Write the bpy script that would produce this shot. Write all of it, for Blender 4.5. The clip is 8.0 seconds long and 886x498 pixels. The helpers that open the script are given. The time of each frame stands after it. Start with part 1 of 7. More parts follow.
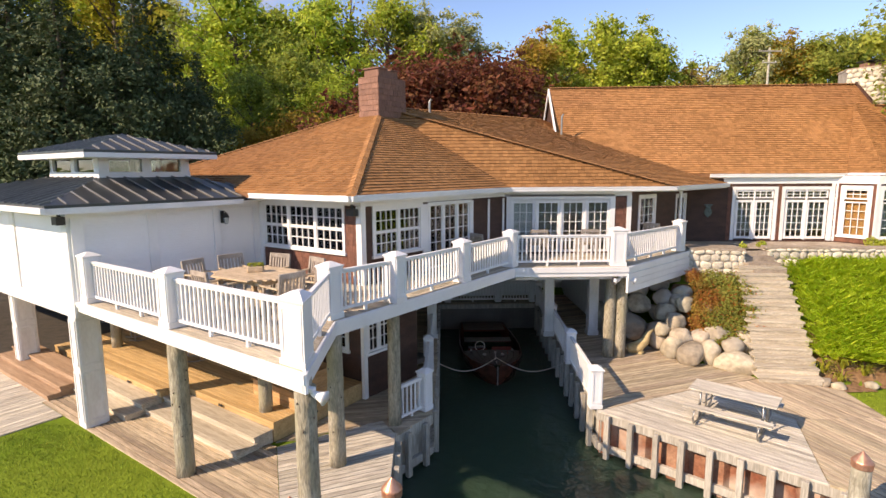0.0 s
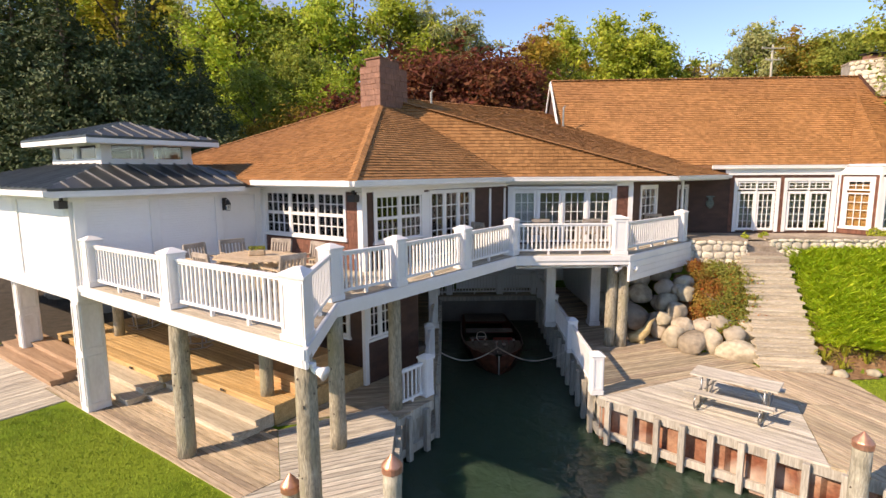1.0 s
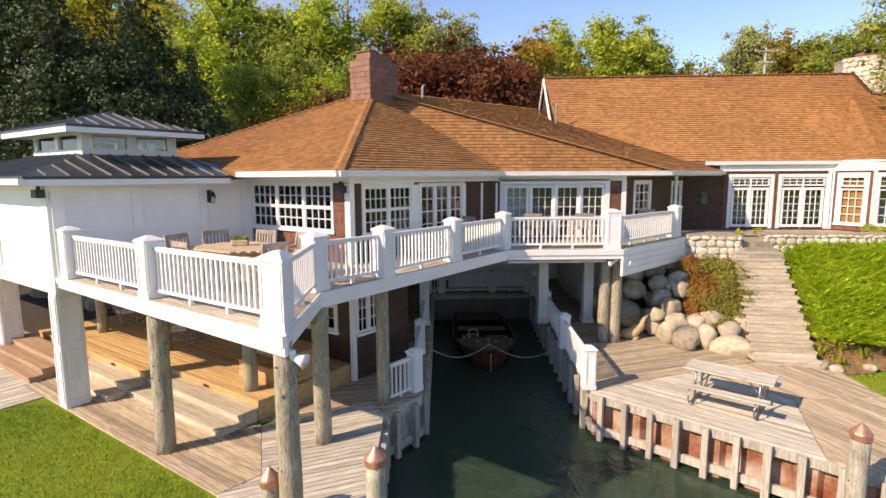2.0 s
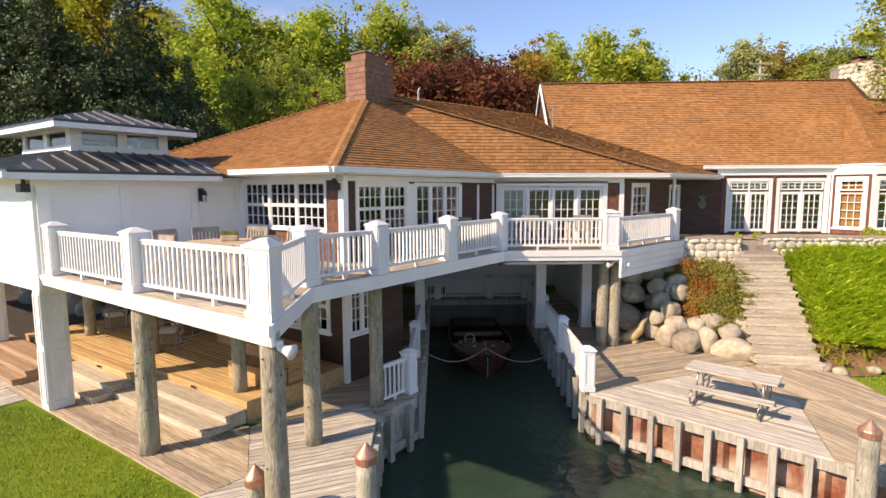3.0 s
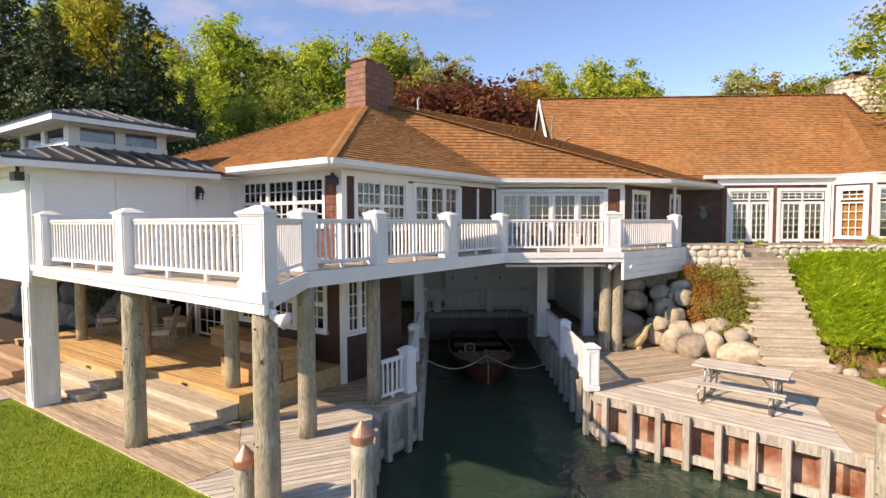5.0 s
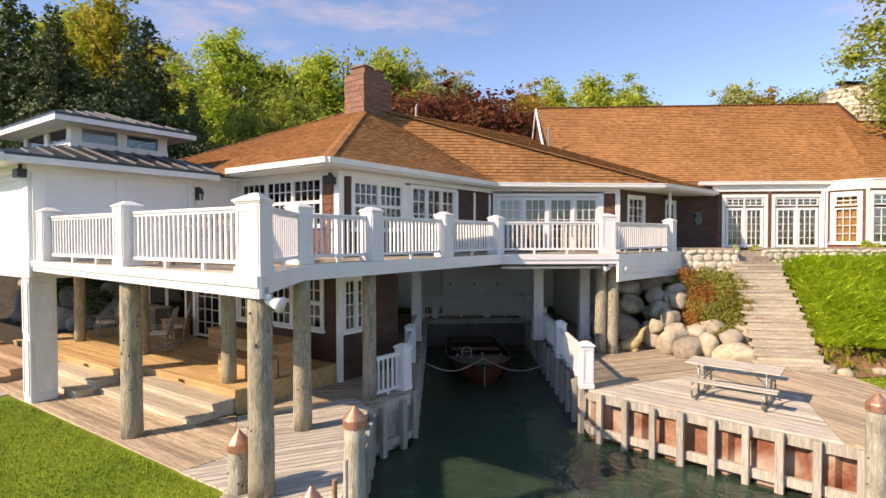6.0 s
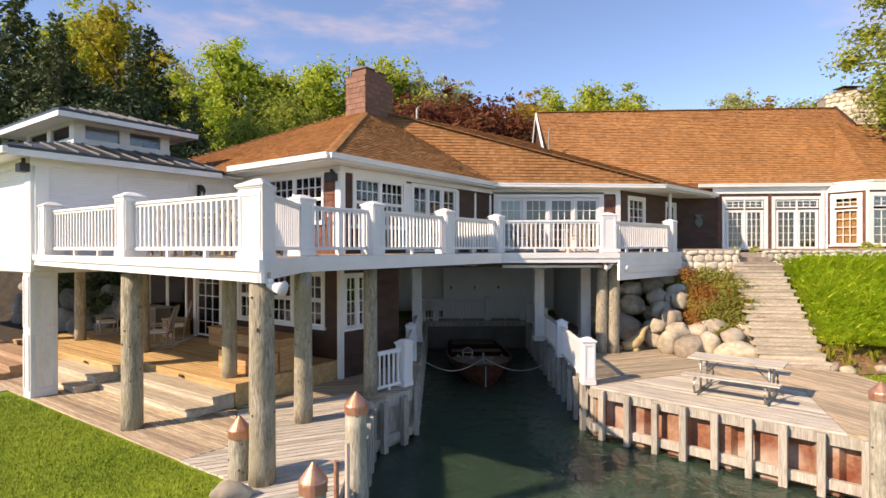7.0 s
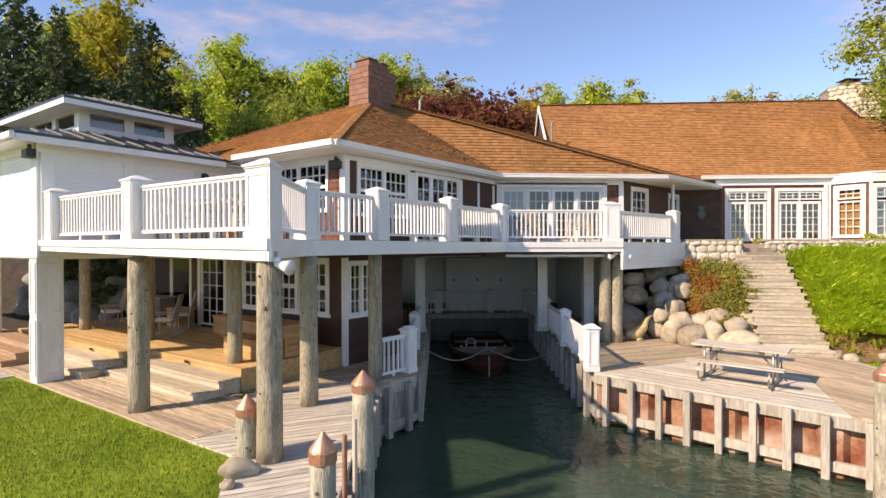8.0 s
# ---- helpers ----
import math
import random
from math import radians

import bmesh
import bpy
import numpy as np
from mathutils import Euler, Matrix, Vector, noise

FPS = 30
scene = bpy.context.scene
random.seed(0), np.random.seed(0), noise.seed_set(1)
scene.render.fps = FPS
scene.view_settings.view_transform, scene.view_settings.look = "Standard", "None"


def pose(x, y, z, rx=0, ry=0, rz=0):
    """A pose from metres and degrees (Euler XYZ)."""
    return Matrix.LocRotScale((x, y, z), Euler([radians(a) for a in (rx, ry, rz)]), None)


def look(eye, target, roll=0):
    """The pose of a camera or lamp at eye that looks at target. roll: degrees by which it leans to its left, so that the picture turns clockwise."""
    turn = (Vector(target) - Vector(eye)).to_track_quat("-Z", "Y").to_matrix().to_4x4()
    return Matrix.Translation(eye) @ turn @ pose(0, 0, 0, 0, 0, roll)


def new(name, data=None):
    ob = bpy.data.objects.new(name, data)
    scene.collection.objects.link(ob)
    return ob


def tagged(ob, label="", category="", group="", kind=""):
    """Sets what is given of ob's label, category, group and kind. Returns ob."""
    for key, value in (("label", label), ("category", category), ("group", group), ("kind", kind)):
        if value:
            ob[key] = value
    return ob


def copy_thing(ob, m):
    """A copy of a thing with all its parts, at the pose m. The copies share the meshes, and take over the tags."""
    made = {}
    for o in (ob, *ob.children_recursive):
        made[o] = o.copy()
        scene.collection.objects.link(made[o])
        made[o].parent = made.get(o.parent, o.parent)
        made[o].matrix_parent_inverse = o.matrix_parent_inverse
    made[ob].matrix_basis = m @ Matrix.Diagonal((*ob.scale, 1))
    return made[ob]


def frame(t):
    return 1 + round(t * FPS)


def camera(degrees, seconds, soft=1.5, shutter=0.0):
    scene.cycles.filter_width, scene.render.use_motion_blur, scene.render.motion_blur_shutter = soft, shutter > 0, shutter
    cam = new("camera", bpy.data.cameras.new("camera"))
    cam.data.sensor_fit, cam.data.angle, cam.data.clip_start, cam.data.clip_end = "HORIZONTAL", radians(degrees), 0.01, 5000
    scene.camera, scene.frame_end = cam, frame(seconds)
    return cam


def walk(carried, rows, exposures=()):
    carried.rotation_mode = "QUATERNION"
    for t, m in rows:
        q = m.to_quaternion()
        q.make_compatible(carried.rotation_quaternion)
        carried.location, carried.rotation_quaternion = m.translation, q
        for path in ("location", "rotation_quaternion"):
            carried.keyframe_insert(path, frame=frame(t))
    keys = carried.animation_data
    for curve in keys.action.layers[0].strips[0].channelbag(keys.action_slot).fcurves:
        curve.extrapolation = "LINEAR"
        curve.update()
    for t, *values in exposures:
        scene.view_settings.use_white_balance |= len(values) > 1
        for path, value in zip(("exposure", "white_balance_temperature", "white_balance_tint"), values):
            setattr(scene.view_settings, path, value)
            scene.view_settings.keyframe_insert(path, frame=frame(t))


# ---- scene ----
cam = camera(78.8, 8.0)
PATH = [
    (0, (0.112, 0.291, 5.931), (0.18, 2.269, 5.646), -0.3),
    (0.5, (0.105, 0.236, 5.753), (0.167, 2.214, 5.467), -0.3),
    (1, (0.144, 0.223, 5.582), (0.203, 2.202, 5.297), -0.3),
    (1.5, (0.241, 0.321, 5.419), (0.307, 2.3, 5.137), -0.3),
    (3, (0.367, 0.667, 4.831), (0.452, 2.653, 4.613), -0.2),
    (3.5, (0.389, 0.768, 4.615), (0.475, 2.757, 4.427), -0.2),
    (4, (0.358, 0.843, 4.374), (0.445, 2.835, 4.219), -0.2),
    (4.5, (0.328, 0.858, 4.143), (0.416, 2.852, 4.016), -0.2),
    (6, (0.469, 0.645, 3.548), (0.556, 2.643, 3.504), -0.1),
    (6.5, (0.469, 0.625, 3.372), (0.556, 2.623, 3.353), -0.1),
    (7, (0.442, 0.629, 3.195), (0.529, 2.628, 3.191), -0.1),
    (7.5, (0.401, 0.626, 3.059), (0.486, 2.624, 3.052), -0.1),
    (8, (0.366, 0.602, 2.935), (0.449, 2.6, 2.924), -0.1),
]
walk(cam, [(t, look(eye, target, roll)) for t, eye, target, roll in PATH], exposures=[(0.0, 0.92, 7400, 22), (8.0, 0.92, 7400, 22)])

# world, sun
SUN_DIR = Vector((-0.89, -0.455, 0.0)).normalized()
SUN_EL = radians(34)
world = bpy.data.worlds.new("world")
scene.world = world
world.use_nodes = True
wn, wl = world.node_tree.nodes, world.node_tree.links
wn.clear()
sky = wn.new("ShaderNodeTexSky")
sky.sky_type = "NISHITA"
sky.sun_disc = False
sky.sun_elevation = SUN_EL
sky.sun_rotation = math.atan2(SUN_DIR.x, SUN_DIR.y)
sky.air_density, sky.dust_density, sky.ozone_density = 0.85, 0.0, 4.0
bg = wn.new("ShaderNodeBackground")
bg.inputs[1].default_value = 0.128
wout = wn.new("ShaderNodeOutputWorld")
# thin drifting cloud over the blue, gathered in two banks
tcw = wn.new("ShaderNodeTexCoord")
mpw = wn.new("ShaderNodeMapping")
mpw.inputs["Scale"].default_value = (1.0, 1.0, 3.4)
mpw.inputs["Location"].default_value = (0.75, 0.2, 0.3)
mpw.inputs["Rotation"].default_value = (0.0, 0.3, 0.0)
nzw = wn.new("ShaderNodeTexNoise")
nzw.inputs["Scale"].default_value = 3.6
nzw.inputs["Detail"].default_value = 8
nzw.inputs["Roughness"].default_value = 0.58
wl.new(tcw.outputs["Generated"], mpw.inputs["Vector"])
wl.new(mpw.outputs[0], nzw.inputs["Vector"])
total = None
for direction, inner, outer, amount in (((-0.19, 0.90, 0.40), 0.998, 0.95, 0.12), ((0.62, 0.70, 0.345), 1.0, 0.982, 0.17)):
    dt, mr = wn.new("ShaderNodeVectorMath"), wn.new("ShaderNodeMapRange")
    dt.operation = "DOT_PRODUCT"
    dt.inputs[1].default_value = Vector(direction).normalized()
    mr.interpolation_type = "SMOOTHSTEP"
    mr.inputs["From Min"].default_value, mr.inputs["From Max"].default_value = outer, inner
    mr.inputs["To Max"].default_value = amount
    wl.new(tcw.outputs["Generated"], dt.inputs[0])
    wl.new(dt.outputs["Value"], mr.inputs["Value"])
    ad = wn.new("ShaderNodeMath")
    wl.new(mr.outputs[0], ad.inputs[0])
    wl.new(total.outputs[0] if total else nzw.outputs["Fac"], ad.inputs[1])
    total = ad
rpw = wn.new("ShaderNodeValToRGB")
rpw.color_ramp.interpolation = "EASE"
rpw.color_ramp.elements[0].position, rpw.color_ramp.elements[1].position = 0.56, 0.86
rpw.color_ramp.elements[1].color = (0.8, 0.8, 0.8, 1)
mxw = wn.new("ShaderNodeMixRGB")
mxw.inputs[2].default_value = (3.4, 3.0, 3.2, 1)
wl.new(total.outputs[0], rpw.inputs[0])
wl.new(rpw.outputs[0], mxw.inputs[0])
wl.new(sky.outputs[0], mxw.inputs[1])
wl.new(mxw.outputs[0], bg.inputs[0])
wl.new(bg.outputs[0], wout.inputs[0])
sun = new("sun", bpy.data.lights.new("sun", "SUN"))
sun.data.energy, sun.data.angle, sun.data.color = 3.75, radians(0.55), (1.0, 0.87, 0.68)
sun.matrix_world = look((0, 0, 0), (-SUN_DIR.x, -SUN_DIR.y, -math.tan(SUN_EL)))
sun.location = (-30, -20, 40)


# ---- building helpers ----
def thing(name, m=None, label="", category="", group="", kind=""):
    ob = new(name)
    ob.empty_display_size = 0.2
    if m is not None:
        ob.matrix_world = m
    return tagged(ob, label, category, group, kind)


def finish(bm, name, material, smooth=False):
    me = bpy.data.meshes.new(name)
    bmesh.ops.recalc_face_normals(bm, faces=bm.faces)
    bm.to_mesh(me)
    bm.free()
    for m in material if isinstance(material, (list, tuple)) else [material]:
        me.materials.append(m)
    if smooth:
        for p in me.polygons:
            p.use_smooth = True
    return me


def part(name, bm, material, parent=None, label="", smooth=False, kind="", m=None):
    me = bm if isinstance(bm, bpy.types.Mesh) else finish(bm, name, material, smooth)
    ob = new(name, me)
    if parent is not None:
        ob.parent = parent
    if m is not None:
        ob.matrix_local = m
    return tagged(ob, label, kind=kind)


def box(bm, x0, x1, y0, y1, z0, z1, bev=0.0):
    vs = [bm.verts.new((x, y, z)) for x in (x0, x1) for y in (y0, y1) for z in (z0, z1)]
    fs = [bm.faces.new([vs[i] for i in f]) for f in ((0, 1, 3, 2), (4, 6, 7, 5), (0, 4, 5, 1), (2, 3, 7, 6), (0, 2, 6, 4), (1, 5, 7, 3))]
    if bev:
        es = {e for f in fs for e in f.edges}
        bmesh.ops.bevel(bm, geom=list(es), offset=bev, segments=1, affect="EDGES")
    return bm


def beam(bm, p, q, w, h):
    """A bar from p to q: w across, h upwards, centred on the line."""
    p, q = Vector(p), Vector(q)
    d = (q - p).normalized()
    side = d.cross(Vector((0, 0, 1)))
    if side.length < 1e-4:
        side = Vector((1, 0, 0))
    side.normalize()
    up = side.cross(d)
    vs = [bm.verts.new(c + side * (sx * w / 2) + up * (sz * h / 2)) for c in (p, q) for sx in (-1, 1) for sz in (-1, 1)]
    for f in ((0, 1, 3, 2), (4, 6, 7, 5), (0, 4, 5, 1), (2, 3, 7, 6), (0, 2, 6, 4), (1, 5, 7, 3)):
        bm.faces.new([vs[i] for i in f])
    return bm


def prism(bm, poly, z0, z1):
    lo = [bm.verts.new((p[0], p[1], z0)) for p in poly]
    hi = [bm.verts.new((p[0], p[1], z1)) for p in poly]
    n = len(poly)
    bm.faces.new(hi)
    bm.faces.new(lo[::-1])
    for i in range(n):
        bm.faces.new((lo[i], lo[(i + 1) % n], hi[(i + 1) % n], hi[i]))
    return bm


def slab(bm, pts, drop):
    """A sloping slab: pts on top, drop below them."""
    hi = [bm.verts.new(p) for p in pts]
    lo = [bm.verts.new((p[0], p[1], p[2] - drop)) for p in pts]
    n = len(pts)
    bm.faces.new(hi)
    bm.faces.new(lo[::-1])
    for i in range(n):
        bm.faces.new((lo[i], lo[(i + 1) % n], hi[(i + 1) % n], hi[i]))
    return bm


def tube(bm, pts, radii, n=8, cap=True):
    rings = []
    for i, p in enumerate(pts):
        p = Vector(p)
        a = Vector(pts[max(i - 1, 0)])
        b = Vector(pts[min(i + 1, len(pts) - 1)])
        d = (b - a).normalized()
        s = d.orthogonal().normalized() if abs(d.z) < 0.99 else Vector((1, 0, 0))
        if abs(d.z) < 0.99:
            s = d.cross(Vector((0, 0, 1))).normalized()
        t = d.cross(s)
        r = radii[i] if isinstance(radii, (list, tuple)) else radii
        rings.append([bm.verts.new(p + (s * math.cos(k * 2 * math.pi / n) + t * math.sin(k * 2 * math.pi / n)) * r) for k in range(n)])
    for a, b in zip(rings, rings[1:]):
        for k in range(n):
            bm.faces.new((a[k], a[(k + 1) % n], b[(k + 1) % n], b[k]))
    if cap:
        bm.faces.new(rings[0][::-1])
        bm.faces.new(rings[-1])
    return bm


def clip(poly, n, d, keep=1):
    """The part of a convex polygon where keep * (n.p - d) >= 0."""
    out = []
    for i, p in enumerate(poly):
        q = poly[(i + 1) % len(poly)]
        sp = keep * (p[0] * n[0] + p[1] * n[1] - d)
        sq = keep * (q[0] * n[0] + q[1] * n[1] - d)
        if sp >= 0:
            out.append(p)
        if (sp > 0 > sq) or (sp < 0 < sq):
            k = sp / (sp - sq)
            out.append((p[0] + k * (q[0] - p[0]), p[1] + k * (q[1] - p[1])))
    return out


# ---- materials ----
def material(name, c1, c2, scale=2.0, stretch=(1, 1, 1), rough=0.75, fine=25.0, bump=0.15, rnd=0.0, island=0.0, metal=0.0, c3=None, stain=0.5, spec=0.4, hue=0.0):
    mt = bpy.data.materials.new(name)
    mt.use_nodes = True
    N, L = mt.node_tree.nodes, mt.node_tree.links
    bs = N["Principled BSDF"]
    bs.inputs["Roughness"].default_value = rough
    bs.inputs["Metallic"].default_value = metal
    bs.inputs["Specular IOR Level"].default_value = spec
    tc = N.new("ShaderNodeTexCoord")
    oi = N.new("ShaderNodeObjectInfo")
    mp = N.new("ShaderNodeMapping")
    mp.inputs["Scale"].default_value = stretch
    L.new(tc.outputs["Object"], mp.inputs["Vector"])
    add = N.new("ShaderNodeVectorMath")
    add.operation = "MULTIPLY_ADD"
    add.inputs[0].default_value = (37, 19, 23)
    L.new(oi.outputs["Random"], add.inputs[1])
    L.new(mp.outputs[0], add.inputs[2])
    n1 = N.new("ShaderNodeTexNoise")
    n1.inputs["Scale"].default_value, n1.inputs["Detail"].default_value = scale, 5
    n2 = N.new("ShaderNodeTexNoise")
    n2.inputs["Scale"].default_value, n2.inputs["Detail"].default_value = fine, 4
    L.new(add.outputs[0], n1.inputs["Vector"])
    L.new(add.outputs[0], n2.inputs["Vector"])
    r1 = N.new("ShaderNodeValToRGB")
    r1.color_ramp.elements[0].position, r1.color_ramp.elements[1].position = 0.32, 0.68
    r1.color_ramp.elements[0].color, r1.color_ramp.elements[1].color = (*c1, 1), (*c2, 1)
    L.new(n1.outputs["Fac"], r1.inputs[0])
    col = r1.outputs[0]
    m2 = N.new("ShaderNodeMixRGB")
    m2.blend_type = "OVERLAY"
    m2.inputs[0].default_value = stain
    L.new(col, m2.inputs[1])
    L.new(n2.outputs["Fac"], m2.inputs[2])
    col = m2.outputs[0]
    if c3:
        n3 = N.new("ShaderNodeTexNoise")
        n3.inputs["Scale"].default_value, n3.inputs["Detail"].default_value = scale * 0.37, 3
        L.new(add.outputs[0], n3.inputs["Vector"])
        r3 = N.new("ShaderNodeValToRGB")
        r3.color_ramp.elements[0].position, r3.color_ramp.elements[1].position = 0.5, 0.72
        L.new(n3.outputs["Fac"], r3.inputs[0])
        m3 = N.new("ShaderNodeMixRGB")
        m3.inputs[2].default_value = (*c3, 1)
        L.new(r3.outputs[0], m3.inputs[0])
        L.new(col, m3.inputs[1])
        col = m3.outputs[0]
    for amount, source in ((rnd, oi.outputs["Random"]), (island, None)):
        if amount:
            if source is None:
                source = N.new("ShaderNodeNewGeometry").outputs["Random Per Island"]
            hs = N.new("ShaderNodeHueSaturation")
            mr = N.new("ShaderNodeMapRange")
            mr.inputs["To Min"].default_value, mr.inputs["To Max"].default_value = 1 - amount, 1 + amount
            L.new(source, mr.inputs["Value"])
            L.new(mr.outputs[0], hs.inputs["Value"])
            if hue:
                mh = N.new("ShaderNodeMapRange")
                mh.inputs["To Min"].default_value, mh.inputs["To Max"].default_value = 0.5 - hue, 0.5 + hue
                fr = N.new("ShaderNodeMath")
                fr.operation = "FRACT"
                ml = N.new("ShaderNodeMath")
                ml.operation = "MULTIPLY"
                ml.inputs[1].default_value = 7.31
                L.new(source, ml.inputs[0])
                L.new(ml.outputs[0], fr.inputs[0])
                L.new(fr.outputs[0], mh.inputs["Value"])
                L.new(mh.outputs[0], hs.inputs["Hue"])
            L.new(col, hs.inputs["Color"])
            col = hs.outputs[0]
    L.new(col, bs.inputs["Base Color"])
    if bump:
        bp = N.new("ShaderNodeBump")
        bp.inputs["Strength"].default_value, bp.inputs["Distance"].default_value = bump, 0.02
        L.new(n2.outputs["Fac"], bp.inputs["Height"])
        L.new(bp.outputs[0], bs.inputs["Normal"])
    return mt


def glass_material(name, tint=(0.86, 0.9, 0.9)):
    mt = bpy.data.materials.new(name)
    mt.use_nodes = True
    N, L = mt.node_tree.nodes, mt.node_tree.links
    N.remove(N["Principled BSDF"])
    tr, gl, mx, fr = N.new("ShaderNodeBsdfTransparent"), N.new("ShaderNodeBsdfGlossy"), N.new("ShaderNodeMixShader"), N.new("ShaderNodeFresnel")
    tr.inputs[0].default_value = (*tint, 1)
    gl.inputs["Roughness"].default_value = 0.01
    fr.inputs["IOR"].default_value = 1.66
    nz, bp = N.new("ShaderNodeTexNoise"), N.new("ShaderNodeBump")
    nz.inputs["Scale"].default_value = 1.7
    bp.inputs["Strength"].default_value, bp.inputs["Distance"].default_value = 0.08, 0.03
    L.new(nz.outputs["Fac"], bp.inputs["Height"])
    L.new(bp.outputs[0], gl.inputs["Normal"])
    L.new(fr.outputs[0], mx.inputs[0])
    L.new(tr.outputs[0], mx.inputs[1])
    L.new(gl.outputs[0], mx.inputs[2])
    L.new(mx.outputs[0], N["Material Output"].inputs[0])
    return mt


WHITE = material("white_paint", (0.73, 0.725, 0.715), (0.80, 0.795, 0.785), 1.5, rough=0.5, fine=14, bump=0.04, stain=0.12, rnd=0.03)
WHITE_WORN = material("worn_white_paint", (0.66, 0.65, 0.62), (0.8, 0.79, 0.77), 3.0, (1, 1, 0.4), rough=0.6, fine=20, bump=0.1, stain=0.3, rnd=0.05)
SIDING = material("white_slats", (0.80, 0.79, 0.78), (0.85, 0.84, 0.83), 0.8, rough=0.55, fine=9, bump=0.03, stain=0.1)
BROWN = material("dark_brown_stain", (0.055, 0.028, 0.02), (0.085, 0.042, 0.03), 2.0, (1, 1, 3), rough=0.7, fine=22, bump=0.2, rnd=0.1)
CEDAR = material("red_brown_shingle", (0.12, 0.05, 0.033), (0.18, 0.078, 0.05), 3.0, (4, 4, 1), rough=0.8, fine=20, bump=0.3, rnd=0.22, island=0.2)
CHIM = material("chimney_shingle", (0.20, 0.105, 0.075), (0.27, 0.145, 0.10), 3.0, (4, 4, 1), rough=0.85, fine=18, bump=0.3, rnd=0.16)
ROOF = material("roof_shingle", (0.305, 0.150, 0.060), (0.37, 0.187, 0.077), 0.35, rough=0.95, fine=60, bump=0.3, rnd=0.15, island=0.2, c3=(0.28, 0.138, 0.062), stain=0.6, spec=0.15)
ROOFBASE = material("roof_underlay", (0.22, 0.11, 0.052), (0.26, 0.13, 0.064), 2, rough=0.95)
METAL = material("dark_metal_roof", (0.045, 0.05, 0.052), (0.065, 0.07, 0.072), 1.2, rough=0.38, fine=8, bump=0.03, metal=0.55, stain=0.25, rnd=0.08)
# lighter copy of the roof metal: the light seams catch, painted on
SEAM_HIGHLIGHT = material("seam_highlight", (0.16, 0.16, 0.155), (0.22, 0.22, 0.21), 1.2, rough=0.45, fine=8, bump=0.02, metal=0.3, stain=0.2)
DECK = material("weathered_deck", (0.35, 0.30, 0.228), (0.48, 0.42, 0.325), 1.6, (0.35, 5, 5), rough=0.85, fine=9, bump=0.4, rnd=0.25, stain=0.8, hue=0.008)
DECK_GREY = material("grey_deck", (0.42, 0.38, 0.31), (0.57, 0.53, 0.445), 1.6, (0.35, 5, 5), rough=0.85, fine=9, bump=0.4, rnd=0.2, stain=0.85, hue=0.006)
DECK_TAN = material("tan_deck", (0.33, 0.258, 0.172), (0.48, 0.39, 0.275), 1.6, (0.35, 5, 5), rough=0.85, fine=9, bump=0.4, rnd=0.28, stain=0.85, hue=0.008)
DECK_HONEY = material("honey_deck", (0.42, 0.27, 0.11), (0.56, 0.38, 0.18), 1.6, (0.35, 5, 5), rough=0.75, fine=9, bump=0.2, rnd=0.12, stain=0.5)
STEPWOOD = material("step_wood", (0.38, 0.325, 0.24), (0.54, 0.475, 0.365), 1.6, (0.35, 5, 5), rough=0.85, fine=9, bump=0.25, rnd=0.12, stain=0.6)
STEPRED = material("red_step_wood", (0.27, 0.17, 0.10), (0.40, 0.27, 0.17), 1.6, (0.35, 5, 5), rough=0.8, fine=9, bump=0.2, rnd=0.1, stain=0.5)
POLE = material("treated_log", (0.22, 0.196, 0.142), (0.39, 0.35, 0.262), 3.2, (4, 4, 0.9), rough=0.9, fine=11, bump=1.0, rnd=0.1, c3=(0.29, 0.265, 0.17), stain=0.85)
PILE = material("grey_timber", (0.31, 0.287, 0.238), (0.46, 0.43, 0.365), 2.2, (5, 5, 0.5), rough=0.88, fine=9, bump=0.45, rnd=0.15, stain=0.6)
PILE_LOG = material("pale_log", (0.25, 0.232, 0.172), (0.45, 0.422, 0.335), 3.2, (4, 4, 0.9), rough=0.9, fine=11, bump=1.0, rnd=0.1, c3=(0.34, 0.325, 0.24), stain=0.8)
RUST = material("rusty_sheet", (0.20, 0.062, 0.03), (0.36, 0.20, 0.12), 2.2, rough=0.85, fine=16, bump=0.3, c3=(0.56, 0.47, 0.38), stain=0.6)
COPPER = material("copper", (0.55, 0.27, 0.17), (0.66, 0.36, 0.24), 4, rough=0.42, fine=18, bump=0.05, metal=0.75, stain=0.3)
STONE = material("fieldstone", (0.44, 0.39, 0.31), (0.66, 0.60, 0.50), 1.6, rough=0.9, fine=12, bump=0.5, rnd=0.2, island=0.25, stain=0.5, hue=0.015)
# darker copy of the boulder material: the bank's shade put into its colour
BOULDER_SHADE = material('boulder_shade', (0.13, 0.125, 0.11), (0.24, 0.23, 0.205), 1.1, rough=0.95, fine=7, bump=0.6, rnd=0.2)
BOULDER = material("boulder", (0.28, 0.235, 0.17), (0.49, 0.43, 0.32), 1.6, rough=0.92, fine=7, bump=0.6, rnd=0.18, c3=(0.36, 0.33, 0.27), stain=0.6, hue=0.012)
MORTAR = material("mortar", (0.26, 0.235, 0.2), (0.36, 0.33, 0.28), 3, rough=0.95, bump=0.3)
SLATE = material("flagstone_cap", (0.24, 0.19, 0.14), (0.38, 0.32, 0.25), 1.8, rough=0.85, fine=10, bump=0.3, rnd=0.15)
GLASS = glass_material("window_glass")
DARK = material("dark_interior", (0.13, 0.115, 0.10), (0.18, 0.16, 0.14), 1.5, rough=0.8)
PLASTER = material("interior_plaster", (0.38, 0.34, 0.29), (0.46, 0.42, 0.37), 1.0, rough=0.9, bump=0.02, stain=0.1)
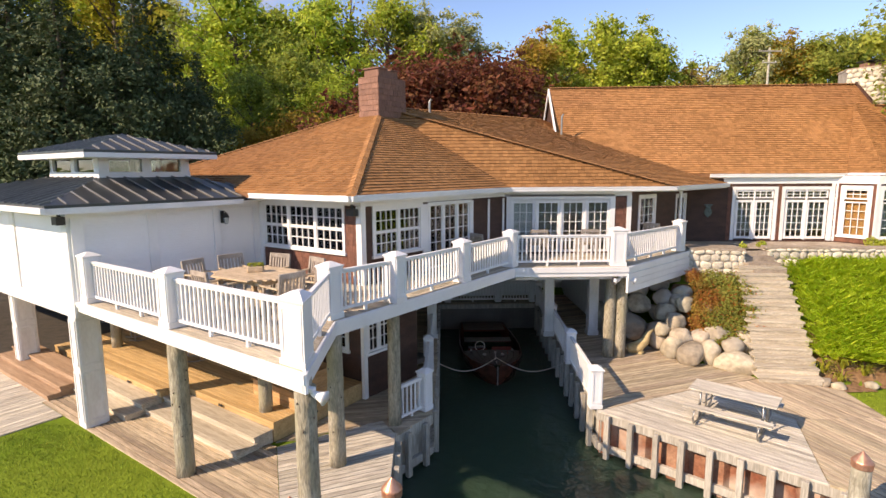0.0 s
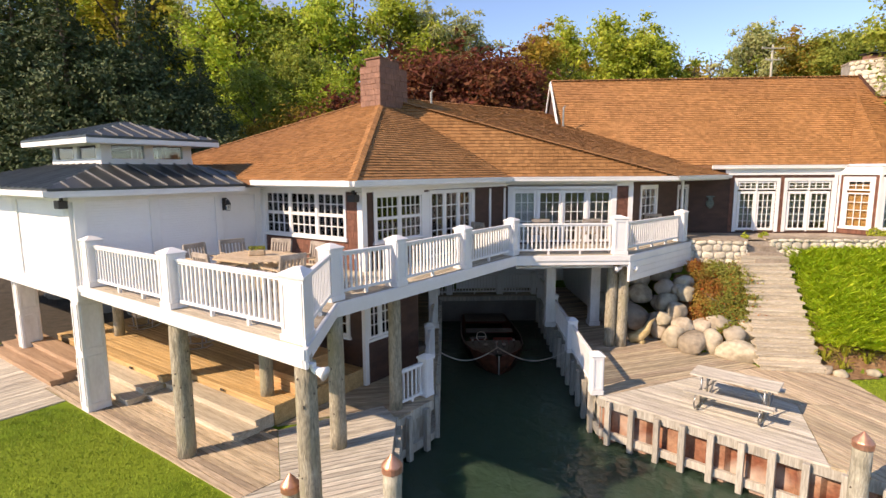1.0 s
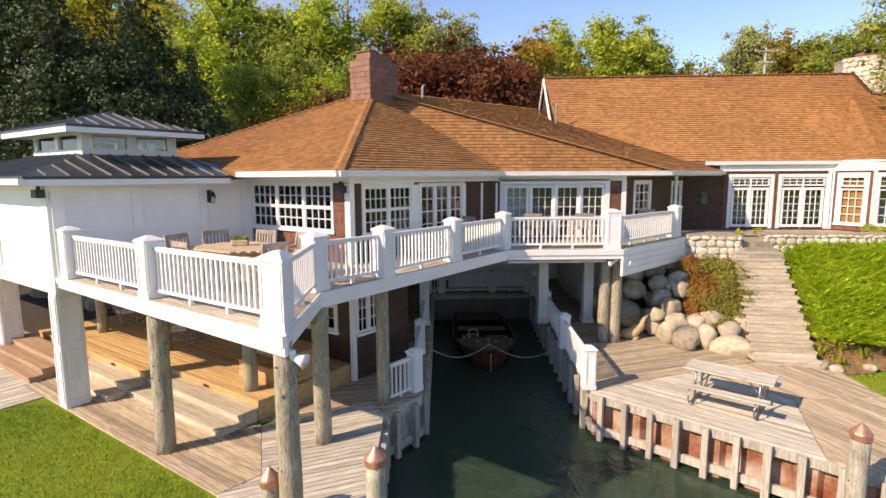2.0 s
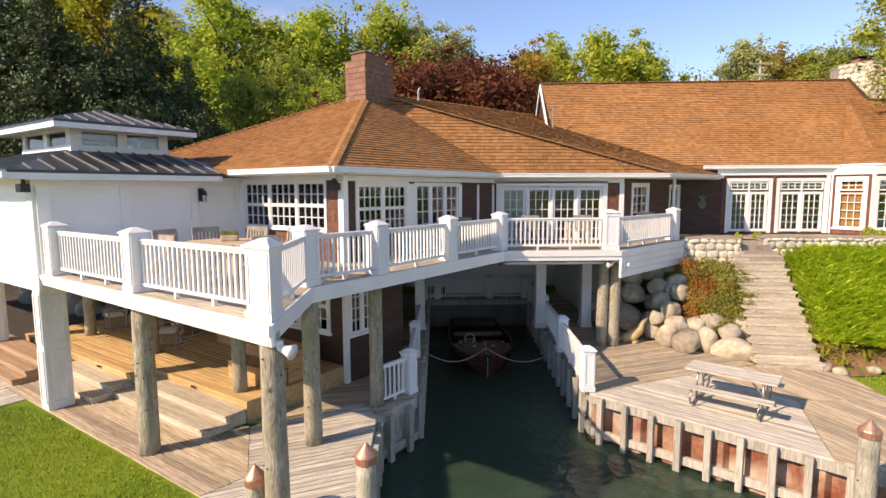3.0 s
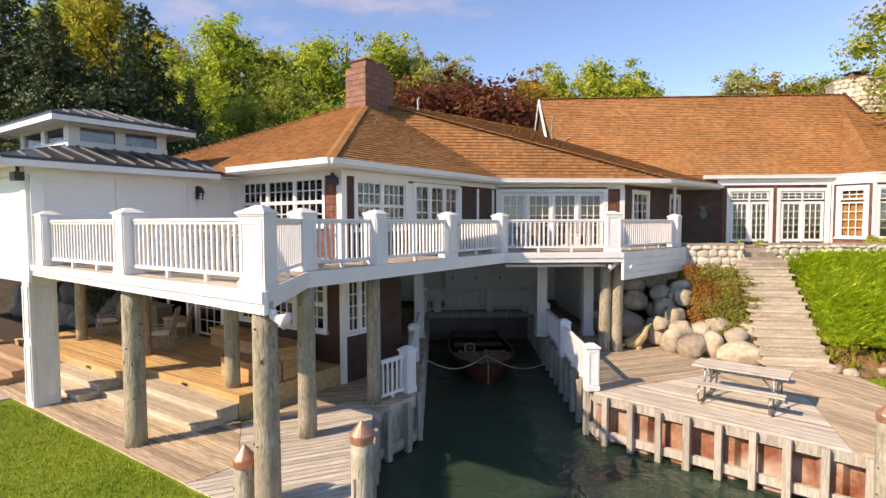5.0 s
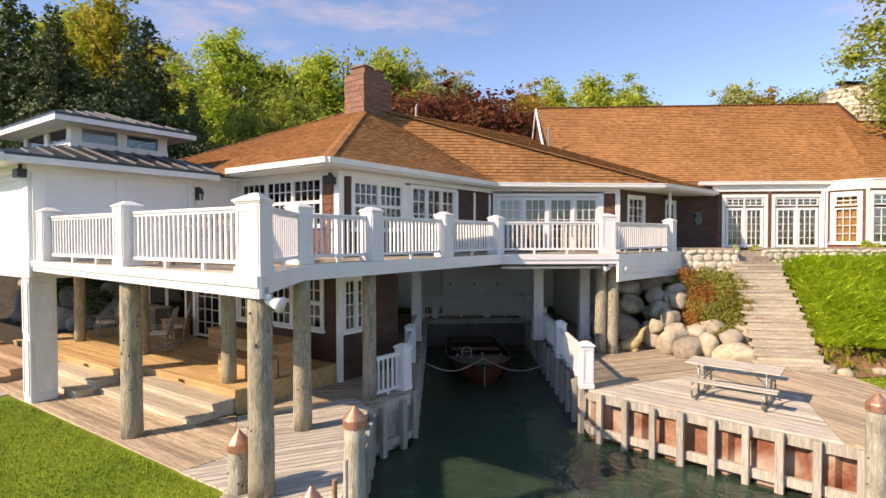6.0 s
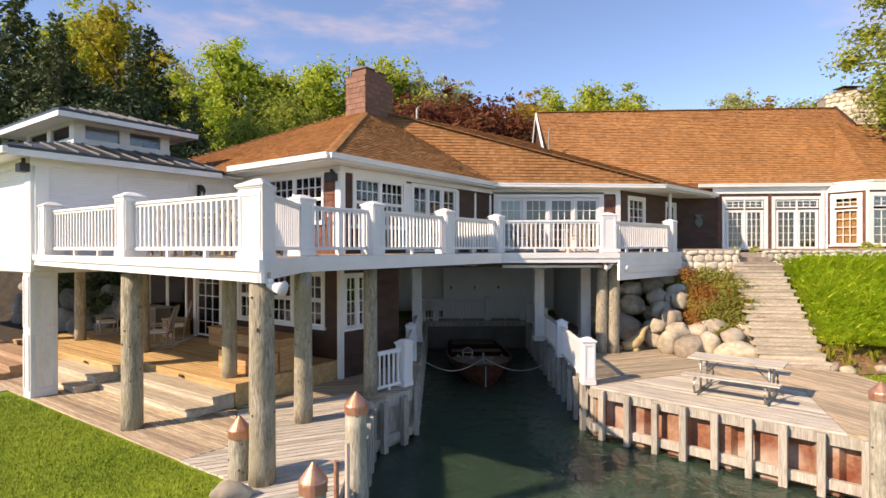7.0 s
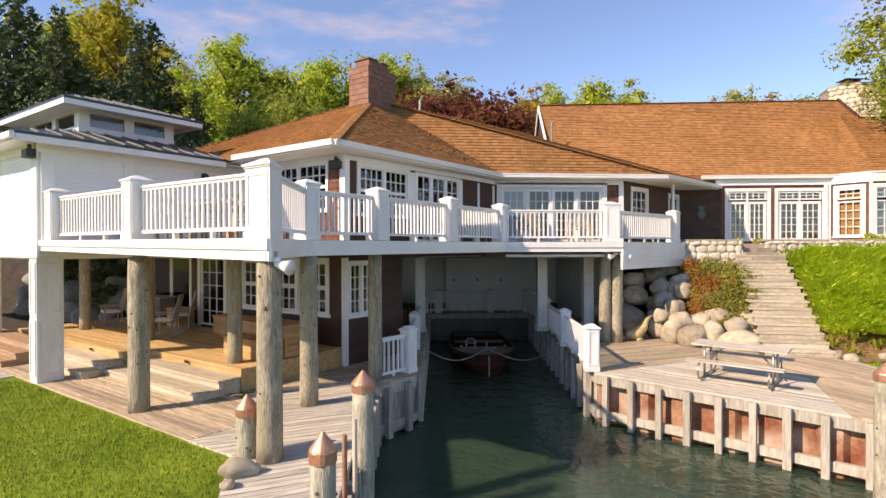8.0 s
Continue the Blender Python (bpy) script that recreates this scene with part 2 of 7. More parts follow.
BOATPAINT = material("boathouse_boards", (0.76, 0.75, 0.72), (0.84, 0.83, 0.80), 1.2, (3, 3, 0.5), rough=0.8, bump=0.1, stain=0.3)
GREYWALL = material("grey_white_panel", (0.80, 0.81, 0.81), (0.86, 0.87, 0.87), 1.0, rough=0.7, bump=0.03, stain=0.15)
BLACK = material("black_metal", (0.02, 0.02, 0.02), (0.035, 0.032, 0.03), 4, rough=0.5, bump=0.05)
STEEL = material("galvanised_steel", (0.30, 0.30, 0.29), (0.42, 0.42, 0.40), 5, rough=0.4, metal=0.8, bump=0.05)
TEAK = material("pale_teak", (0.40, 0.30, 0.19), (0.55, 0.43, 0.29), 1.8, (3, 3, 3), rough=0.75, fine=14, bump=0.15, rnd=0.12, stain=0.5)
TEAK_GREY = material("grey_teak", (0.27, 0.23, 0.19), (0.40, 0.35, 0.29), 1.8, (3, 3, 3), rough=0.8, fine=14, bump=0.15, rnd=0.1, stain=0.5)
CRATE = material("orange_pine", (0.40, 0.22, 0.09), (0.53, 0.32, 0.15), 1.5, (0.6, 0.6, 5), rough=0.7, fine=12, bump=0.12, rnd=0.08, stain=0.45)
MAHOGANY = material("varnished_mahogany", (0.075, 0.027, 0.017), (0.13, 0.045, 0.027), 1.5, (0.4, 5, 5), rough=0.22, fine=10, bump=0.03, stain=0.4, spec=0.6)
DRIFTWOOD = material("yellow_driftwood", (0.46, 0.34, 0.15), (0.62, 0.49, 0.26), 2.5, (2, 2, 5), rough=0.8, fine=18, bump=0.5, stain=0.6)
CUSHION = material("pale_cushion", (0.68, 0.65, 0.58), (0.8, 0.77, 0.7), 3, rough=0.95, fine=40, bump=0.2)
GRASSBLADE = material("grass_blade", (0.125, 0.20, 0.010), (0.25, 0.33, 0.020), 0.9, rough=0.7, fine=3, bump=0, island=0.42, stain=0.3, spec=0.25, hue=0.012, c3=(0.31, 0.30, 0.035))
GROUND = material("lawn_soil", (0.10, 0.165, 0.012), (0.185, 0.25, 0.024), 0.5, rough=0.95, fine=5, bump=0.6, stain=0.6, c3=(0.16, 0.22, 0.02), spec=0.1)
MULCH = material("leaf_mulch", (0.16, 0.085, 0.04), (0.30, 0.18, 0.09), 6, rough=0.95, fine=30, bump=0.8, stain=0.7)
BARK = material("bark", (0.09, 0.07, 0.05), (0.17, 0.14, 0.105), 3, (4, 4, 0.6), rough=0.9, fine=12, bump=0.6)
ROPE = material("pale_rope", (0.45, 0.42, 0.36), (0.58, 0.55, 0.48), 20, rough=0.9, fine=80, bump=0.3)
AMBER = material("amber_blind", (0.36, 0.18, 0.05), (0.45, 0.23, 0.075), 2, (1, 1, 6), rough=0.75, fine=20, bump=0.1)
VERDIGRIS = material("verdigris_bronze", (0.09, 0.12, 0.11), (0.16, 0.20, 0.18), 8, rough=0.6, metal=0.4, bump=0.2)


def water_material():
    mt = bpy.data.materials.new("water")
    mt.use_nodes = True
    N, L = mt.node_tree.nodes, mt.node_tree.links
    bs = N["Principled BSDF"]
    bs.inputs["Roughness"].default_value = 0.04
    bs.inputs["IOR"].default_value = 1.33
    # murky water: light that enters spreads below the surface
    bs.inputs["Subsurface Weight"].default_value = 1.0
    bs.inputs["Subsurface Radius"].default_value = (1.0, 1.3, 1.1)
    bs.inputs["Subsurface Scale"].default_value = 1.5
    tc = N.new("ShaderNodeTexCoord")
    n0 = N.new("ShaderNodeTexNoise")
    n0.inputs["Scale"].default_value, n0.inputs["Detail"].default_value = 0.35, 3
    r0 = N.new("ShaderNodeValToRGB")
    r0.color_ramp.elements[0].color, r0.color_ramp.elements[1].color = (0.027, 0.054, 0.035, 1), (0.038, 0.074, 0.046, 1)
    L.new(tc.outputs["Object"], n0.inputs["Vector"])
    L.new(n0.outputs["Fac"], r0.inputs[0])
    L.new(r0.outputs[0], bs.inputs["Base Color"])
    last = None
    for scale, strength, dist in ((1.8, 0.45, 0.12), (6.0, 0.4, 0.04), (17.0, 0.25, 0.012)):
        nz, bp = N.new("ShaderNodeTexNoise"), N.new("ShaderNodeBump")
        nz.inputs["Scale"].default_value, nz.inputs["Detail"].default_value = scale, 2
        nz.inputs["Distortion"].default_value = 0.6
        bp.inputs["Strength"].default_value, bp.inputs["Distance"].default_value = strength, dist
        L.new(tc.outputs["Object"], nz.inputs["Vector"])
        L.new(nz.outputs["Fac"], bp.inputs["Height"])
        if last:
            L.new(last.outputs[0], bp.inputs["Normal"])
        last = bp
    L.new(last.outputs[0], bs.inputs["Normal"])
    return mt


WATER = water_material()

# ---- plan ----
# the house's old wing, the deck and the porch lie on axes turned by 37 degrees: a along the front, b away from the water
TURN_UV = -37.24
OX, OY = -1.5, 12.95
UX, UY, VX, VY = 0.7961, -0.6051, 0.6051, 0.7961
UV = pose(OX, OY, 0, 0, 0, TURN_UV)
ZD = 3.05            # upper deck
ZW = -1.15           # water


def ab(a, b):
    return (OX + a * UX + b * VX, OY + a * UY + b * VY)


WATERLINE = [(-0.62, -80), (-0.62, 11.9), (0.22, 12.9), (0.62, 24.0), (5.2, 24.0), (4.4, 12.9), (8.6, 8.75), (20, -2.5), (90, -30), (90, -80)]


def water_dist(x, y):
    """Metres inside the water (positive) or outside it (negative)."""
    inside, best = False, 1e9
    n = len(WATERLINE)
    for i in range(n):
        (x1, y1), (x2, y2) = WATERLINE[i], WATERLINE[(i + 1) % n]
        if (y1 > y) != (y2 > y) and x < (x2 - x1) * (y - y1) / (y2 - y1) + x1:
            inside = not inside
        dx, dy = x2 - x1, y2 - y1
        k = max(0, min(1, ((x - x1) * dx + (y - y1) * dy) / (dx * dx + dy * dy)))
        best = min(best, math.hypot(x - x1 - k * dx, y - y1 - k * dy))
    return best if inside else -best


def smooth(k):
    k = max(0.0, min(1.0, k))
    return k * k * (3 - 2 * k)


def ground_z(x, y):
    b = (x - OX) * VX + (y - OY) * VY
    a = (x - OX) * UX + (y - OY) * UY
    z = -0.03
    east = smooth((x - 8.3) / 1.0)
    slope = max(0.0, min(1.0, (y - 14.5 + 0.25 * (x - 11)) / 4.6))
    z = max(z, 2.5 * east * slope - 0.03)
    if y < 19.4:
        low = -0.03 + 0.6 * max(0.0, y - 15.95)
        k = smooth((9.75 + (y - 14.6) * 0.38 - x) / 0.5)
        z = z + (min(z, low) - z) * k
    z = max(z, 2.9 * smooth((y - 25.5) / 4) - 0.03)
    z = max(z, 2.6 * smooth((b - 0.2) / 5.0) * smooth((-a - 10.2) / 1.5) - 0.03)
    if y > 40:
        z += 0.02 * (y - 40)
    d = water_dist(x, y)
    if d > -1.2:
        z = -0.03 + (z + 0.03) * smooth(-d / 1.2) - 2.6 * smooth((d + 1.2) / 0.8)
    return z


def axis(lo, hi, step, far):
    """Even steps inside, growing steps out to the horizon."""
    vals = list(np.arange(lo, hi + 1e-6, step))
    k, s, out_hi, out_lo = hi, step, [], []
    while k < far:
        s *= 1.5
        k += s
        out_hi.append(k)
    k, s = lo, step
    while k > -far:
        s *= 1.5
        k -= s
        out_lo.append(k)
    return out_lo[::-1] + vals + out_hi


def build_ground():
    xs, ys = axis(-18, 26, 0.4, 2500), axis(-4, 32, 0.4, 2500)
    verts = [(x, y, ground_z(x, y)) for y in ys for x in xs]
    w = len(xs)
    faces = [(j * w + i, j * w + i + 1, (j + 1) * w + i + 1, (j + 1) * w + i) for j in range(len(ys) - 1) for i in range(w - 1)]
    me = bpy.data.meshes.new("ground")
    me.from_pydata(verts, [], faces)
    me.materials.append(GROUND)
    for p in me.polygons:
        p.use_smooth = True
    tagged(new("ground", me), "mown green lawn rising behind the house", "ground", kind="structure")
    bm = bmesh.new()
    bm.faces.new([bm.verts.new((x, y, ZW)) for x, y in ((-1.0, -300), (300, -300), (300, -10), (22, 0), (8.9, 9.2), (4.9, 13.2), (5.5, 24.3), (0.4, 24.3), (-0.1, 13.0), (-1.0, 11.9))])
    part("water", bm, WATER, kind="structure", label="dark green rippled water of the boat channel")
    tagged(bpy.data.objects["water"], category="water")


build_ground()


# ---- walls and openings ----
def frame_of(p, q, s=0.0, z=0.0):
    """Pose at s metres along p to q: x along the wall, y inwards, z up."""
    d = Vector((q[0] - p[0], q[1] - p[1], 0)).normalized()
    return Matrix.Translation((p[0] + d.x * s, p[1] + d.y * s, z)) @ Matrix.Rotation(math.atan2(d.y, d.x), 4, "Z")


def wall(parent, name, p, q, z0, z1, mat, openings=(), th=0.16, label=""):
    """A wall from p to q, its outer face on the line, with openings (s0, s1, z0, z1) that go through."""
    L = math.hypot(q[0] - p[0], q[1] - p[1])
    bm = bmesh.new()
    cuts = sorted({0.0, L, *[v for o in openings for v in o[:2]]})
    for s0, s1 in zip(cuts, cuts[1:]):
        mid = (s0 + s1) / 2
        zs = sorted([(o[2], o[3]) for o in openings if o[0] <= mid <= o[1]])
        z = z0
        for lo, hi in zs:
            if lo > z + 0.01:
                box(bm, s0, s1, 0, th, z, lo)
            z = hi
        if z < z1 - 0.01:
            box(bm, s0, s1, 0, th, z, z1)
    bmesh.ops.remove_doubles(bm, verts=bm.verts, dist=0.0005)
    return part(name, bm, mat, parent, label, m=frame_of(p, q))


PANES = {}


def pane_mesh(w, h):
    key = (round(w, 2), round(h, 2))
    if key not in PANES:
        bm = bmesh.new()
        box(bm, -w / 2, w / 2, -0.003, 0.003, -h / 2, h / 2)
        PANES[key] = finish(bm, "pane", GLASS)
    return PANES[key]


def window(parent, p, q, s0, s1, z0, z1, sashes, casing=0.09, name="window", label="", sill=True, mat=None, stile=0.05):
    """A window or glazed door in the wall p to q. sashes: (x0, x1, z0, z1, columns, rows) from its lower left corner."""
    mat = mat or WHITE
    w, h = s1 - s0, z1 - z0
    bm = bmesh.new()
    c = casing
    box(bm, -c, 0.0, -0.035, 0.10, -0.02, h + c)
    box(bm, w, w + c, -0.035, 0.10, -0.02, h + c)
    box(bm, 0, w, -0.034, 0.10, h, h + c)
    if sill:
        box(bm, -c - 0.04, w + c + 0.04, -0.075, 0.10, -0.07, 0.0)
    spans = sorted({(s[0], s[1]) for s in sashes if s[2] < 0.3})
    for (_, e0), (n0, _) in zip(spans, spans[1:]):
        if 0.005 < n0 - e0 < 0.3:
            box(bm, e0 - 0.012, n0 + 0.012, -0.02, 0.09, 0, h)
    win = part(name, bm, mat, parent, label, m=frame_of(p, q, s0, z0))
    for x0, x1, a0, a1, nx, ny in sashes:
        bm = bmesh.new()
        st = stile if a1 - a0 > 0.5 else 0.05
        box(bm, x0, x0 + st, 0.0, 0.05, a0, a1)
        box(bm, x1 - st, x1, 0.0, 0.05, a0, a1)
        box(bm, x0 + st, x1 - st, 0.001, 0.049, a0, a0 + st)
        box(bm, x0 + st, x1 - st, 0.001, 0.049, a1 - st, a1)
        pw, ph = (x1 - x0 - 2 * st) / nx, (a1 - a0 - 2 * st) / ny
        for i in range(1, nx):
            box(bm, x0 + st + i * pw - 0.011, x0 + st + i * pw + 0.011, 0.008, 0.042, a0 + st, a1 - st)
        for j in range(1, ny):
            box(bm, x0 + st, x1 - st, 0.01, 0.04, a0 + st + j * ph - 0.011, a0 + st + j * ph + 0.011)
        part("sash", bm, mat, win)
        for i in range(nx):
            for j in range(ny):
                ob = part("pane", pane_mesh(pw - 0.02, ph - 0.02), None, win,
                          m=Matrix.Translation((x0 + st + (i + 0.5) * pw, 0.025, a0 + st + (j + 0.5) * ph)) @ Matrix.Rotation(random.uniform(-0.006, 0.006), 4, "Z"))
                ob.visible_shadow = False
    return win


def rows_of(w, h, n, nx, ny, rail=0.0, gap=0.03, split=0):
    """n sashes side by side; split: double-hung, upper and lower."""
    out = []
    sw = (w - gap * (n - 1)) / n
    for i in range(n):
        x0 = i * (sw + gap)
        if split:
            out += [(x0, x0 + sw, rail, rail + h * 0.5, nx, ny), (x0, x0 + sw, rail + h * 0.5 + 0.004, rail + h, nx, ny)]
        else:
            out.append((x0, x0 + sw, rail, rail + h, nx, ny))
    return out


# ---- roofs of shingles ----
def shingles(parent, pts, name="roof", singles=0, ex=0.135, tab=0.18, seed=1, label=""):
    """A roof face: pts go along the eave first (p0, p1), then up. Its slab, and courses of tabs with raised lower edges."""
    rng = random.Random(seed)
    p0, p1 = Vector(pts[0]), Vector(pts[1])
    e = (p1 - p0).normalized()
    nrm = e.cross(Vector(pts[2]) - p0).normalized()
    if nrm.z < 0:
        nrm = -nrm
    s = nrm.cross(e)
    if s.z < 0:
        s = -s
    poly = [((Vector(p) - p0).dot(e), (Vector(p) - p0).dot(s)) for p in pts]
    bm = bmesh.new()
    slab(bm, [Vector(p) - nrm * 0.01 for p in pts], 0.13)
    base = part(name, bm, ROOFBASE, parent, label)
    top = max(p[1] for p in poly)
    verts, faces, count = [], [], 0
    k = 0
    while k * ex < top:
        y0, y1 = k * ex, min((k + 1) * ex + 0.002, top)
        strip = clip(clip(poly, (0, 1), y0, 1), (0, 1), y1, -1)
        k += 1
        if len(strip) < 3:
            continue
        x, xe = min(p[0] for p in strip), max(p[0] for p in strip)
        x -= rng.random() * tab
        while x < xe:
            w = tab * rng.choice((0.5, 0.75, 1, 1, 1.25))
            cell = clip(clip(strip, (1, 0), x + 0.004, 1), (1, 0), x + w - 0.004, -1)
            x += w
            if len(cell) < 3:
                continue
            lift = rng.uniform(0.014, 0.03)
            hi = [p0 + e * px + s * py + nrm * (0.004 + lift * (1 - (py - y0) / ex)) for px, py in cell]
            lo = [p0 + e * px + s * py - nrm * 0.006 for px, py in cell]
            n = len(cell)
            fs = [tuple(range(n))] + [(i, i + n, (i + 1) % n + n, (i + 1) % n) for i in range(n)]
            if count < singles and y0 < 12 * ex:
                me = bpy.data.meshes.new("shingle")
                me.from_pydata(hi + lo, [], fs)
                me.materials.append(ROOF)
                part("shingle", me, None, base)
                count += 1
            else:
                b = len(verts)
                verts += hi + lo
                faces += [tuple(b + i for i in f) for f in fs]
    me = bpy.data.meshes.new("shingle_course")
    me.from_pydata(verts, [], faces)
    me.materials.append(ROOF)
    part("shingle_course", me, None, base, kind="stuff")
    return base


def ridge_caps(parent, p, q, w=0.13, drop=0.05, step=0.21):
    p, q = Vector(p), Vector(q)
    d = (q - p)
    n = int(d.length / step)
    d.normalize()
    side = d.cross(Vector((0, 0, 1))).normalized()
    bm = bmesh.new()
    for i in range(n):
        a, b = p + d * (i * step), p + d * ((i + 1) * step + 0.03)
        ha, hb = Vector((0, 0, 0.052 + random.uniform(0, 0.008))), Vector((0, 0, 0.036))
        for sg in (-1, 1):
            o = side * (sg * w) - Vector((0, 0, drop))
            vs = [bm.verts.new(v) for v in (a + ha, b + hb, b + hb + o, a + ha + o)]
            bm.faces.new(vs)
            vs2 = [bm.verts.new(v) for v in (a + ha, a + ha + o, a + o - Vector((0, 0, 0.02)), a)]
            bm.faces.new(vs2)
    part("ridge_cap", bm, ROOF, parent, kind="stuff")


def gutter(parent, p, q, z, depth=0.16, out=0.10, name="gutter"):
    """A white fascia with a gutter lip along an eave; p to q left to right seen from outside."""
    bm = bmesh.new()
    L = math.hypot(q[0] - p[0], q[1] - p[1])
    box(bm, 0, L, 0.0, 0.03, -depth, 0.02)
    box(bm, -0.02, L + 0.02, -out, -0.003, -0.12, -0.0)
    box(bm, -0.02, L + 0.02, -out - 0.012, -out - 0.001, -0.03, 0.012)
    return part(name, bm, WHITE, parent, m=frame_of(p, q, 0, z))


def clad(parent, p, q, z0, z1, s0, s1, mat, w=0.16, h=0.15, singles=True, name="shingle", seed=3):
    """Wooden wall shingles on the face of a wall, each a thin wedge."""
    rng = random.Random(seed)
    m = frame_of(p, q)
    rows = max(1, round((z1 - z0) / h))
    hh = (z1 - z0) / rows
    bm = bmesh.new()
    me0 = None
    for r in range(rows):
        x = s0 - (w / 2 if r % 2 else 0)
        while x < s1 - 0.005:
            ww = w * rng.uniform(0.75, 1.25)
            a, b = max(x, s0) + 0.003, min(x + ww, s1) - 0.003
            x += ww
            if b - a < 0.02:
                continue
            t = rng.uniform(0.014, 0.024)
            zz = z0 + r * hh + rng.uniform(-0.006, 0.006)
            vv = [(a, -t, zz), (b, -t, zz), (b, -0.004, zz + hh), (a, -0.004, zz + hh), (a, 0, zz), (b, 0, zz)]
            ff = [(0, 1, 2, 3), (4, 5, 1, 0), (0, 3, 4), (1, 5, 2)]
            if singles:
                me = bpy.data.meshes.new(name)
                me.from_pydata([(v[0] - a, v[1], v[2] - zz) for v in vv], [], ff)
                me.materials.append(mat)
                part(name, me, None, parent, m=m @ Matrix.Translation((a, 0, zz)))
            else:
                vs = [bm.verts.new(v) for v in vv]
                for f in ff:
                    bm.faces.new([vs[i] for i in f])
    if singles:
        bm.free()
    else:
        part("shingle_siding", bm, mat, parent, kind="stuff", m=m)


# ---- the house ----
house = thing("house", label="low brown house with white trim and shingled roofs", category="house")
B0 = 0.75
wb0, wb1 = ab(-10.5, B0), ab(-0.55, B0)
A0 = -0.55
wv0, wv1 = ab(A0, B0), (2.9, 19.1)
wm0, wm1 = (2.9, 19.1), (7.35, 19.1)
wt0, wt1 = (7.35, 19.1), (10.95, 22.2)
wd0, wd1 = (10.95, 22.22), (12.55, 22.05)
wr0, wr1 = (12.55, 22.05), (16.78, 21.6)


def s_of_a(a):
    return a + 10.5


# upper storey, front of the old wing
ops = [(s_of_a(-4.40), s_of_a(-1.19), 3.85, 5.03)]
low = [(s_of_a(-9.7), s_of_a(-7.4), 0.5, 2.6), (s_of_a(-6.8), s_of_a(-5.55), 0.5, 2.6), (s_of_a(-4.6), s_of_a(-1.2), 1.22, 2.53)]
wall_b = wall(house, "wall", wb0, wb1, -0.1, 5.2, BROWN, ops + low, label="dark brown stained wall with white windows")
window(house, wb0, wb1, s_of_a(-4.40), s_of_a(-1.19), 3.85, 5.03, rows_of(3.21, 1.18, 3, 4, 2, gap=0.07, split=1), stile=0.036, casing=0.08, label="triple white sash window with small panes")
window(house, wb0, wb1, s_of_a(-9.7), s_of_a(-7.4), 0.5, 2.6, rows_of(2.3, 2.1, 2, 1, 1, gap=0.04), name="sliding_door", label="white framed sliding glass door", sill=False)
window(house, wb0, wb1, s_of_a(-6.8), s_of_a(-5.55), 0.5, 2.6, [(0.02, 1.23, 0.03, 2.08, 3, 5)], name="french_door", label="white glazed door with fifteen panes", sill=False, casing=0.14)
window(house, wb0, wb1, s_of_a(-4.6), s_of_a(-1.2), 1.22, 2.53, rows_of(3.4, 1.31, 3, 4, 2, gap=0.09, split=1), casing=0.11, label="wide white window with small panes")
clad(wall_b, (0, 0), (1, 0), ZD, 3.74, s_of_a(-4.55), s_of_a(-0.72), CEDAR, seed=4)
clad(wall_b, (0, 0), (1, 0), 3.74, 5.0, s_of_a(-1.12), s_of_a(-0.72), CEDAR, seed=5)
# upper storey, wall along the channel
ovs = [(0.50, 2.28, 3.76, 4.95), (2.72, 4.72, ZD + 0.03, 4.95)]
wall_v = wall(house, "wall", wv0, wv1, 2.62, 5.2, BROWN, ovs, label="dark brown stained wall above the channel")
lv1 = (wv0[0] + 0.643 * 2.1, wv0[1] + 0.766 * 2.1)
wall_lv = wall(house, "wall", wv0, lv1, -0.1, 2.62, BROWN, [(0.16, 0.95, 1.22, 2.5)], label="dark brown lower wall beside the dock")
window(house, wv0, wv1, 0.50, 2.28, 3.76, 4.95, rows_of(1.78, 1.19, 2, 4, 2, gap=0.08, split=1), stile=0.036, casing=0.11, label="double white sash window with small panes")
window(house, wv0, wv1, 2.72, 4.72, ZD + 0.03, 4.95, rows_of(2.0, 1.9, 3, 2, 5, gap=0.07), casing=0.09, name="french_door", label="white french doors with small panes", sill=False)
window(house, wv0, wv1, 0.16, 0.95, 1.22, 2.5, rows_of(0.79, 1.28, 2, 2, 4, gap=0.05), casing=0.07, label="narrow white window with small panes")
bm = bmesh.new()
box(bm, 2.28 + 0.11, 2.72 - 0.09, -0.03, 0.0, ZD, 5.0)
for s in (4.81, 5.78, 6.7):
    box(bm, s, s + 0.1, -0.03, 0.0, ZD, 5.0)
box(bm, 0.0, 6.8, -0.03, 0.0, 4.96 + 0.1, 5.2)
part("wall_batten", bm, WHITE, wall_v)
# wall over the channel mouth
oms = [(0.22, 3.80, ZD + 0.03, 4.98)]
wall_m = wall(house, "wall", wm0, wm1, 2.62, 5.2, BROWN, oms, label="brown wall with white glazed doors over the channel")
for i in range(4):
    s = 0.27 + i * 0.885
    window(house, wm0, wm1, s, s + 0.825, ZD + 0.03, 4.90, [(0.005, 0.82, 0.0, 1.81, 3, 5)], casing=0.028, name="french_door", label="white glazed door with fifteen small panes", sill=False, stile=0.075)
bm = bmesh.new()
box(bm, 0.09, 3.93, -0.04, 0.0, 4.94, 5.11)
box(bm, 0.09, 0.24, -0.04, 0.0, ZD, 4.94)
box(bm, 3.78, 3.93, -0.04, 0.0, ZD, 4.94)
part("door_surround", bm, WHITE, wall_m)
clad(wall_m, (0, 0), (1, 0), ZD, 5.0, 3.94, 4.38, CEDAR, seed=6)
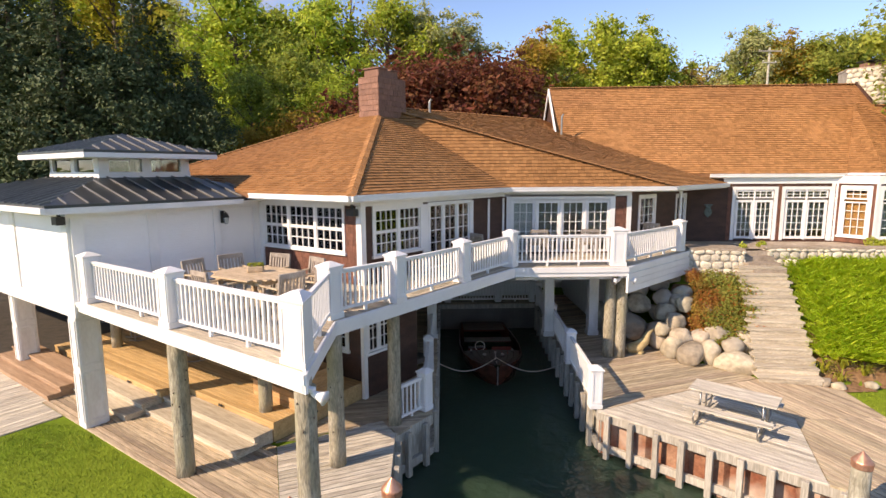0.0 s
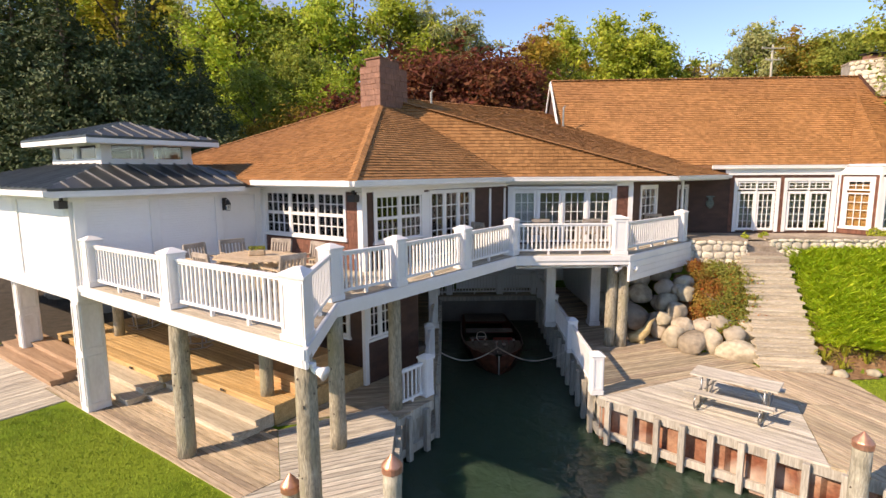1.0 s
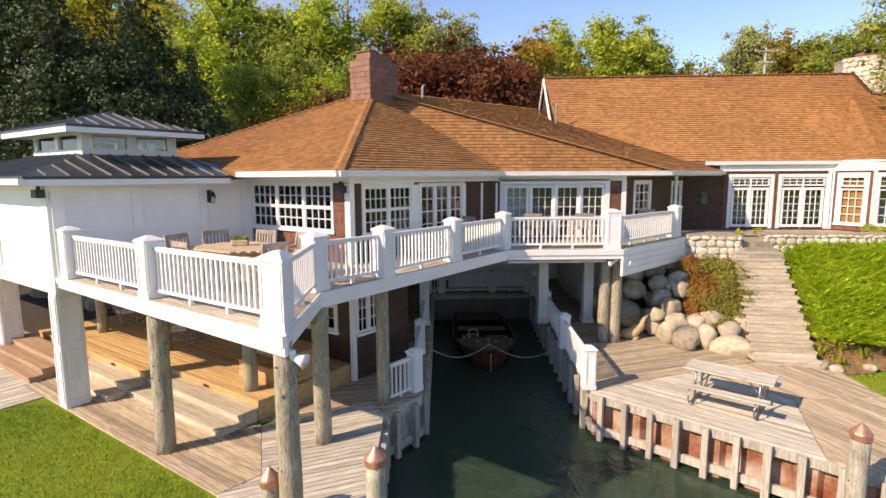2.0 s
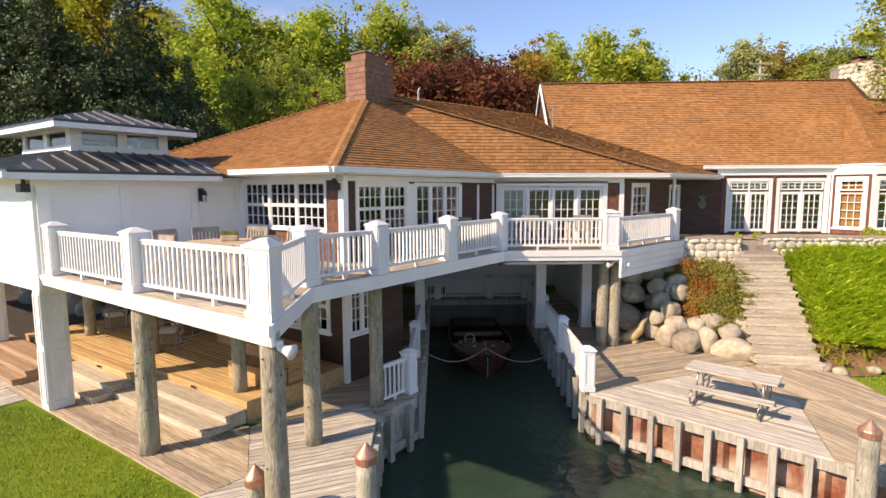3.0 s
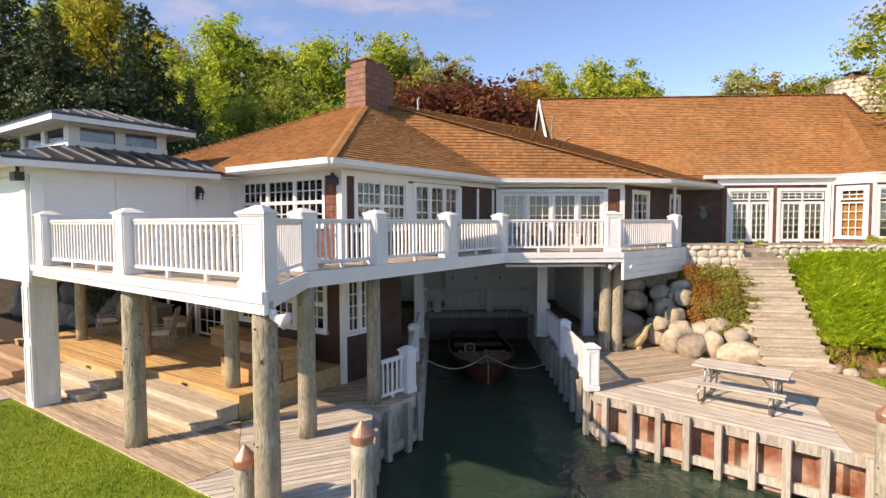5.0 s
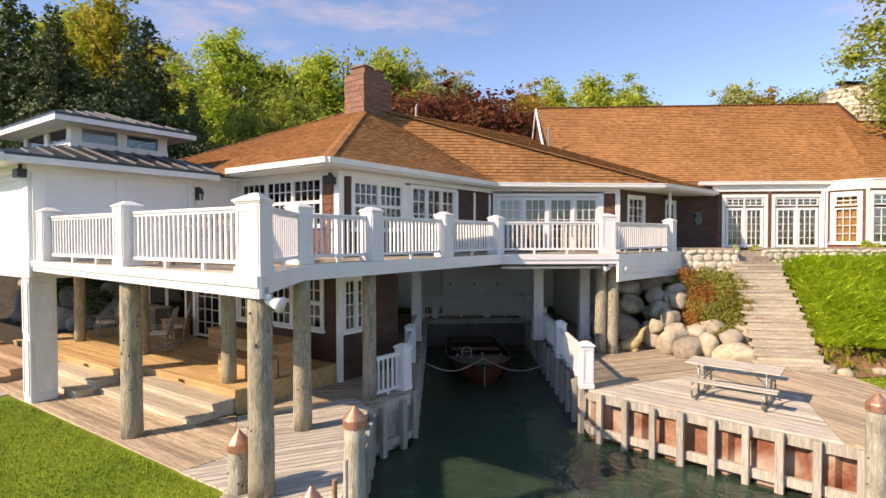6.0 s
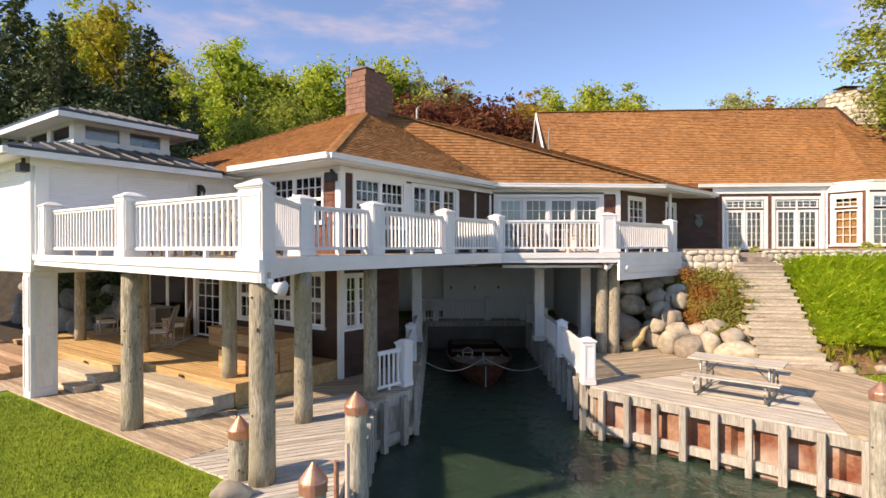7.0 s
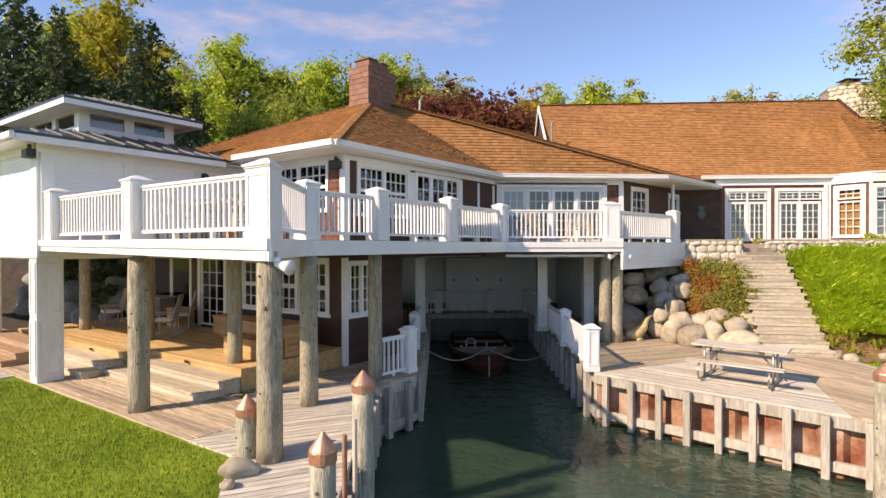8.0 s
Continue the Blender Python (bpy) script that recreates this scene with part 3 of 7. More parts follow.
# the recessed wall beside it
ots = [(0.75, 1.85, 3.35, 4.95), (3.75, 4.5, ZD + 0.03, 4.9)]
wall_t = wall(house, "wall", wt0, wt1, 2.62, 5.3, BROWN, ots)
window(house, wt0, wt1, 0.75, 1.85, 3.35, 4.95, rows_of(1.1, 1.6, 1, 3, 5), casing=0.1)
window(house, wt0, wt1, 3.75, 4.5, ZD + 0.03, 4.9, rows_of(0.75, 1.8, 1, 2, 5), casing=0.1, name="french_door", sill=False)
wall_d = wall(house, "wall", wd0, wd1, 2.62, 5.6, BROWN, label="plain dark brown wall with a bronze ornament")
# main wing
wlen = math.hypot(wr1[0] - wr0[0], wr1[1] - wr0[1])
ors = [(0.30, 1.83, ZD + 0.03, 5.12), (2.25, 3.96, ZD + 0.03, 5.12)]
wall_r = wall(house, "wall", wr0, wr1, 2.6, 5.7, BROWN, ors, label="red-brown shingled wall with two white double doors")
for s0, s1 in ((0.30, 1.83), (2.25, 3.96)):
    w = s1 - s0
    window(house, wr0, wr1, s0, s1, ZD + 0.03, 5.12, [(0.03, w / 2 - 0.01, 0.04, 1.63, 3, 5), (w / 2 + 0.01, w - 0.03, 0.04, 1.63, 3, 5), (0.03, w - 0.03, 1.70, 2.02, 6, 2)],
           casing=0.13, name="french_door", label="white double glazed door with a transom of small panes", sill=False, stile=0.10)
for a, b in ((0.0, 0.16), (1.97, 2.11), (4.10, wlen)):
    clad(wall_r, (0, 0), (1, 0), ZD, 5.4, a, b, CEDAR, seed=int(a * 10) + 8)
bm = bmesh.new()
box(bm, -0.2, wlen + 0.05, -0.03, -0.001, 5.37, 5.72)
box(bm, wlen - 0.22, wlen - 0.1, -0.045, 0.0, ZD, 5.37)
part("trim", bm, WHITE, wall_r)
# bay of the main wing
bay = [(16.78, 21.6), (17.45, 20.4), (20.5, 20.08), (21.5, 20.95)]
for i, (p, q) in enumerate(zip(bay, bay[1:])):
    L = math.hypot(q[0] - p[0], q[1] - p[1])
    if i == 0:
        o = [(0.28, 1.08, 3.3, 5.15)]
        sash = [(0.0, 0.8, 0.0, 1.36, 3, 4), (0.0, 0.8, 1.45, 1.85, 3, 2)]
    else:
        o = [(0.2, 1.1, 3.3, 5.15), (1.35, 2.25, 3.3, 5.15)] if i == 1 else []
        sash = [(0.0, 0.9, 0.0, 1.36, 3, 4), (0.0, 0.9, 1.45, 1.85, 3, 2)]
    wb = wall(house, "wall", p, q, 2.6, 5.7, BROWN, o, label="bay wall clad in red-brown shingles")
    for s0, s1, z0, z1 in o:
        window(house, p, q, s0, s1, z0, z1, sash, casing=0.14, label="white bay window with small panes over an amber blind")
    cuts = [0.0] + [v for oo in o for v in (oo[0] - 0.14, oo[1] + 0.14)] + [L]
    for a, b in zip(cuts[::2], cuts[1::2]):
        if b - a > 0.05:
            clad(wb, (0, 0), (1, 0), ZD, 5.4, a, b, CEDAR, seed=20 + i)
    for oo in o:
        clad(wb, (0, 0), (1, 0), ZD, 3.24, oo[0] - 0.14, oo[1] + 0.14, CEDAR, seed=31 + i)
    bm = bmesh.new()
    box(bm, -0.02, L, -0.03, -0.001, 5.37, 5.68)
    box(bm, -0.06, 0.05, -0.05, -0.001, ZD, 5.37)
    part("trim", bm, WHITE, wb)
    if i == 0:
        bm = bmesh.new()
        box(bm, 0.2, 1.16, 0.12, 0.135, 3.2, 5.0)
        part("blind", bm, AMBER, wb, "amber woven window blind")
# pale slats added behind the panes, to lift the dark glass to grey
PANE_BACKING = material("pale_pane_backing", (0.60, 0.60, 0.58), (0.68, 0.68, 0.66), 2, (1, 1, 8), rough=0.9, fine=20, bump=0.05, stain=0.2)
for wl_ob, x0, x1, z0, z1 in ((wall_b, s_of_a(-4.42), s_of_a(-1.17), 3.84, 5.05), (wall_m, 0.26, 1.12, ZD + 0.04, 4.95)):
    bm = bmesh.new()
    n = int((z1 - z0) / 0.06)
    for k in range(n):
        z = z0 + k * (z1 - z0) / n
        box(bm, x0, x1, 0.118, 0.13, z, z + (z1 - z0) / n - 0.006)
    part("blind", bm, PANE_BACKING, wl_ob, "pale slats added behind the panes to lighten them", kind="stuff")
# corner boards and frieze of the old wing
for c in ((A0 - 0.07, A0 + 0.04, B0 - 0.05, B0 + 0.08, -0.05, 2.65), (A0 - 0.13, A0 + 0.045, B0 - 0.045, B0 + 0.125, ZD, 5.07), (-4.6, -4.45, B0 - 0.05, B0, ZD, 5.07)):
    part("corner_board", box(bmesh.new(), *c), WHITE, house, m=UV)
part("frieze", box(bmesh.new(), -10.5, A0 + 0.045, B0 - 0.04, B0 + 0.0, 5.08, 5.25), WHITE, house, m=UV)
bm = bmesh.new()
box(bm, 2.85, 7.4, 19.06, 19.1, 5.05, 5.25)
box(bm, 7.25, 7.41, 19.05, 19.2, ZD, 5.06)
part("frieze", bm, WHITE, house)
# inside: floor, ceiling and back walls, so that the rooms are closed and dark
bm = bmesh.new()
prism(bm, [ab(-10.4, 0.95), ab(-0.75, 0.95), (2.8, 19.3), (7.25, 19.3), (10.9, 22.45), (17.0, 21.8), (17.95, 20.82), (20.6, 20.5), (21.5, 21.2), (21.3, 29.5), (-4, 29.5), (-9.0, 25.0)], 2.66, 3.02)
part("floor_slab", bm, PLASTER, house)
bm = bmesh.new()
prism(bm, [ab(-10.4, 0.95), ab(-0.75, 0.95), (2.8, 19.3), (7.25, 19.3), (10.9, 22.45), (17.0, 21.8), (17.95, 20.82), (20.6, 20.5), (21.5, 21.2), (21.3, 29.5), (-4, 29.5), (-9.0, 25.0)], 5.42, 5.46)
part("upper_ceiling", bm, PLASTER, house)
for p, q in ((ab(-10.4, 0.95), (-9.0, 25.0)), ((-9.0, 25.0), (-4, 29.5)), ((-4, 29.5), (21.4, 29.5)), ((21.4, 29.5), (21.4, 21.2)), (ab(-9, 5.5), ab(-3.0, 5.5)), ((4.0, 23.5), (10.5, 24.5)), ((10.6, 25.0), (21.0, 24.6))):
    wall(house, "inner_wall", p, q, 0.0 if p[0] < -4 else 2.7, 5.42, PLASTER, th=0.1)

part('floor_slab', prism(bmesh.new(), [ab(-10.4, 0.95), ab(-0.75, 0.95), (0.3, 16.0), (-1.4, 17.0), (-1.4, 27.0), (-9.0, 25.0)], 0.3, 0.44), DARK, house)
wall(house, 'inner_wall', ab(-10.3, 4.5), ab(-2.2, 4.5), 0.44, 2.66, PLASTER, th=0.1)
# roofs
RO, RM, RMR, RE2 = (-1.6, 12.97, 5.38), (3.0, 18.62, 5.38), (8.85, 18.85, 5.38), (12.65, 22.2, 5.40)
RP1 = (-1.4, 20.2, 8.22)
RP2 = (5.95, 27.2, 8.42)
RL = (-11.05, 20.2, 5.38)
nrm = (Vector(RE2) - Vector(RMR)).cross(Vector(RP1) - Vector(RMR))
RP2 = (RP2[0], RP2[1], RMR[2] - (nrm.x * (RP2[0] - RMR[0]) + nrm.y * (RP2[1] - RMR[1])) / nrm.z)
shingles(house, [RL, RO, RP1], seed=11, singles=130, label="brown asphalt shingle roof face over the old wing")
shingles(house, [RO, RM, RP1], seed=12, singles=170)
shingles(house, [RM, RMR, RP1], seed=13)
shingles(house, [RMR, RE2, RP2, RP1], seed=14)
bm = bmesh.new()
slab(bm, [RL, RP1, RP2, (-4, 33, 5.4), (-12, 27, 5.4)], 0.1)
part("rear_roof", bm, ROOFBASE, house)
MX, MY, NX, NY = 0.9945, -0.105, 0.105, 0.9945
RRL, RRR = (6.25, 27.1, 9.88), (20.25, 25.62, 9.86)
LRL, LRV, LRR = (6.161, 25.876, 8.75), (20.2, 24.4, 8.75), (26.2, 23.77, 8.75)
MEL, MER = (5.927, 22.653, 5.775), (26.018, 20.535, 5.775)
main_roof = shingles(house, [MEL, MER, LRR, LRL], seed=15, label="brown asphalt shingle roof of the main wing")
shingles(house, [LRL, LRV, RRR, RRL], seed=25)
shingles(house, [MER, (26.8, 26.0, 5.75), LRR], seed=16)
bm = bmesh.new()
slab(bm, [RRL, RRR, (20.6, 30.6, 5.75), (6.8, 32.2, 5.75)], 0.12)
slab(bm, [LRV, LRR, (26.9, 30.0, 8.0), (20.6, 30.6, 8.0)], 0.12)
part("rear_roof", bm, ROOFBASE, house)
AP = (19.2, 24.2, 8.85)
BE = [(17.031, 21.506, 5.795), (17.754, 20.515, 5.795), (21.267, 20.143, 5.795), (22.713, 21.155, 5.795)]
for i in range(3):
    shingles(house, [BE[i], BE[i + 1], AP], seed=17 + i)
for p, q in ((RO, RP1), (RMR, RP1), (RP1, RP2), (RL, RP1), (RRL, RRR)):
    ridge_caps(house, p, q)
part("verge_board", beam(bmesh.new(), (20.29, 25.66, 9.86), (20.24, 24.36, 8.72), 0.08, 0.26), BROWN, house)
ridge_caps(house, LRV, LRR)
# gable end and rakes of the main wing
bm = bmesh.new()
gx = Vector((-0.105, -0.9945, 0))
vs = [bm.verts.new(p) for p in ((6.32, 27.1, 9.7), (6.32 - 0.45, 27.1 - 4.7, 5.8), (6.32 + 0.45, 27.1 + 4.7, 5.8))]
bm.faces.new(vs)
part("gable_wall", bm, BROWN, house)
bm = bmesh.new()
beam(bm, (6.2, 27.1, 9.76), (5.72, 22.1, 5.62), 0.05, 0.24)
beam(bm, (6.2, 27.1, 9.76), (6.7, 32.1, 5.62), 0.05, 0.24)
part("rake_board", bm, WHITE, house)
# eaves
gutter(house, ab(-3.9, -0.0), RO[:2], 5.36)
gutter(house, RO[:2], RM[:2], 5.36)
gutter(house, RM[:2], RMR[:2], 5.36)
gutter(house, RMR[:2], RE2[:2], 5.37)
gutter(house, (11.763, 22.043), BE[0][:2], 5.755)
for i in range(3):
    part('soffit', prism(bmesh.new(), [BE[i][:2], BE[i + 1][:2], bay[i + 1], bay[i]], 5.60, 5.625), WHITE, house)
for p, q in zip(BE, BE[1:]):
    gutter(house, p[:2], q[:2], 5.765)
# soffits
for poly in ([ab(-4.5, 0.04), ab(-0.04, 0.04), ab(A0, B0), ab(-4.5, B0)], [ab(-0.04, 0.04), (2.95, 18.66), wv1, wv0], [(2.95, 18.66), (8.8, 18.9), wt0, wm0]):
    part("soffit", prism(bmesh.new(), poly, 5.21, 5.235), WHITE, house)
# soffit under the wide eave
bm = bmesh.new()
prism(bm, [RMR[:2], RE2[:2], (12.5, 22.1), (10.95, 22.2), (7.35, 19.1)], 5.2, 5.235)
part("soffit", bm, WHITE, house)
for x, y in ((9.75, 20.3),):
    bm = bmesh.new()
    box(bm, x - 0.045, x + 0.045, y - 0.045, y + 0.045, ZD, 5.21)
    part("eave_post", bm, WHITE, house)
# plumbing vents
for x, y, z, h in ((0.35, 21.5, 8.0, 0.55), (6.1, 24.0, 7.4, 0.85)):
    bm = bmesh.new()
    tube(bm, [(x, y, z - 0.2), (x, y, z + h), (x + 0.08, y, z + h + 0.1)], 0.045, 8)
    part("vent_pipe", bm, STEEL, house)
# shingled chimney on the old wing
chim = part("chimney", box(bmesh.new(), -0.45, 0.45, -0.72, 0.72, 7.0, 9.10), CHIM, house, "tall chimney clad in reddish brown shingles", m=Matrix.Translation((-1.32, 19.94, 0)) @ Matrix.Rotation(radians(TURN_UV), 4, "Z"))
for i, (p, q) in enumerate((((-0.45, -0.72), (0.45, -0.72)), ((0.45, -0.72), (0.45, 0.72)), ((-0.45, 0.72), (-0.45, -0.72)))):
    L = math.hypot(q[0] - p[0], q[1] - p[1])
    clad(chim, p, q, 7.45, 9.10, 0, L, CHIM, w=0.24, h=0.19, seed=40 + i)
bm = bmesh.new()
box(bm, -0.46, 0.46, -0.73, 0.73, 9.10, 9.14, 0.01)
box(bm, -0.33, 0.33, -0.55, 0.45, 9.14, 9.40, 0.01)
box(bm, -0.37, 0.37, -0.60, -0.1, 9.40, 9.45, 0.01)
box(bm, -0.37, 0.37, 0.05, 0.48, 9.40, 9.44, 0.01)
part("chimney_cap", bm, CHIM, chim)
# bronze fish ornament on the dark wall
bm = bmesh.new()
for k in range(9):
    r = (0.04, 0.10, 0.14, 0.16, 0.15, 0.12, 0.08, 0.10, 0.16)[k]
    z = 4.0 + k * 0.06
    box(bm, 0.85 - r, 0.85 + r, -0.05, -0.005, z, z + 0.055, 0.008)
part("ornament", bm, VERDIGRIS, wall_d, "bronze fish ornament on the wall")


# ---- the white porch building beside the deck ----
pavilion = thing("screened_pavilion", UV, "white slatted porch building on panelled posts with a dark metal roof", "building")
PA, PB = -4.62, -4.22
# PL reaches far out of view, lengthened to deepen the shade on the bank
PL, PBK = -22.0, 0.72


def slats(parent, x0, x1, z0, z1, fixed, along, pitch=0.062):
    """A shutter of thin horizontal slats on one wall."""
    bm = bmesh.new()
    n = int((z1 - z0) / pitch)
    last = None
    for i in range(n):
        z = z0 + i * pitch
        for off, zz in ((0.016, z), (0.0, z + pitch * 0.92)):
            c = ((x0, fixed - off, zz), (x1, fixed - off, zz)) if along == "x" else ((fixed + off, x0, zz), (fixed + off, x1, zz))
            row = [bm.verts.new(v) for v in c]
            if last:
                bm.faces.new((last[0], last[1], row[1], row[0]))
            last = row
    return part("shutter", bm, SIDING, parent, "white horizontal slat shutter")


bm = bmesh.new()
box(bm, PL, PA - 0.15, PB + 0.03, PB + 0.15, 2.72, 5.1)
box(bm, PA - 0.15, PA - 0.03, PB + 0.03, PBK, 2.72, 5.1)
box(bm, PL, PA - 0.15, PB + 0.15, PBK, 2.66, 3.0)
# unseen floor slab behind the porch, added to shade the bank
box(bm, PL, -10.7, PBK, 3.4, 2.66, 3.0)
part("wall", bm, WHITE, pavilion)
for x0, x1 in ((-22, -16.3), (-16, -11.5), (-11.2, -8.2), (-7.9, -4.95)):
    slats(pavilion, x0, x1, 3.05, 5.0, PB + 0.026, "x")
for y0, y1 in ((PB + 0.3, -2.5), (-2.27, -0.75), (-0.55, 0.5)):
    slats(pavilion, y0, y1, 3.05, 5.0, PA - 0.026, "y")
bm = bmesh.new()
for x0, x1 in ((-11.5, -11.2), (-8.2, -7.9), (-4.95, -4.66)):
    box(bm, x0, x1, PB - 0.02, PB + 0.03, 3.0, 5.02)
for y0, y1 in ((PB + 0.05, PB + 0.3), (-2.5, -2.27), (-0.75, -0.55), (0.5, 0.7)):
    box(bm, PA - 0.03, PA + 0.02, y0, y1, 3.0, 5.02)
box(bm, PL, PA + 0.03, PB - 0.04, PB + 0.03, 2.70, 3.02)
box(bm, PL, PA + 0.04, PB - 0.04, PB + 0.03, 4.95, 5.16)
box(bm, PA - 0.03, PA + 0.03, PB + 0.03, PBK, 4.95, 5.16)
part("trim", bm, WHITE, pavilion)
for x, PB in ((-4.95, PB), (-10.8, PB + 0.55)):
    bm = bmesh.new()
    box(bm, x - 0.19, x + 0.19, PB - 0.0, PB + 0.52, -0.02, 2.72, 0.012)
    post = part("post", bm, WHITE_WORN, pavilion, "square white panelled post")
    bm = bmesh.new()
    for z0, z1 in ((0.15, 1.35), (1.5, 2.6)):
        for xx in (-0.16, 0.11):
            box(bm, x + xx, x + xx + 0.05, PB - 0.018, PB, z0, z1)
        for zz in (z0, z1 - 0.05):
            box(bm, x - 0.12, x + 0.12, PB - 0.017, PB, zz, zz + 0.05)
        for yy in (0.05, 0.42):
            box(bm, x + 0.19, x + 0.208, PB + yy, PB + yy + 0.05, z0, z1)
        for zz in (z0, z1 - 0.05):
            box(bm, x + 0.19, x + 0.207, PB + 0.10, PB + 0.42, zz, zz + 0.05)
    part("panel_moulding", bm, WHITE_WORN, post)
# lower roof: a hipped skirt of standing-seam metal


def metal_face(parent, pts, name="roof_panel", seam=0.42):
    p0, p1 = Vector(pts[0]), Vector(pts[1])
    e = (p1 - p0).normalized()
    nr = e.cross(Vector(pts[2]) - p0).normalized()
    if nr.z < 0:
        nr = -nr
    s = nr.cross(e)
    if s.z < 0:
        s = -s
    poly = [((Vector(p) - p0).dot(e), (Vector(p) - p0).dot(s)) for p in pts]
    x, xe = min(p[0] for p in poly), max(p[0] for p in poly)
    while x < xe:
        cell = clip(clip(poly, (1, 0), x, 1), (1, 0), min(x + seam, xe), -1)
        if len(cell) >= 3:
            bm = bmesh.new()
            hi = [p0 + e * a + s * b for a, b in cell]
            slab(bm, hi, 0.06)
            part(name, bm, METAL, parent)
            ln = [q for q in cell if abs(q[0] - x) < 1e-4]
            if len(ln) == 2 and abs(ln[0][1] - ln[1][1]) > 0.1:
                a, b = [p0 + e * q[0] + s * q[1] + nr * 0.02 for q in ln]
                part('standing_seam', beam(bmesh.new(), a, b, 0.022, 0.038), SEAM_HIGHLIGHT, parent)
        x += seam


EZ, TZ = 5.27, 5.82
ex0, ex1, ey0, ey1 = -13.6, -4.15, -4.78, 1.3
cx0, cx1, cy0, cy1 = -9.25, -6.15, -2.85, -0.45
lower = part("lower_roof", box(bmesh.new(), cx0 - 0.1, cx1 + 0.1, cy0 - 0.1, cy1 + 0.1, 5.2, 5.3), METAL, pavilion, "dark grey standing-seam metal roof")
metal_face(lower, [(ex0, ey0, EZ), (ex1, ey0, EZ), (cx1, cy0, TZ), (cx0, cy0, TZ)])
metal_face(lower, [(ex1, ey0, EZ), (ex1, ey1, EZ), (cx1, cy1, TZ), (cx1, cy0, TZ)])
metal_face(lower, [(ex0, ey1, EZ), (ex0, ey0, EZ), (cx0, cy0, TZ), (cx0, cy1, TZ)])
metal_face(lower, [(ex1, ey1, EZ), (ex0, ey1, EZ), (cx0, cy1, TZ), (cx1, cy1, TZ)])
bm = bmesh.new()
box(bm, ex0, ex1, ey0 - 0.01, ey0 + 0.03, EZ - 0.20, EZ - 0.065)
box(bm, ex1 - 0.03, ex1 + 0.01, ey0 + 0.03, -0.1, EZ - 0.20, EZ - 0.065)
box(bm, ex0, ex1 - 0.03, ey0 + 0.03, PB - 0.04, EZ - 0.14, EZ - 0.11)
box(bm, PA + 0.03, ex1 - 0.03, PB - 0.04, 0.6, EZ - 0.14, EZ - 0.11)
box(bm, ex0, ex1 + 0.08, ey0 - 0.10, ey0 - 0.012, EZ - 0.17, EZ - 0.05)
part("fascia", bm, WHITE, pavilion)
# clerestory with its own small hipped roof
bm = bmesh.new()
for x0, x1 in ((cx0, cx0 + 0.22), ((cx0 + cx1) / 2 - 0.12, (cx0 + cx1) / 2 + 0.12), (cx1 - 0.28, cx1)):
    box(bm, x0, x1, cy0, cy0 + 0.12, TZ - 0.05, TZ + 0.56)
    box(bm, x0, x1, cy1 - 0.12, cy1, TZ - 0.05, TZ + 0.56)
for y0, y1 in ((cy0, cy0 + 0.25), ((cy0 + cy1) / 2 - 0.12, (cy0 + cy1) / 2 + 0.12), (cy1 - 0.25, cy1)):
    box(bm, cx1 - 0.121, cx1 - 0.001, y0, y1, TZ - 0.05, TZ + 0.56)
    box(bm, cx0 + 0.001, cx0 + 0.121, y0, y1, TZ - 0.05, TZ + 0.56)
for z0, z1 in ((TZ - 0.06, TZ + 0.14), (TZ + 0.48, TZ + 0.58)):
    box(bm, cx0 - 0.015, cx1 + 0.015, cy0 - 0.015, cy0 + 0.1, z0, z1)
    box(bm, cx0 - 0.015, cx1 + 0.015, cy1 - 0.1, cy1 + 0.015, z0, z1)
    box(bm, cx1 - 0.1, cx1 + 0.014, cy0 + 0.1, cy1 - 0.1, z0, z1)
    box(bm, cx0 - 0.014, cx0 + 0.1, cy0 + 0.1, cy1 - 0.1, z0, z1)
cup = part("clerestory", bm, WHITE, pavilion, "white clerestory with a band of windows")
for a, b in ((cx0 + 0.22, (cx0 + cx1) / 2 - 0.12), ((cx0 + cx1) / 2 + 0.12, cx1 - 0.28)):
    for y in (cy0 + 0.06, cy1 - 0.06):
        bm = bmesh.new()
        box(bm, a, b, y - 0.004, y + 0.004, TZ + 0.14, TZ + 0.48)
        part("pane", bm, GLASS, cup).visible_shadow = False
for a, b in ((cy0 + 0.25, (cy0 + cy1) / 2 - 0.12), ((cy0 + cy1) / 2 + 0.12, cy1 - 0.25)):
    for x in (cx0 + 0.06, cx1 - 0.06):
        bm = bmesh.new()
        box(bm, x - 0.004, x + 0.004, a, b, TZ + 0.14, TZ + 0.48)
        part("pane", bm, GLASS, cup).visible_shadow = False
UZ, AZ = TZ + 0.68, TZ + 1.17
ux0, ux1, uy0, uy1 = cx0 - 0.55, cx1 + 0.62, cy0 - 0.55, cy1 + 0.5
ym = (uy0 + uy1) / 2
r0, r1 = (ux0 + 1.55, ym, AZ), (ux1 - 1.75, ym, AZ)
upper = part("upper_roof", box(bmesh.new(), ux0 + 0.3, ux1 - 0.3, uy0 + 0.3, uy1 - 0.3, UZ - 0.12, UZ - 0.08), WHITE, pavilion, "small dark metal hipped roof")
metal_face(upper, [(ux0, uy0, UZ), (ux1, uy0, UZ), r1, r0], seam=0.36)
metal_face(upper, [(ux1, uy0, UZ), (ux1, uy1, UZ), r1], seam=0.36)
metal_face(upper, [(ux0, uy1, UZ), (ux0, uy0, UZ), r0], seam=0.36)
metal_face(upper, [(ux1, uy1, UZ), (ux0, uy1, UZ), r0, r1], seam=0.36)
bm = bmesh.new()
box(bm, ux0, ux1, uy0 - 0.008, uy0 + 0.03, UZ - 0.19, UZ - 0.065)
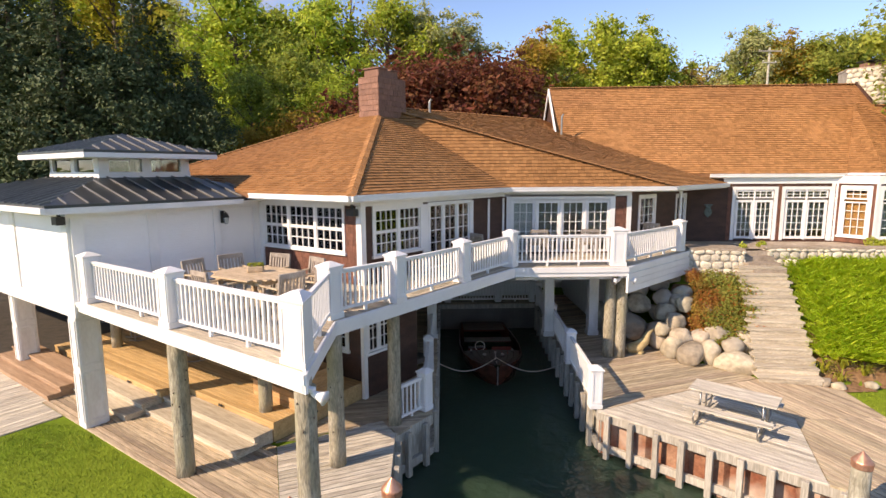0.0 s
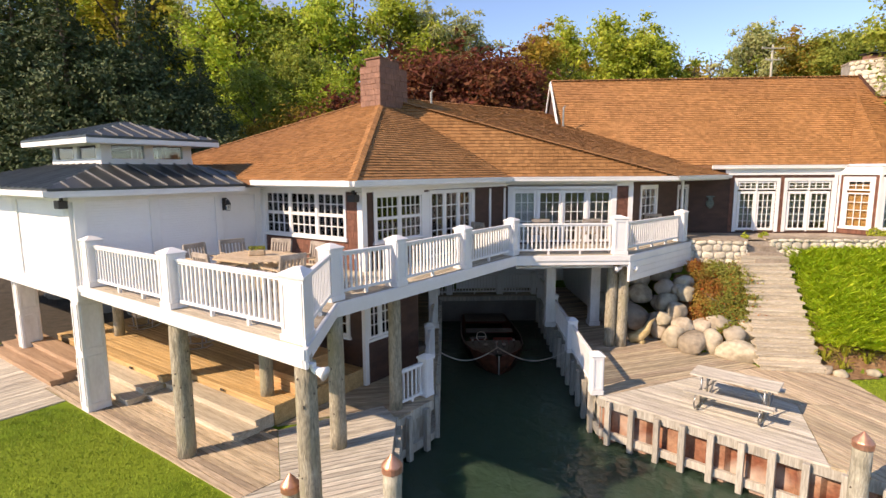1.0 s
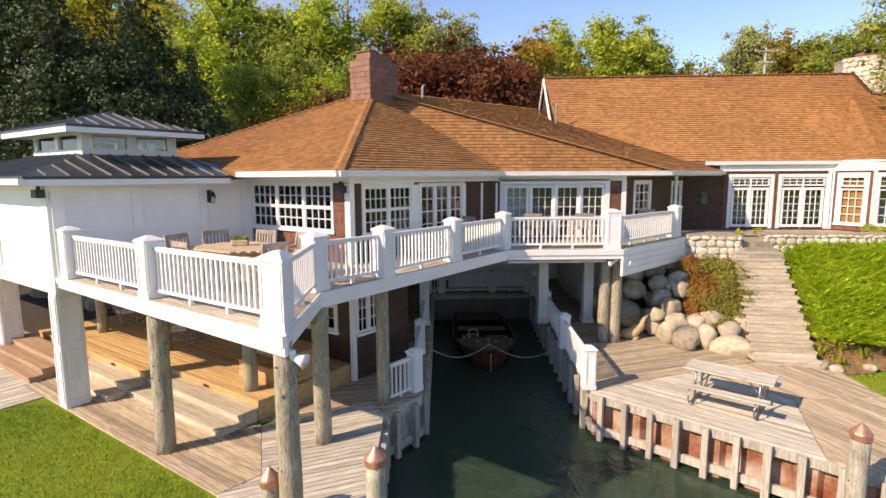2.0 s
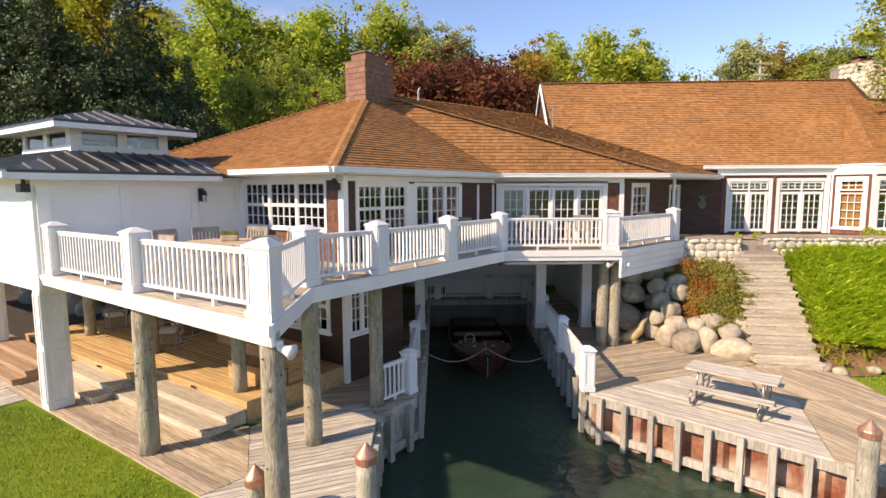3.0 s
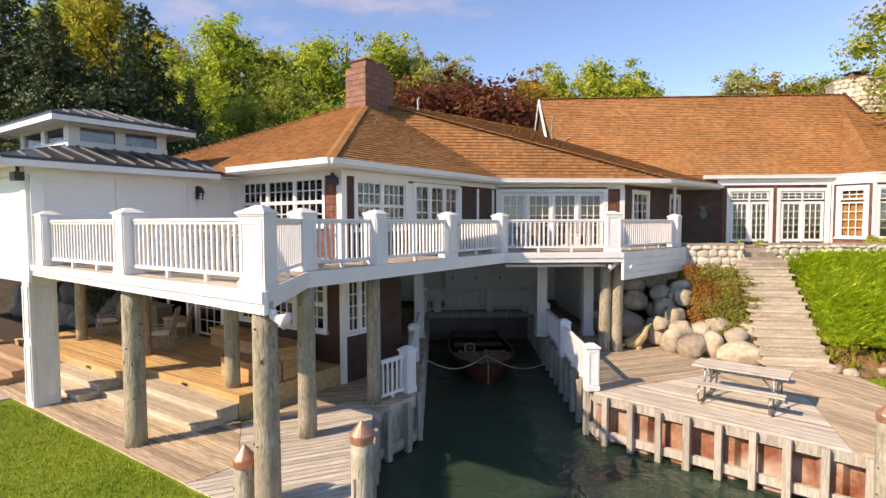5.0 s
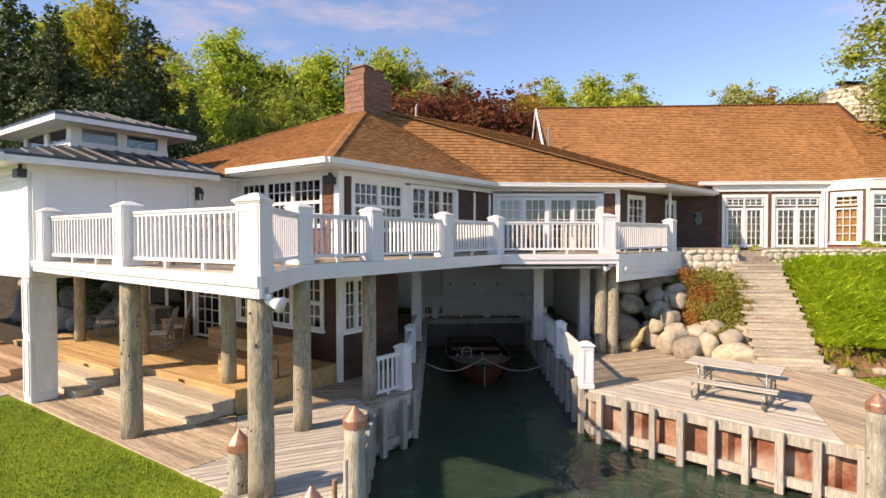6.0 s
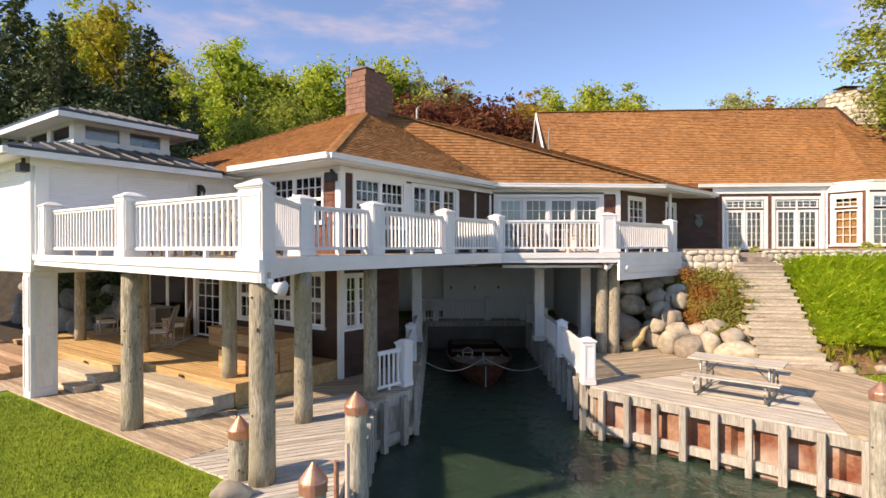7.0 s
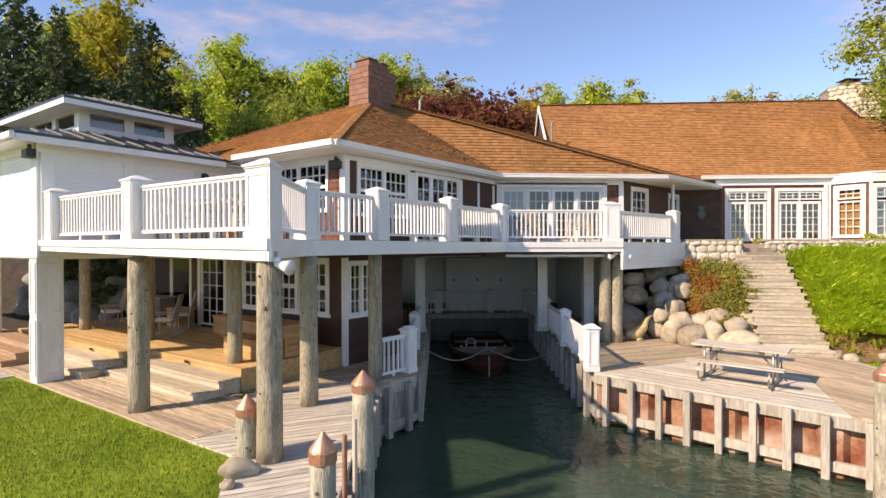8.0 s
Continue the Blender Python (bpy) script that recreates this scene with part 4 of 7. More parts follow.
box(bm, ux0, ux1, uy1 - 0.03, uy1 + 0.008, UZ - 0.19, UZ - 0.065)
box(bm, ux1 - 0.03, ux1 + 0.008, uy0 + 0.03, uy1 - 0.03, UZ - 0.19, UZ - 0.065)
box(bm, ux0 - 0.008, ux0 + 0.03, uy0 + 0.03, uy1 - 0.03, UZ - 0.19, UZ - 0.065)
box(bm, ux0 + 0.03, ux1 - 0.03, uy0 + 0.03, uy1 - 0.03, UZ - 0.13, UZ - 0.1)
part("fascia", bm, WHITE, pavilion)


# ---- upper deck ----
deck = thing("upper_deck", label="raised weathered wooden deck with white edge boards on log columns", category="deck", kind="structure")
EDGE = [ab(-4.6, -4.2), ab(3.02, -4.2), ab(1.36, -2.0), ab(1.5, 5.15), (6.25, 16.12), (9.6, 19.15), (9.9, 19.75)]
for i, (p, q) in enumerate(zip(EDGE, EDGE[1:])):
    L = math.hypot(q[0] - p[0], q[1] - p[1])
    bm = bmesh.new()
    if i == 0:
        # the long front board is narrower at the porch end
        for y0, y1, za, zb in ((0.0, 0.05, 2.85, 2.74), (-0.03, -0.001, 2.95, 2.89)):
            vs = [bm.verts.new(v) for v in ((0, y0, za), (0, y1, za), (0, y1, 3.065), (0, y0, 3.065), (L + 0.015, y0, zb), (L + 0.015, y1, zb), (L + 0.015, y1, 3.045), (L + 0.015, y0, 3.045))]
            for f in ((0, 1, 2, 3), (4, 7, 6, 5), (0, 4, 5, 1), (1, 5, 6, 2), (2, 6, 7, 3), (3, 7, 4, 0)):
                bm.faces.new([vs[k] for k in f])
    else:
        box(bm, 0, L, 0.0, 0.05, 2.76 if i < 4 else 2.70, 3.045)
        box(bm, -0.015, L + 0.015, -0.03, -0.001, 2.89, 3.04)
    if i == 4:
        for k in range(3):
            box(bm, -0.02, L + 0.02, -0.03 - 0.004 * k, -0.001, 2.24 + 0.2 * k, 2.24 + 0.2 * k + 0.19)
        box(bm, 0, L, 0.0, 0.05, 2.24, 2.70)
    part("fascia_board", bm, WHITE, deck, m=frame_of(p, q))
bm = bmesh.new()
for poly in ([ab(-4.5, -4.1), ab(2.86, -4.1), ab(1.27, -2.0), ab(-4.5, -2.0)], [ab(-4.5, -2.0), ab(1.28, -2.0), ab(1.33, 0.7), ab(-4.5, 0.7)], [ab(-0.5, 0.7), ab(1.33, 0.7), ab(1.42, 5.2), (2.75, 16.3), (2.4, 18.9)],
             [(2.8, 16.25), (6.2, 16.2), (6.95, 18.9), (2.4, 18.9)], [(6.2, 16.2), (9.55, 19.2), (9.8, 21.8), (6.95, 18.9)]):
    prism(bm, poly, 2.86, 2.99)
part("deck_frame", bm, DECK_TAN, deck)


# ---- log columns under it ----
def log_column(x, y, z0, z1, r, label, name="log_column", mat=None, lean=0.0, cat="column", group="log columns"):
    rng = random.Random(int(x * 100 + y * 10))
    ob = thing(name, Matrix.Translation((x, y, z0)), label, cat, group)
    bm = bmesh.new()
    n, m = 16, 9
    rings = []
    for j in range(m + 1):
        z = (z1 - z0) * j / m
        rr = r * (1.04 - 0.08 * j / m)
        rings.append([bm.verts.new((rr * (1 + rng.uniform(-0.03, 0.03)) * math.cos(k * 2 * math.pi / n) + lean * j / m, rr * (1 + rng.uniform(-0.03, 0.03)) * math.sin(k * 2 * math.pi / n), z)) for k in range(n)])
    for a, b in zip(rings, rings[1:]):
        for k in range(n):
            bm.faces.new((a[k], a[(k + 1) % n], b[(k + 1) % n], b[k]))
    bm.faces.new(rings[-1])
    bm.faces.new(rings[0][::-1])
    part("shaft", bm, mat or POLE, ob, smooth=True)
    bm = bmesh.new()
    for k in range(12):
        a, z = rng.uniform(0, 6.28), rng.uniform(0.2, 0.95) * (z1 - z0)
        c = Vector((math.cos(a) * r * 0.99, math.sin(a) * r * 0.99, z))
        bmesh.ops.create_icosphere(bm, subdivisions=1, radius=0.02, matrix=Matrix.Translation(c))
    part("knot", bm, BARK, ob, kind="stuff")
    return ob


LOGS = "round weathered grey log column holding up the deck"
for a, b, r in ((-1.03, -3.9, 0.175), (2.78, -4.0, 0.17), (1.21, -1.93, 0.165), (1.0, 0.12, 0.15)):
    x, y = ab(a, b)
    ob = log_column(x, y, -0.02, 2.745, r, LOGS)
    part("cap_block", box(bmesh.new(), -0.1, 0.08, -0.02, 0.14, 2.765, 2.885), PILE, ob)
for a, b in ((-9.15, -1.55), (-1.3, -1.78), (-5.68, -1.42)):
    x, y = ab(a, b)
    log_column(x, y, 0.42, 2.88, 0.15, "round yellowish log column on the lower terrace", mat=POLE)
for x, y in ((5.98, 16.85), (6.33, 16.8)):
    log_column(x, y, -0.02, 2.9, 0.17, "pair of round grey log columns beside the rocks", lean=0.03)
for x, y in ((0.35, 19.2), (4.58, 19.25), (6.2, 19.25)):
    ob = thing("boathouse_column", Matrix.Translation((x, y, -0.02)), "square white column at the mouth of the boathouse", "column", "boathouse columns")
    bm = bmesh.new()
    box(bm, -0.17, 0.17, -0.17, 0.17, 0, 2.68, 0.01)
    part("shaft", bm, WHITE_WORN, ob)
    bm = bmesh.new()
    box(bm, -0.2, 0.2, -0.2, 0.2, 0, 0.18, 0.01)
    box(bm, -0.2, 0.2, -0.2, 0.2, 2.5, 2.66, 0.01)
    part("base_moulding", bm, WHITE_WORN, ob)

# ---- boathouse under the house ----
bh = thing("boathouse_room", label="dark boathouse under the house with a pale back wall", category="boathouse", kind="structure")
bm = bmesh.new()
prism(bm, [(-1.9, 16.5), (0.3, 16.6), (2.9, 19.2), (7.3, 19.2), (7.4, 28), (-3, 28)], 2.6, 2.65)
part("boathouse_ceiling", bm, BOATPAINT, bh)
wall(bh, "inner_wall", (-1.3, 15.5), (-1.35, 28), -0.1, 2.6, BOATPAINT, th=-0.12)
wall(bh, "inner_wall", (6.9, 19.3), (7.0, 28), -0.1, 2.6, BOATPAINT, th=0.12)
wall(bh, "inner_wall", (-1.3, 26.2), (7.0, 26.2), -1.5, 2.6, BOATPAINT, th=0.12)
bm = bmesh.new()
box(bm, 1.56, 5.75, 25.6, 25.7, -0.1, 2.6)
back = part("back_wall", bm, GREYWALL, bh, "pale grey panelled back wall")
for x in (1.9, 3.0, 4.1):
    part("coat_hook", box(bmesh.new(), x - 0.03, x + 0.03, 25.53, 25.6, 1.3, 1.42, 0.008), BLACK, back)
part("tall_door", box(bmesh.new(), -0.95, -0.75, 21.3, 21.36, 0.0, 1.7, 0.01), GREYWALL, bh, "narrow pale door leaf in the dark")
# bulkhead in the dark material: shade below the walkway put into its colour
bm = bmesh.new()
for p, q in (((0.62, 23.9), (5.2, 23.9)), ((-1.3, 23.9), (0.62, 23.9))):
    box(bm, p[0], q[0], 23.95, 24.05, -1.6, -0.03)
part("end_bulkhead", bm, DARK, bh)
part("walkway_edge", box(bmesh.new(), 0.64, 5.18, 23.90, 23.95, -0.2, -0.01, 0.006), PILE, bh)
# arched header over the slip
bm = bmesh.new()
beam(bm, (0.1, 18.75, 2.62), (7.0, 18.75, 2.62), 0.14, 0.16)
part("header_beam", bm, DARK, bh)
bm = bmesh.new()
box(bm, 2.9, 5.9, 16.5, 16.6, 2.60, 2.68, 0.01)
tagged(part("awning_case", bm, WHITE_WORN, None, "slim white roller case under the deck edge"), category="awning")


# ---- railings and posts ----
def newel(x, y, rz, z, w=0.33, h=1.14, group="deck railing posts", name="railing_post", label="white panelled railing post with a flat pyramid cap"):
    ob = thing(name, pose(x, y, z, 0, 0, rz), label, "post", group)
    bm = bmesh.new()
    box(bm, -w / 2, w / 2, -w / 2, w / 2, 0, h - 0.12, 0.006)
    part("shaft", bm, WHITE, ob)
    bm = bmesh.new()
    o = w / 2
    box(bm, -o - 0.02, o + 0.02, -o - 0.02, o + 0.02, 0, 0.12, 0.008)
    t = 0.05
    for sg in (-1, 1):
        for x0, x1, z0, z1 in ((-o + 0.01, -o + 0.01 + t, 0.13, h - 0.13), (o - 0.01 - t, o - 0.01, 0.13, h - 0.13), (-o + 0.01 + t, o - 0.01 - t, 0.13, 0.19), (-o + 0.01 + t, o - 0.01 - t, h - 0.19, h - 0.13)):
            ya, yb = sorted((sg * o, sg * (o + 0.014)))
            box(bm, x0, x1, ya, yb, z0, z1)
            box(bm, ya, yb, x0, x1, z0, z1)
    part("panel_moulding", bm, WHITE, ob)
    bm = bmesh.new()
    box(bm, -o - 0.016, o + 0.016, -o - 0.016, o + 0.016, h - 0.135, h - 0.105, 0.005)
    box(bm, -o - 0.036, o + 0.036, -o - 0.036, o + 0.036, h - 0.105, h - 0.078, 0.006)
    q = o + 0.034
    vs = [bm.verts.new(p) for p in ((-q, -q, h - 0.078), (q, -q, h - 0.078), (q, q, h - 0.078), (-q, q, h - 0.078), (-0.05, -0.05, h), (0.05, -0.05, h), (0.05, 0.05, h), (-0.05, 0.05, h))]
    for f in ((0, 1, 5, 4), (1, 2, 6, 5), (2, 3, 7, 6), (3, 0, 4, 7), (4, 5, 6, 7)):
        bm.faces.new([vs[i] for i in f])
    part("cap", bm, WHITE, ob)
    return ob


BAL = {}


def railing(p, q, z, h=0.95, group="deck railings", label="white railing with square balusters", low=0.14):
    """A section of railing between two post faces."""
    L = math.hypot(q[0] - p[0], q[1] - p[1])
    ob = thing("railing", frame_of(p, q, 0, z), label, "railing", group)
    bm = bmesh.new()
    box(bm, 0, L, -0.045, 0.045, h - 0.05, h, 0.008)
    box(bm, 0, L, -0.022, 0.022, h - 0.09, h - 0.051)
    part("top_rail", bm, WHITE, ob)
    part("bottom_rail", box(bmesh.new(), 0, L, -0.03, 0.03, low - 0.03, low + 0.03, 0.005), WHITE, ob)
    key = (round(h, 2), round(low, 2))
    if key not in BAL:
        BAL[key] = finish(box(bmesh.new(), -0.02, 0.02, -0.02, 0.02, low + 0.03, h - 0.09), "baluster", WHITE)
    n = max(2, round(L / 0.135))
    for i in range(n):
        part("baluster", BAL[key], None, ob, m=Matrix.Translation(((i + 0.5) * L / n, 0, 0)) @ Matrix.Rotation(random.uniform(-0.05, 0.05), 4, "Z"))
    for k in range(1, 1 + max(1, int(L / 1.3))):
        x = L * k / (1 + max(1, int(L / 1.3)))
        part("foot_block", box(bmesh.new(), x - 0.03, x + 0.03, -0.03, 0.03, 0, low - 0.03), WHITE, ob)
    return ob


def run(posts, z, h=0.95, ph=1.14, skip=(), group="deck", low=0.14):
    """Posts (x, y, degrees, width) with railings between them."""
    for x, y, rz, w in posts:
        if w > 0.05:
            newel(x, y, rz, z, w, ph + (0.05 if w > 0.4 else 0), group + " railing posts", label="wide white panelled corner post with a cap" if w > 0.4 else "white panelled railing post with a flat pyramid cap")
    for i, (a, b) in enumerate(zip(posts, posts[1:])):
        if i in skip:
            continue
        p, q = Vector(a[:2]), Vector(b[:2])
        d = (q - p).normalized()
        ga, gb = (0.28 if a[3] == 0 and group == 'upper deck' else a[3] * 0.5), (0.28 if b[3] == 0 and group == 'upper deck' else b[3] * 0.5)
        railing(p + d * ga, q - d * gb, z, h, group + " railings", low=low)


R = TURN_UV
run([(*ab(-4.42, -3.95), R, 0.33), (*ab(-0.98, -3.95), R, 0.34), (*ab(2.60, -3.86), R, 0.0), (*ab(1.08, -1.86), R, 0.34), (*ab(1.26, -0.08), R, 0.33), (*ab(1.26, 2.62), R, 0.33), (*ab(1.26, 5.3), R, 0.33), (6.0, 16.42, 0, 0.42), (9.28, 19.3, 41, 0.33)], ZD, group="upper deck")
# the pointed corner post: its right face follows the slanting edge
def shrunk(poly, k):
    cx, cy = sum(p[0] for p in poly) / len(poly), sum(p[1] for p in poly) / len(poly)
    return [(cx + (p[0] - cx) * k, cy + (p[1] - cy) * k) for p in poly]


CORNER = [(2.36, -4.08), (2.90, -4.08), (2.57, -3.62), (2.36, -3.62)]
cpost = thing("railing_post", UV @ Matrix.Translation((0, 0, ZD - 0.03)), "wide white panelled corner post with a cap", "post", "upper deck railing posts")
part("shaft", prism(bmesh.new(), CORNER, 0, 1.0), WHITE, cpost)
bm = bmesh.new()
prism(bm, shrunk(CORNER, 1.10), 0.0, 0.12)
prism(bm, [(2.38, -4.093), (2.44, -4.093), (2.44, -4.081), (2.38, -4.081)], 0.14, 0.96)
prism(bm, [(2.81, -4.093), (2.87, -4.093), (2.87, -4.081), (2.81, -4.081)], 0.14, 0.96)
prism(bm, [(2.44, -4.093), (2.81, -4.093), (2.81, -4.081), (2.44, -4.081)], 0.89, 0.96)
prism(bm, [(2.44, -4.093), (2.81, -4.093), (2.81, -4.081), (2.44, -4.081)], 0.14, 0.2)
part("panel_moulding", bm, WHITE, cpost)
bm = bmesh.new()
prism(bm, shrunk(CORNER, 1.08), 1.0, 1.025)
prism(bm, shrunk(CORNER, 1.17), 1.025, 1.055)
lo_ring = [bm.verts.new((p[0], p[1], 1.055)) for p in shrunk(CORNER, 1.15)]
hi_ring = [bm.verts.new((p[0], p[1], 1.15)) for p in shrunk(CORNER, 0.28)]
bm.faces.new(hi_ring)
for i in range(4):
    bm.faces.new((lo_ring[i], lo_ring[(i + 1) % 4], hi_ring[(i + 1) % 4], hi_ring[i]))
part("cap", bm, WHITE, cpost)
# white bell-shaped floodlights under the deck's corners


def floodlight(m):
    ob = thing("floodlight", m, "white bell-shaped floodlight under the deck corner", "floodlight", "deck floodlights")
    part("mount", box(bmesh.new(), -0.07, 0.07, -0.05, 0.05, -0.03, 0.03, 0.008), WHITE, ob)
    part("arm", tube(bmesh.new(), [(0, 0, -0.02), (0.02, 0, -0.07), (0.05, 0, -0.09)], 0.022, 8), WHITE, ob)
    bm = bmesh.new()
    d = Vector((0.97, 0.0, -0.2)).normalized()
    o = Vector((0.02, 0, -0.06))
    tube(bm, [o, o + d * 0.05, o + d * 0.12, o + d * 0.19, o + d * 0.235, o + d * 0.23, o + d * 0.13], [0.035, 0.052, 0.065, 0.085, 0.115, 0.108, 0.05], 16)
    part("shade", bm, WHITE, ob, smooth=True)
    bm = bmesh.new()
    tube(bm, [o + d * 0.13, o + d * 0.18, o + d * 0.20], [0.03, 0.055, 0.02], 12)
    part("bulb", bm, CUSHION, ob, smooth=True)
    return ob


fx, fy = ab(2.96, -4.05)
floodlight(pose(fx, fy, 2.76, 0, 0, -22))
floodlight(pose(6.28, 16.25, 2.70, 0, 0, 5))
floodlight(pose(6.1, 16.3, 2.70, 0, 0, 200))
# lower railings along the channel
run([(-0.5, 12.55, 0, 0.0), (0.08, 13.2, 50, 0.27), (0.2, 16.0, 88, 0.27), (0.42, 20.6, 88, 0.2), (0.6, 24.3, 88, 0.2)], 0.0, h=0.9, ph=1.08, group="lower left dock", low=0.1)
run([(4.38, 13.12, 88, 0.28), (4.6, 16.3, 88, 0.28), (4.85, 19.6, 88, 0.2), (5.15, 23.6, 88, 0.2)], 0.0, h=0.9, ph=1.1, group="right dock", low=0.1)
run([(0.6, 24.3, 0, 0.0), (1.15, 24.4, 0, 0.24), (3.45, 24.4, 0, 0.24), (5.0, 24.3, 0, 0.2)], 0.0, h=0.92, ph=1.05, group="back walkway", low=0.12)


# ---- lower terrace steps (turned axes) ----
def solid_steps(name, label, blocks, mat, m=UV, cat="steps"):
    ob = thing(name, m, label, cat)
    for x0, x1, y0, y1, z0, z1 in blocks:
        n = max(1, round((z1 - z0) / 0.16))
        part("tread", box(bmesh.new(), x0 - 0.02, x1 + 0.02, y0 - 0.03, y1, z1 - 0.045, z1, 0.006), mat, ob)
        part("riser", box(bmesh.new(), x0, x1, y0, y1, z0, z1 - 0.046), mat, ob)
    return ob


solid_steps("terrace_steps", "pale wooden steps up to the lower terrace", [
    (-4.4, -0.65, -3.02, -2.5, -0.02, 0.15), (-4.4, -0.67, -2.56, -2.1, -0.02, 0.30),
    (-7.3, -4.42, -3.5, -3.05, -0.02, 0.15), (-7.3, -4.42, -3.1, -2.6, -0.02, 0.30)], STEPWOOD)
solid_steps("side_steps", "red-brown wooden steps beside the panelled post", [
    (-12.0, -7.35, -4.1, -3.75, -0.02, 0.15), (-12.0, -7.35, -3.8, -3.4, -0.02, 0.30), (-12.0, -7.35, -3.45, -2.9, -0.02, 0.45)], STEPRED)
terrace = thing("lower_terrace", UV, "honey-coloured wooden terrace below the deck", "terrace", kind="structure")
bm = bmesh.new()
box(bm, -11.0, -0.65, -2.08, 0.74, -0.02, 0.405)
box(bm, -11.0, -4.42, -2.63, -2.08, -0.02, 0.405)
part("terrace_base", bm, DECK_HONEY, terrace)

# ---- bulkheads ----
def bulkhead(name, p, q, ztop, zbot, label, step=0.62, pw=0.15, mat_post=None, sheet=None, plank=0.26):
    """Timber bulkhead: p to q left to right seen from the water."""
    L = math.hypot(q[0] - p[0], q[1] - p[1])
    ob = thing(name, frame_of(p, q), label, "bulkhead", kind="structure")
    if sheet:
        bm, x, last = bmesh.new(), 0.0, None
        k = 0
        while x < L:
            y = (0.062, 0.062, 0.20, 0.20)[k % 4]
            row = [bm.verts.new((x, y, zbot)), bm.verts.new((x, y, ztop - 0.03))]
            if last:
                bm.faces.new((last[0], row[0], row[1], last[1]))
            last = row
            x += (0.34, 0.09, 0.34, 0.09)[k % 4]
            k += 1
        part("sheeting", bm, sheet, ob, "rust-streaked sheet piling")
        part("backing", box(bmesh.new(), 0, L, 0.24, 0.3, zbot, ztop - 0.06), DARK, ob)
    else:
        part("sheeting", box(bmesh.new(), 0, L, 0.06, 0.12, zbot, ztop - 0.03), PILE, ob)
    part("cap_board", box(bmesh.new(), 0, L, -0.03, 0.058, ztop - plank, ztop - 0.005, 0.006), PILE, ob)
    part("waler", box(bmesh.new(), 0, L, -0.05, 0.058, ZW + 0.12, ZW + 0.30, 0.006), PILE, ob)
    n = max(1, int(L / step))
    for i in range(n):
        x = (i + 0.5) * L / n + random.uniform(-0.04, 0.04)
        bm = bmesh.new()
        w = pw * random.uniform(0.9, 1.1)
        box(bm, x - w / 2, x + w / 2, -0.17, -0.052, zbot, ztop - 0.06 + random.uniform(-0.04, 0.03), 0.008)
        part("post", bm, mat_post or PILE, ob)
    return ob


bulkhead("bulkhead_right", (4.42, 12.95), (8.6, 8.75), 0.0, -2.2, "timber bulkhead with upright posts over rusty sheet piling", sheet=RUST, step=0.54, pw=0.13)
bulkhead("bulkhead_right", (8.6, 8.75), (13.5, 3.9), 0.0, -2.2, "timber bulkhead with upright posts over rusty sheet piling", sheet=RUST, step=0.66)
bulkhead("bulkhead_inner", (5.2, 24.0), (4.42, 12.95), 0.0, -2.2, "grey timber bulkhead lining the boat slip", step=0.75, pw=0.16)
bulkhead("bulkhead_left", (-0.62, 2.0), (-0.62, 11.9), 0.0, -2.2, "grey timber bulkhead of the left dock", step=0.5, pw=0.16)
bulkhead("bulkhead_left", (-0.62, 11.9), (0.24, 12.9), 0.0, -2.2, "grey timber bulkhead at the dock corner", step=0.5)
bulkhead("bulkhead_left", (0.24, 12.9), (0.62, 24.0), 0.0, -2.2, "grey timber bulkhead lining the boat slip", step=0.7, pw=0.16)


# ---- mooring piles with copper caps ----
def mooring_pile(x, y, z0, z1, r):
    ob = log_column(x, y, z0, z1, r, "round timber mooring pile with a pointed copper cap", "mooring_pile", PILE_LOG, cat="mooring pile", group="mooring piles")
    bm = bmesh.new()
    h = z1 - z0
    tube(bm, [(0, 0, h - 0.10), (0, 0, h + 0.012), (0, 0, h + 0.03), (0, 0, h + 0.19)], [r * 1.06, r * 1.06, r * 1.0, 0.012], 20)
    tube(bm, [(0, 0, h - 0.02), (0, 0, h + 0.0)], [r * 1.09, r * 1.09], 20)
    part("copper_cap", bm, COPPER, ob, "conical copper cap")


mooring_pile(-2.06, 8.23, -0.02, 0.68, 0.145)
mooring_pile(-0.59, 5.89, -2.0, 0.94, 0.13)
mooring_pile(-0.44, 8.14, -2.0, 1.02, 0.155)
mooring_pile(7.68, 8.78, -2.0, 0.90, 0.155)
for x, y in ((-0.50, 6.75), (-0.45, 7.3)):
    ob = thing("steel_stake", Matrix.Translation((x, y, -1.2)), "thin rusty steel stake beside the dock", "stake", "steel stakes")
    bm = bmesh.new()
    tube(bm, [(0, 0, 0), (0, 0, 2.0)], 0.03, 8)
    part("rod", bm, RUST, ob)

# ---- stairs in the bank ----
stairs = thing("garden_stairs", label="weathered grey timber stairs up the bank", category="stairs")
N_ST = 14
for i in range(N_ST):
    k = i / N_ST
    lx, ly = 9.5 + 1.5 * k, 14.5 + 3.95 * k
    rx, ry = 11.05 + 1.45 * k, 14.12 + 4.15 * k
    z = 0.187 * (i + 1)
    d = Vector((rx - lx, ry - ly, 0)).normalized()
    back = Vector((-d.y, d.x, 0))
    j = random.uniform(-0.03, 0.05)
    bm = bmesh.new()
    beam(bm, Vector((lx - 0.03, ly, z - 0.028)) + back * 0.19 - d * j, Vector((rx + 0.03, ry, z - 0.028)) + back * 0.19 + d * random.uniform(-0.03, 0.06), 0.42, 0.055)
    part("tread", bm, STEPWOOD, stairs)
    bm = bmesh.new()
    beam(bm, Vector((lx, ly, z - 0.12)) + back * 0.04, Vector((rx, ry, z - 0.12)) + back * 0.04, 0.08, 0.125)
    part("riser", bm, STEPWOOD, stairs)
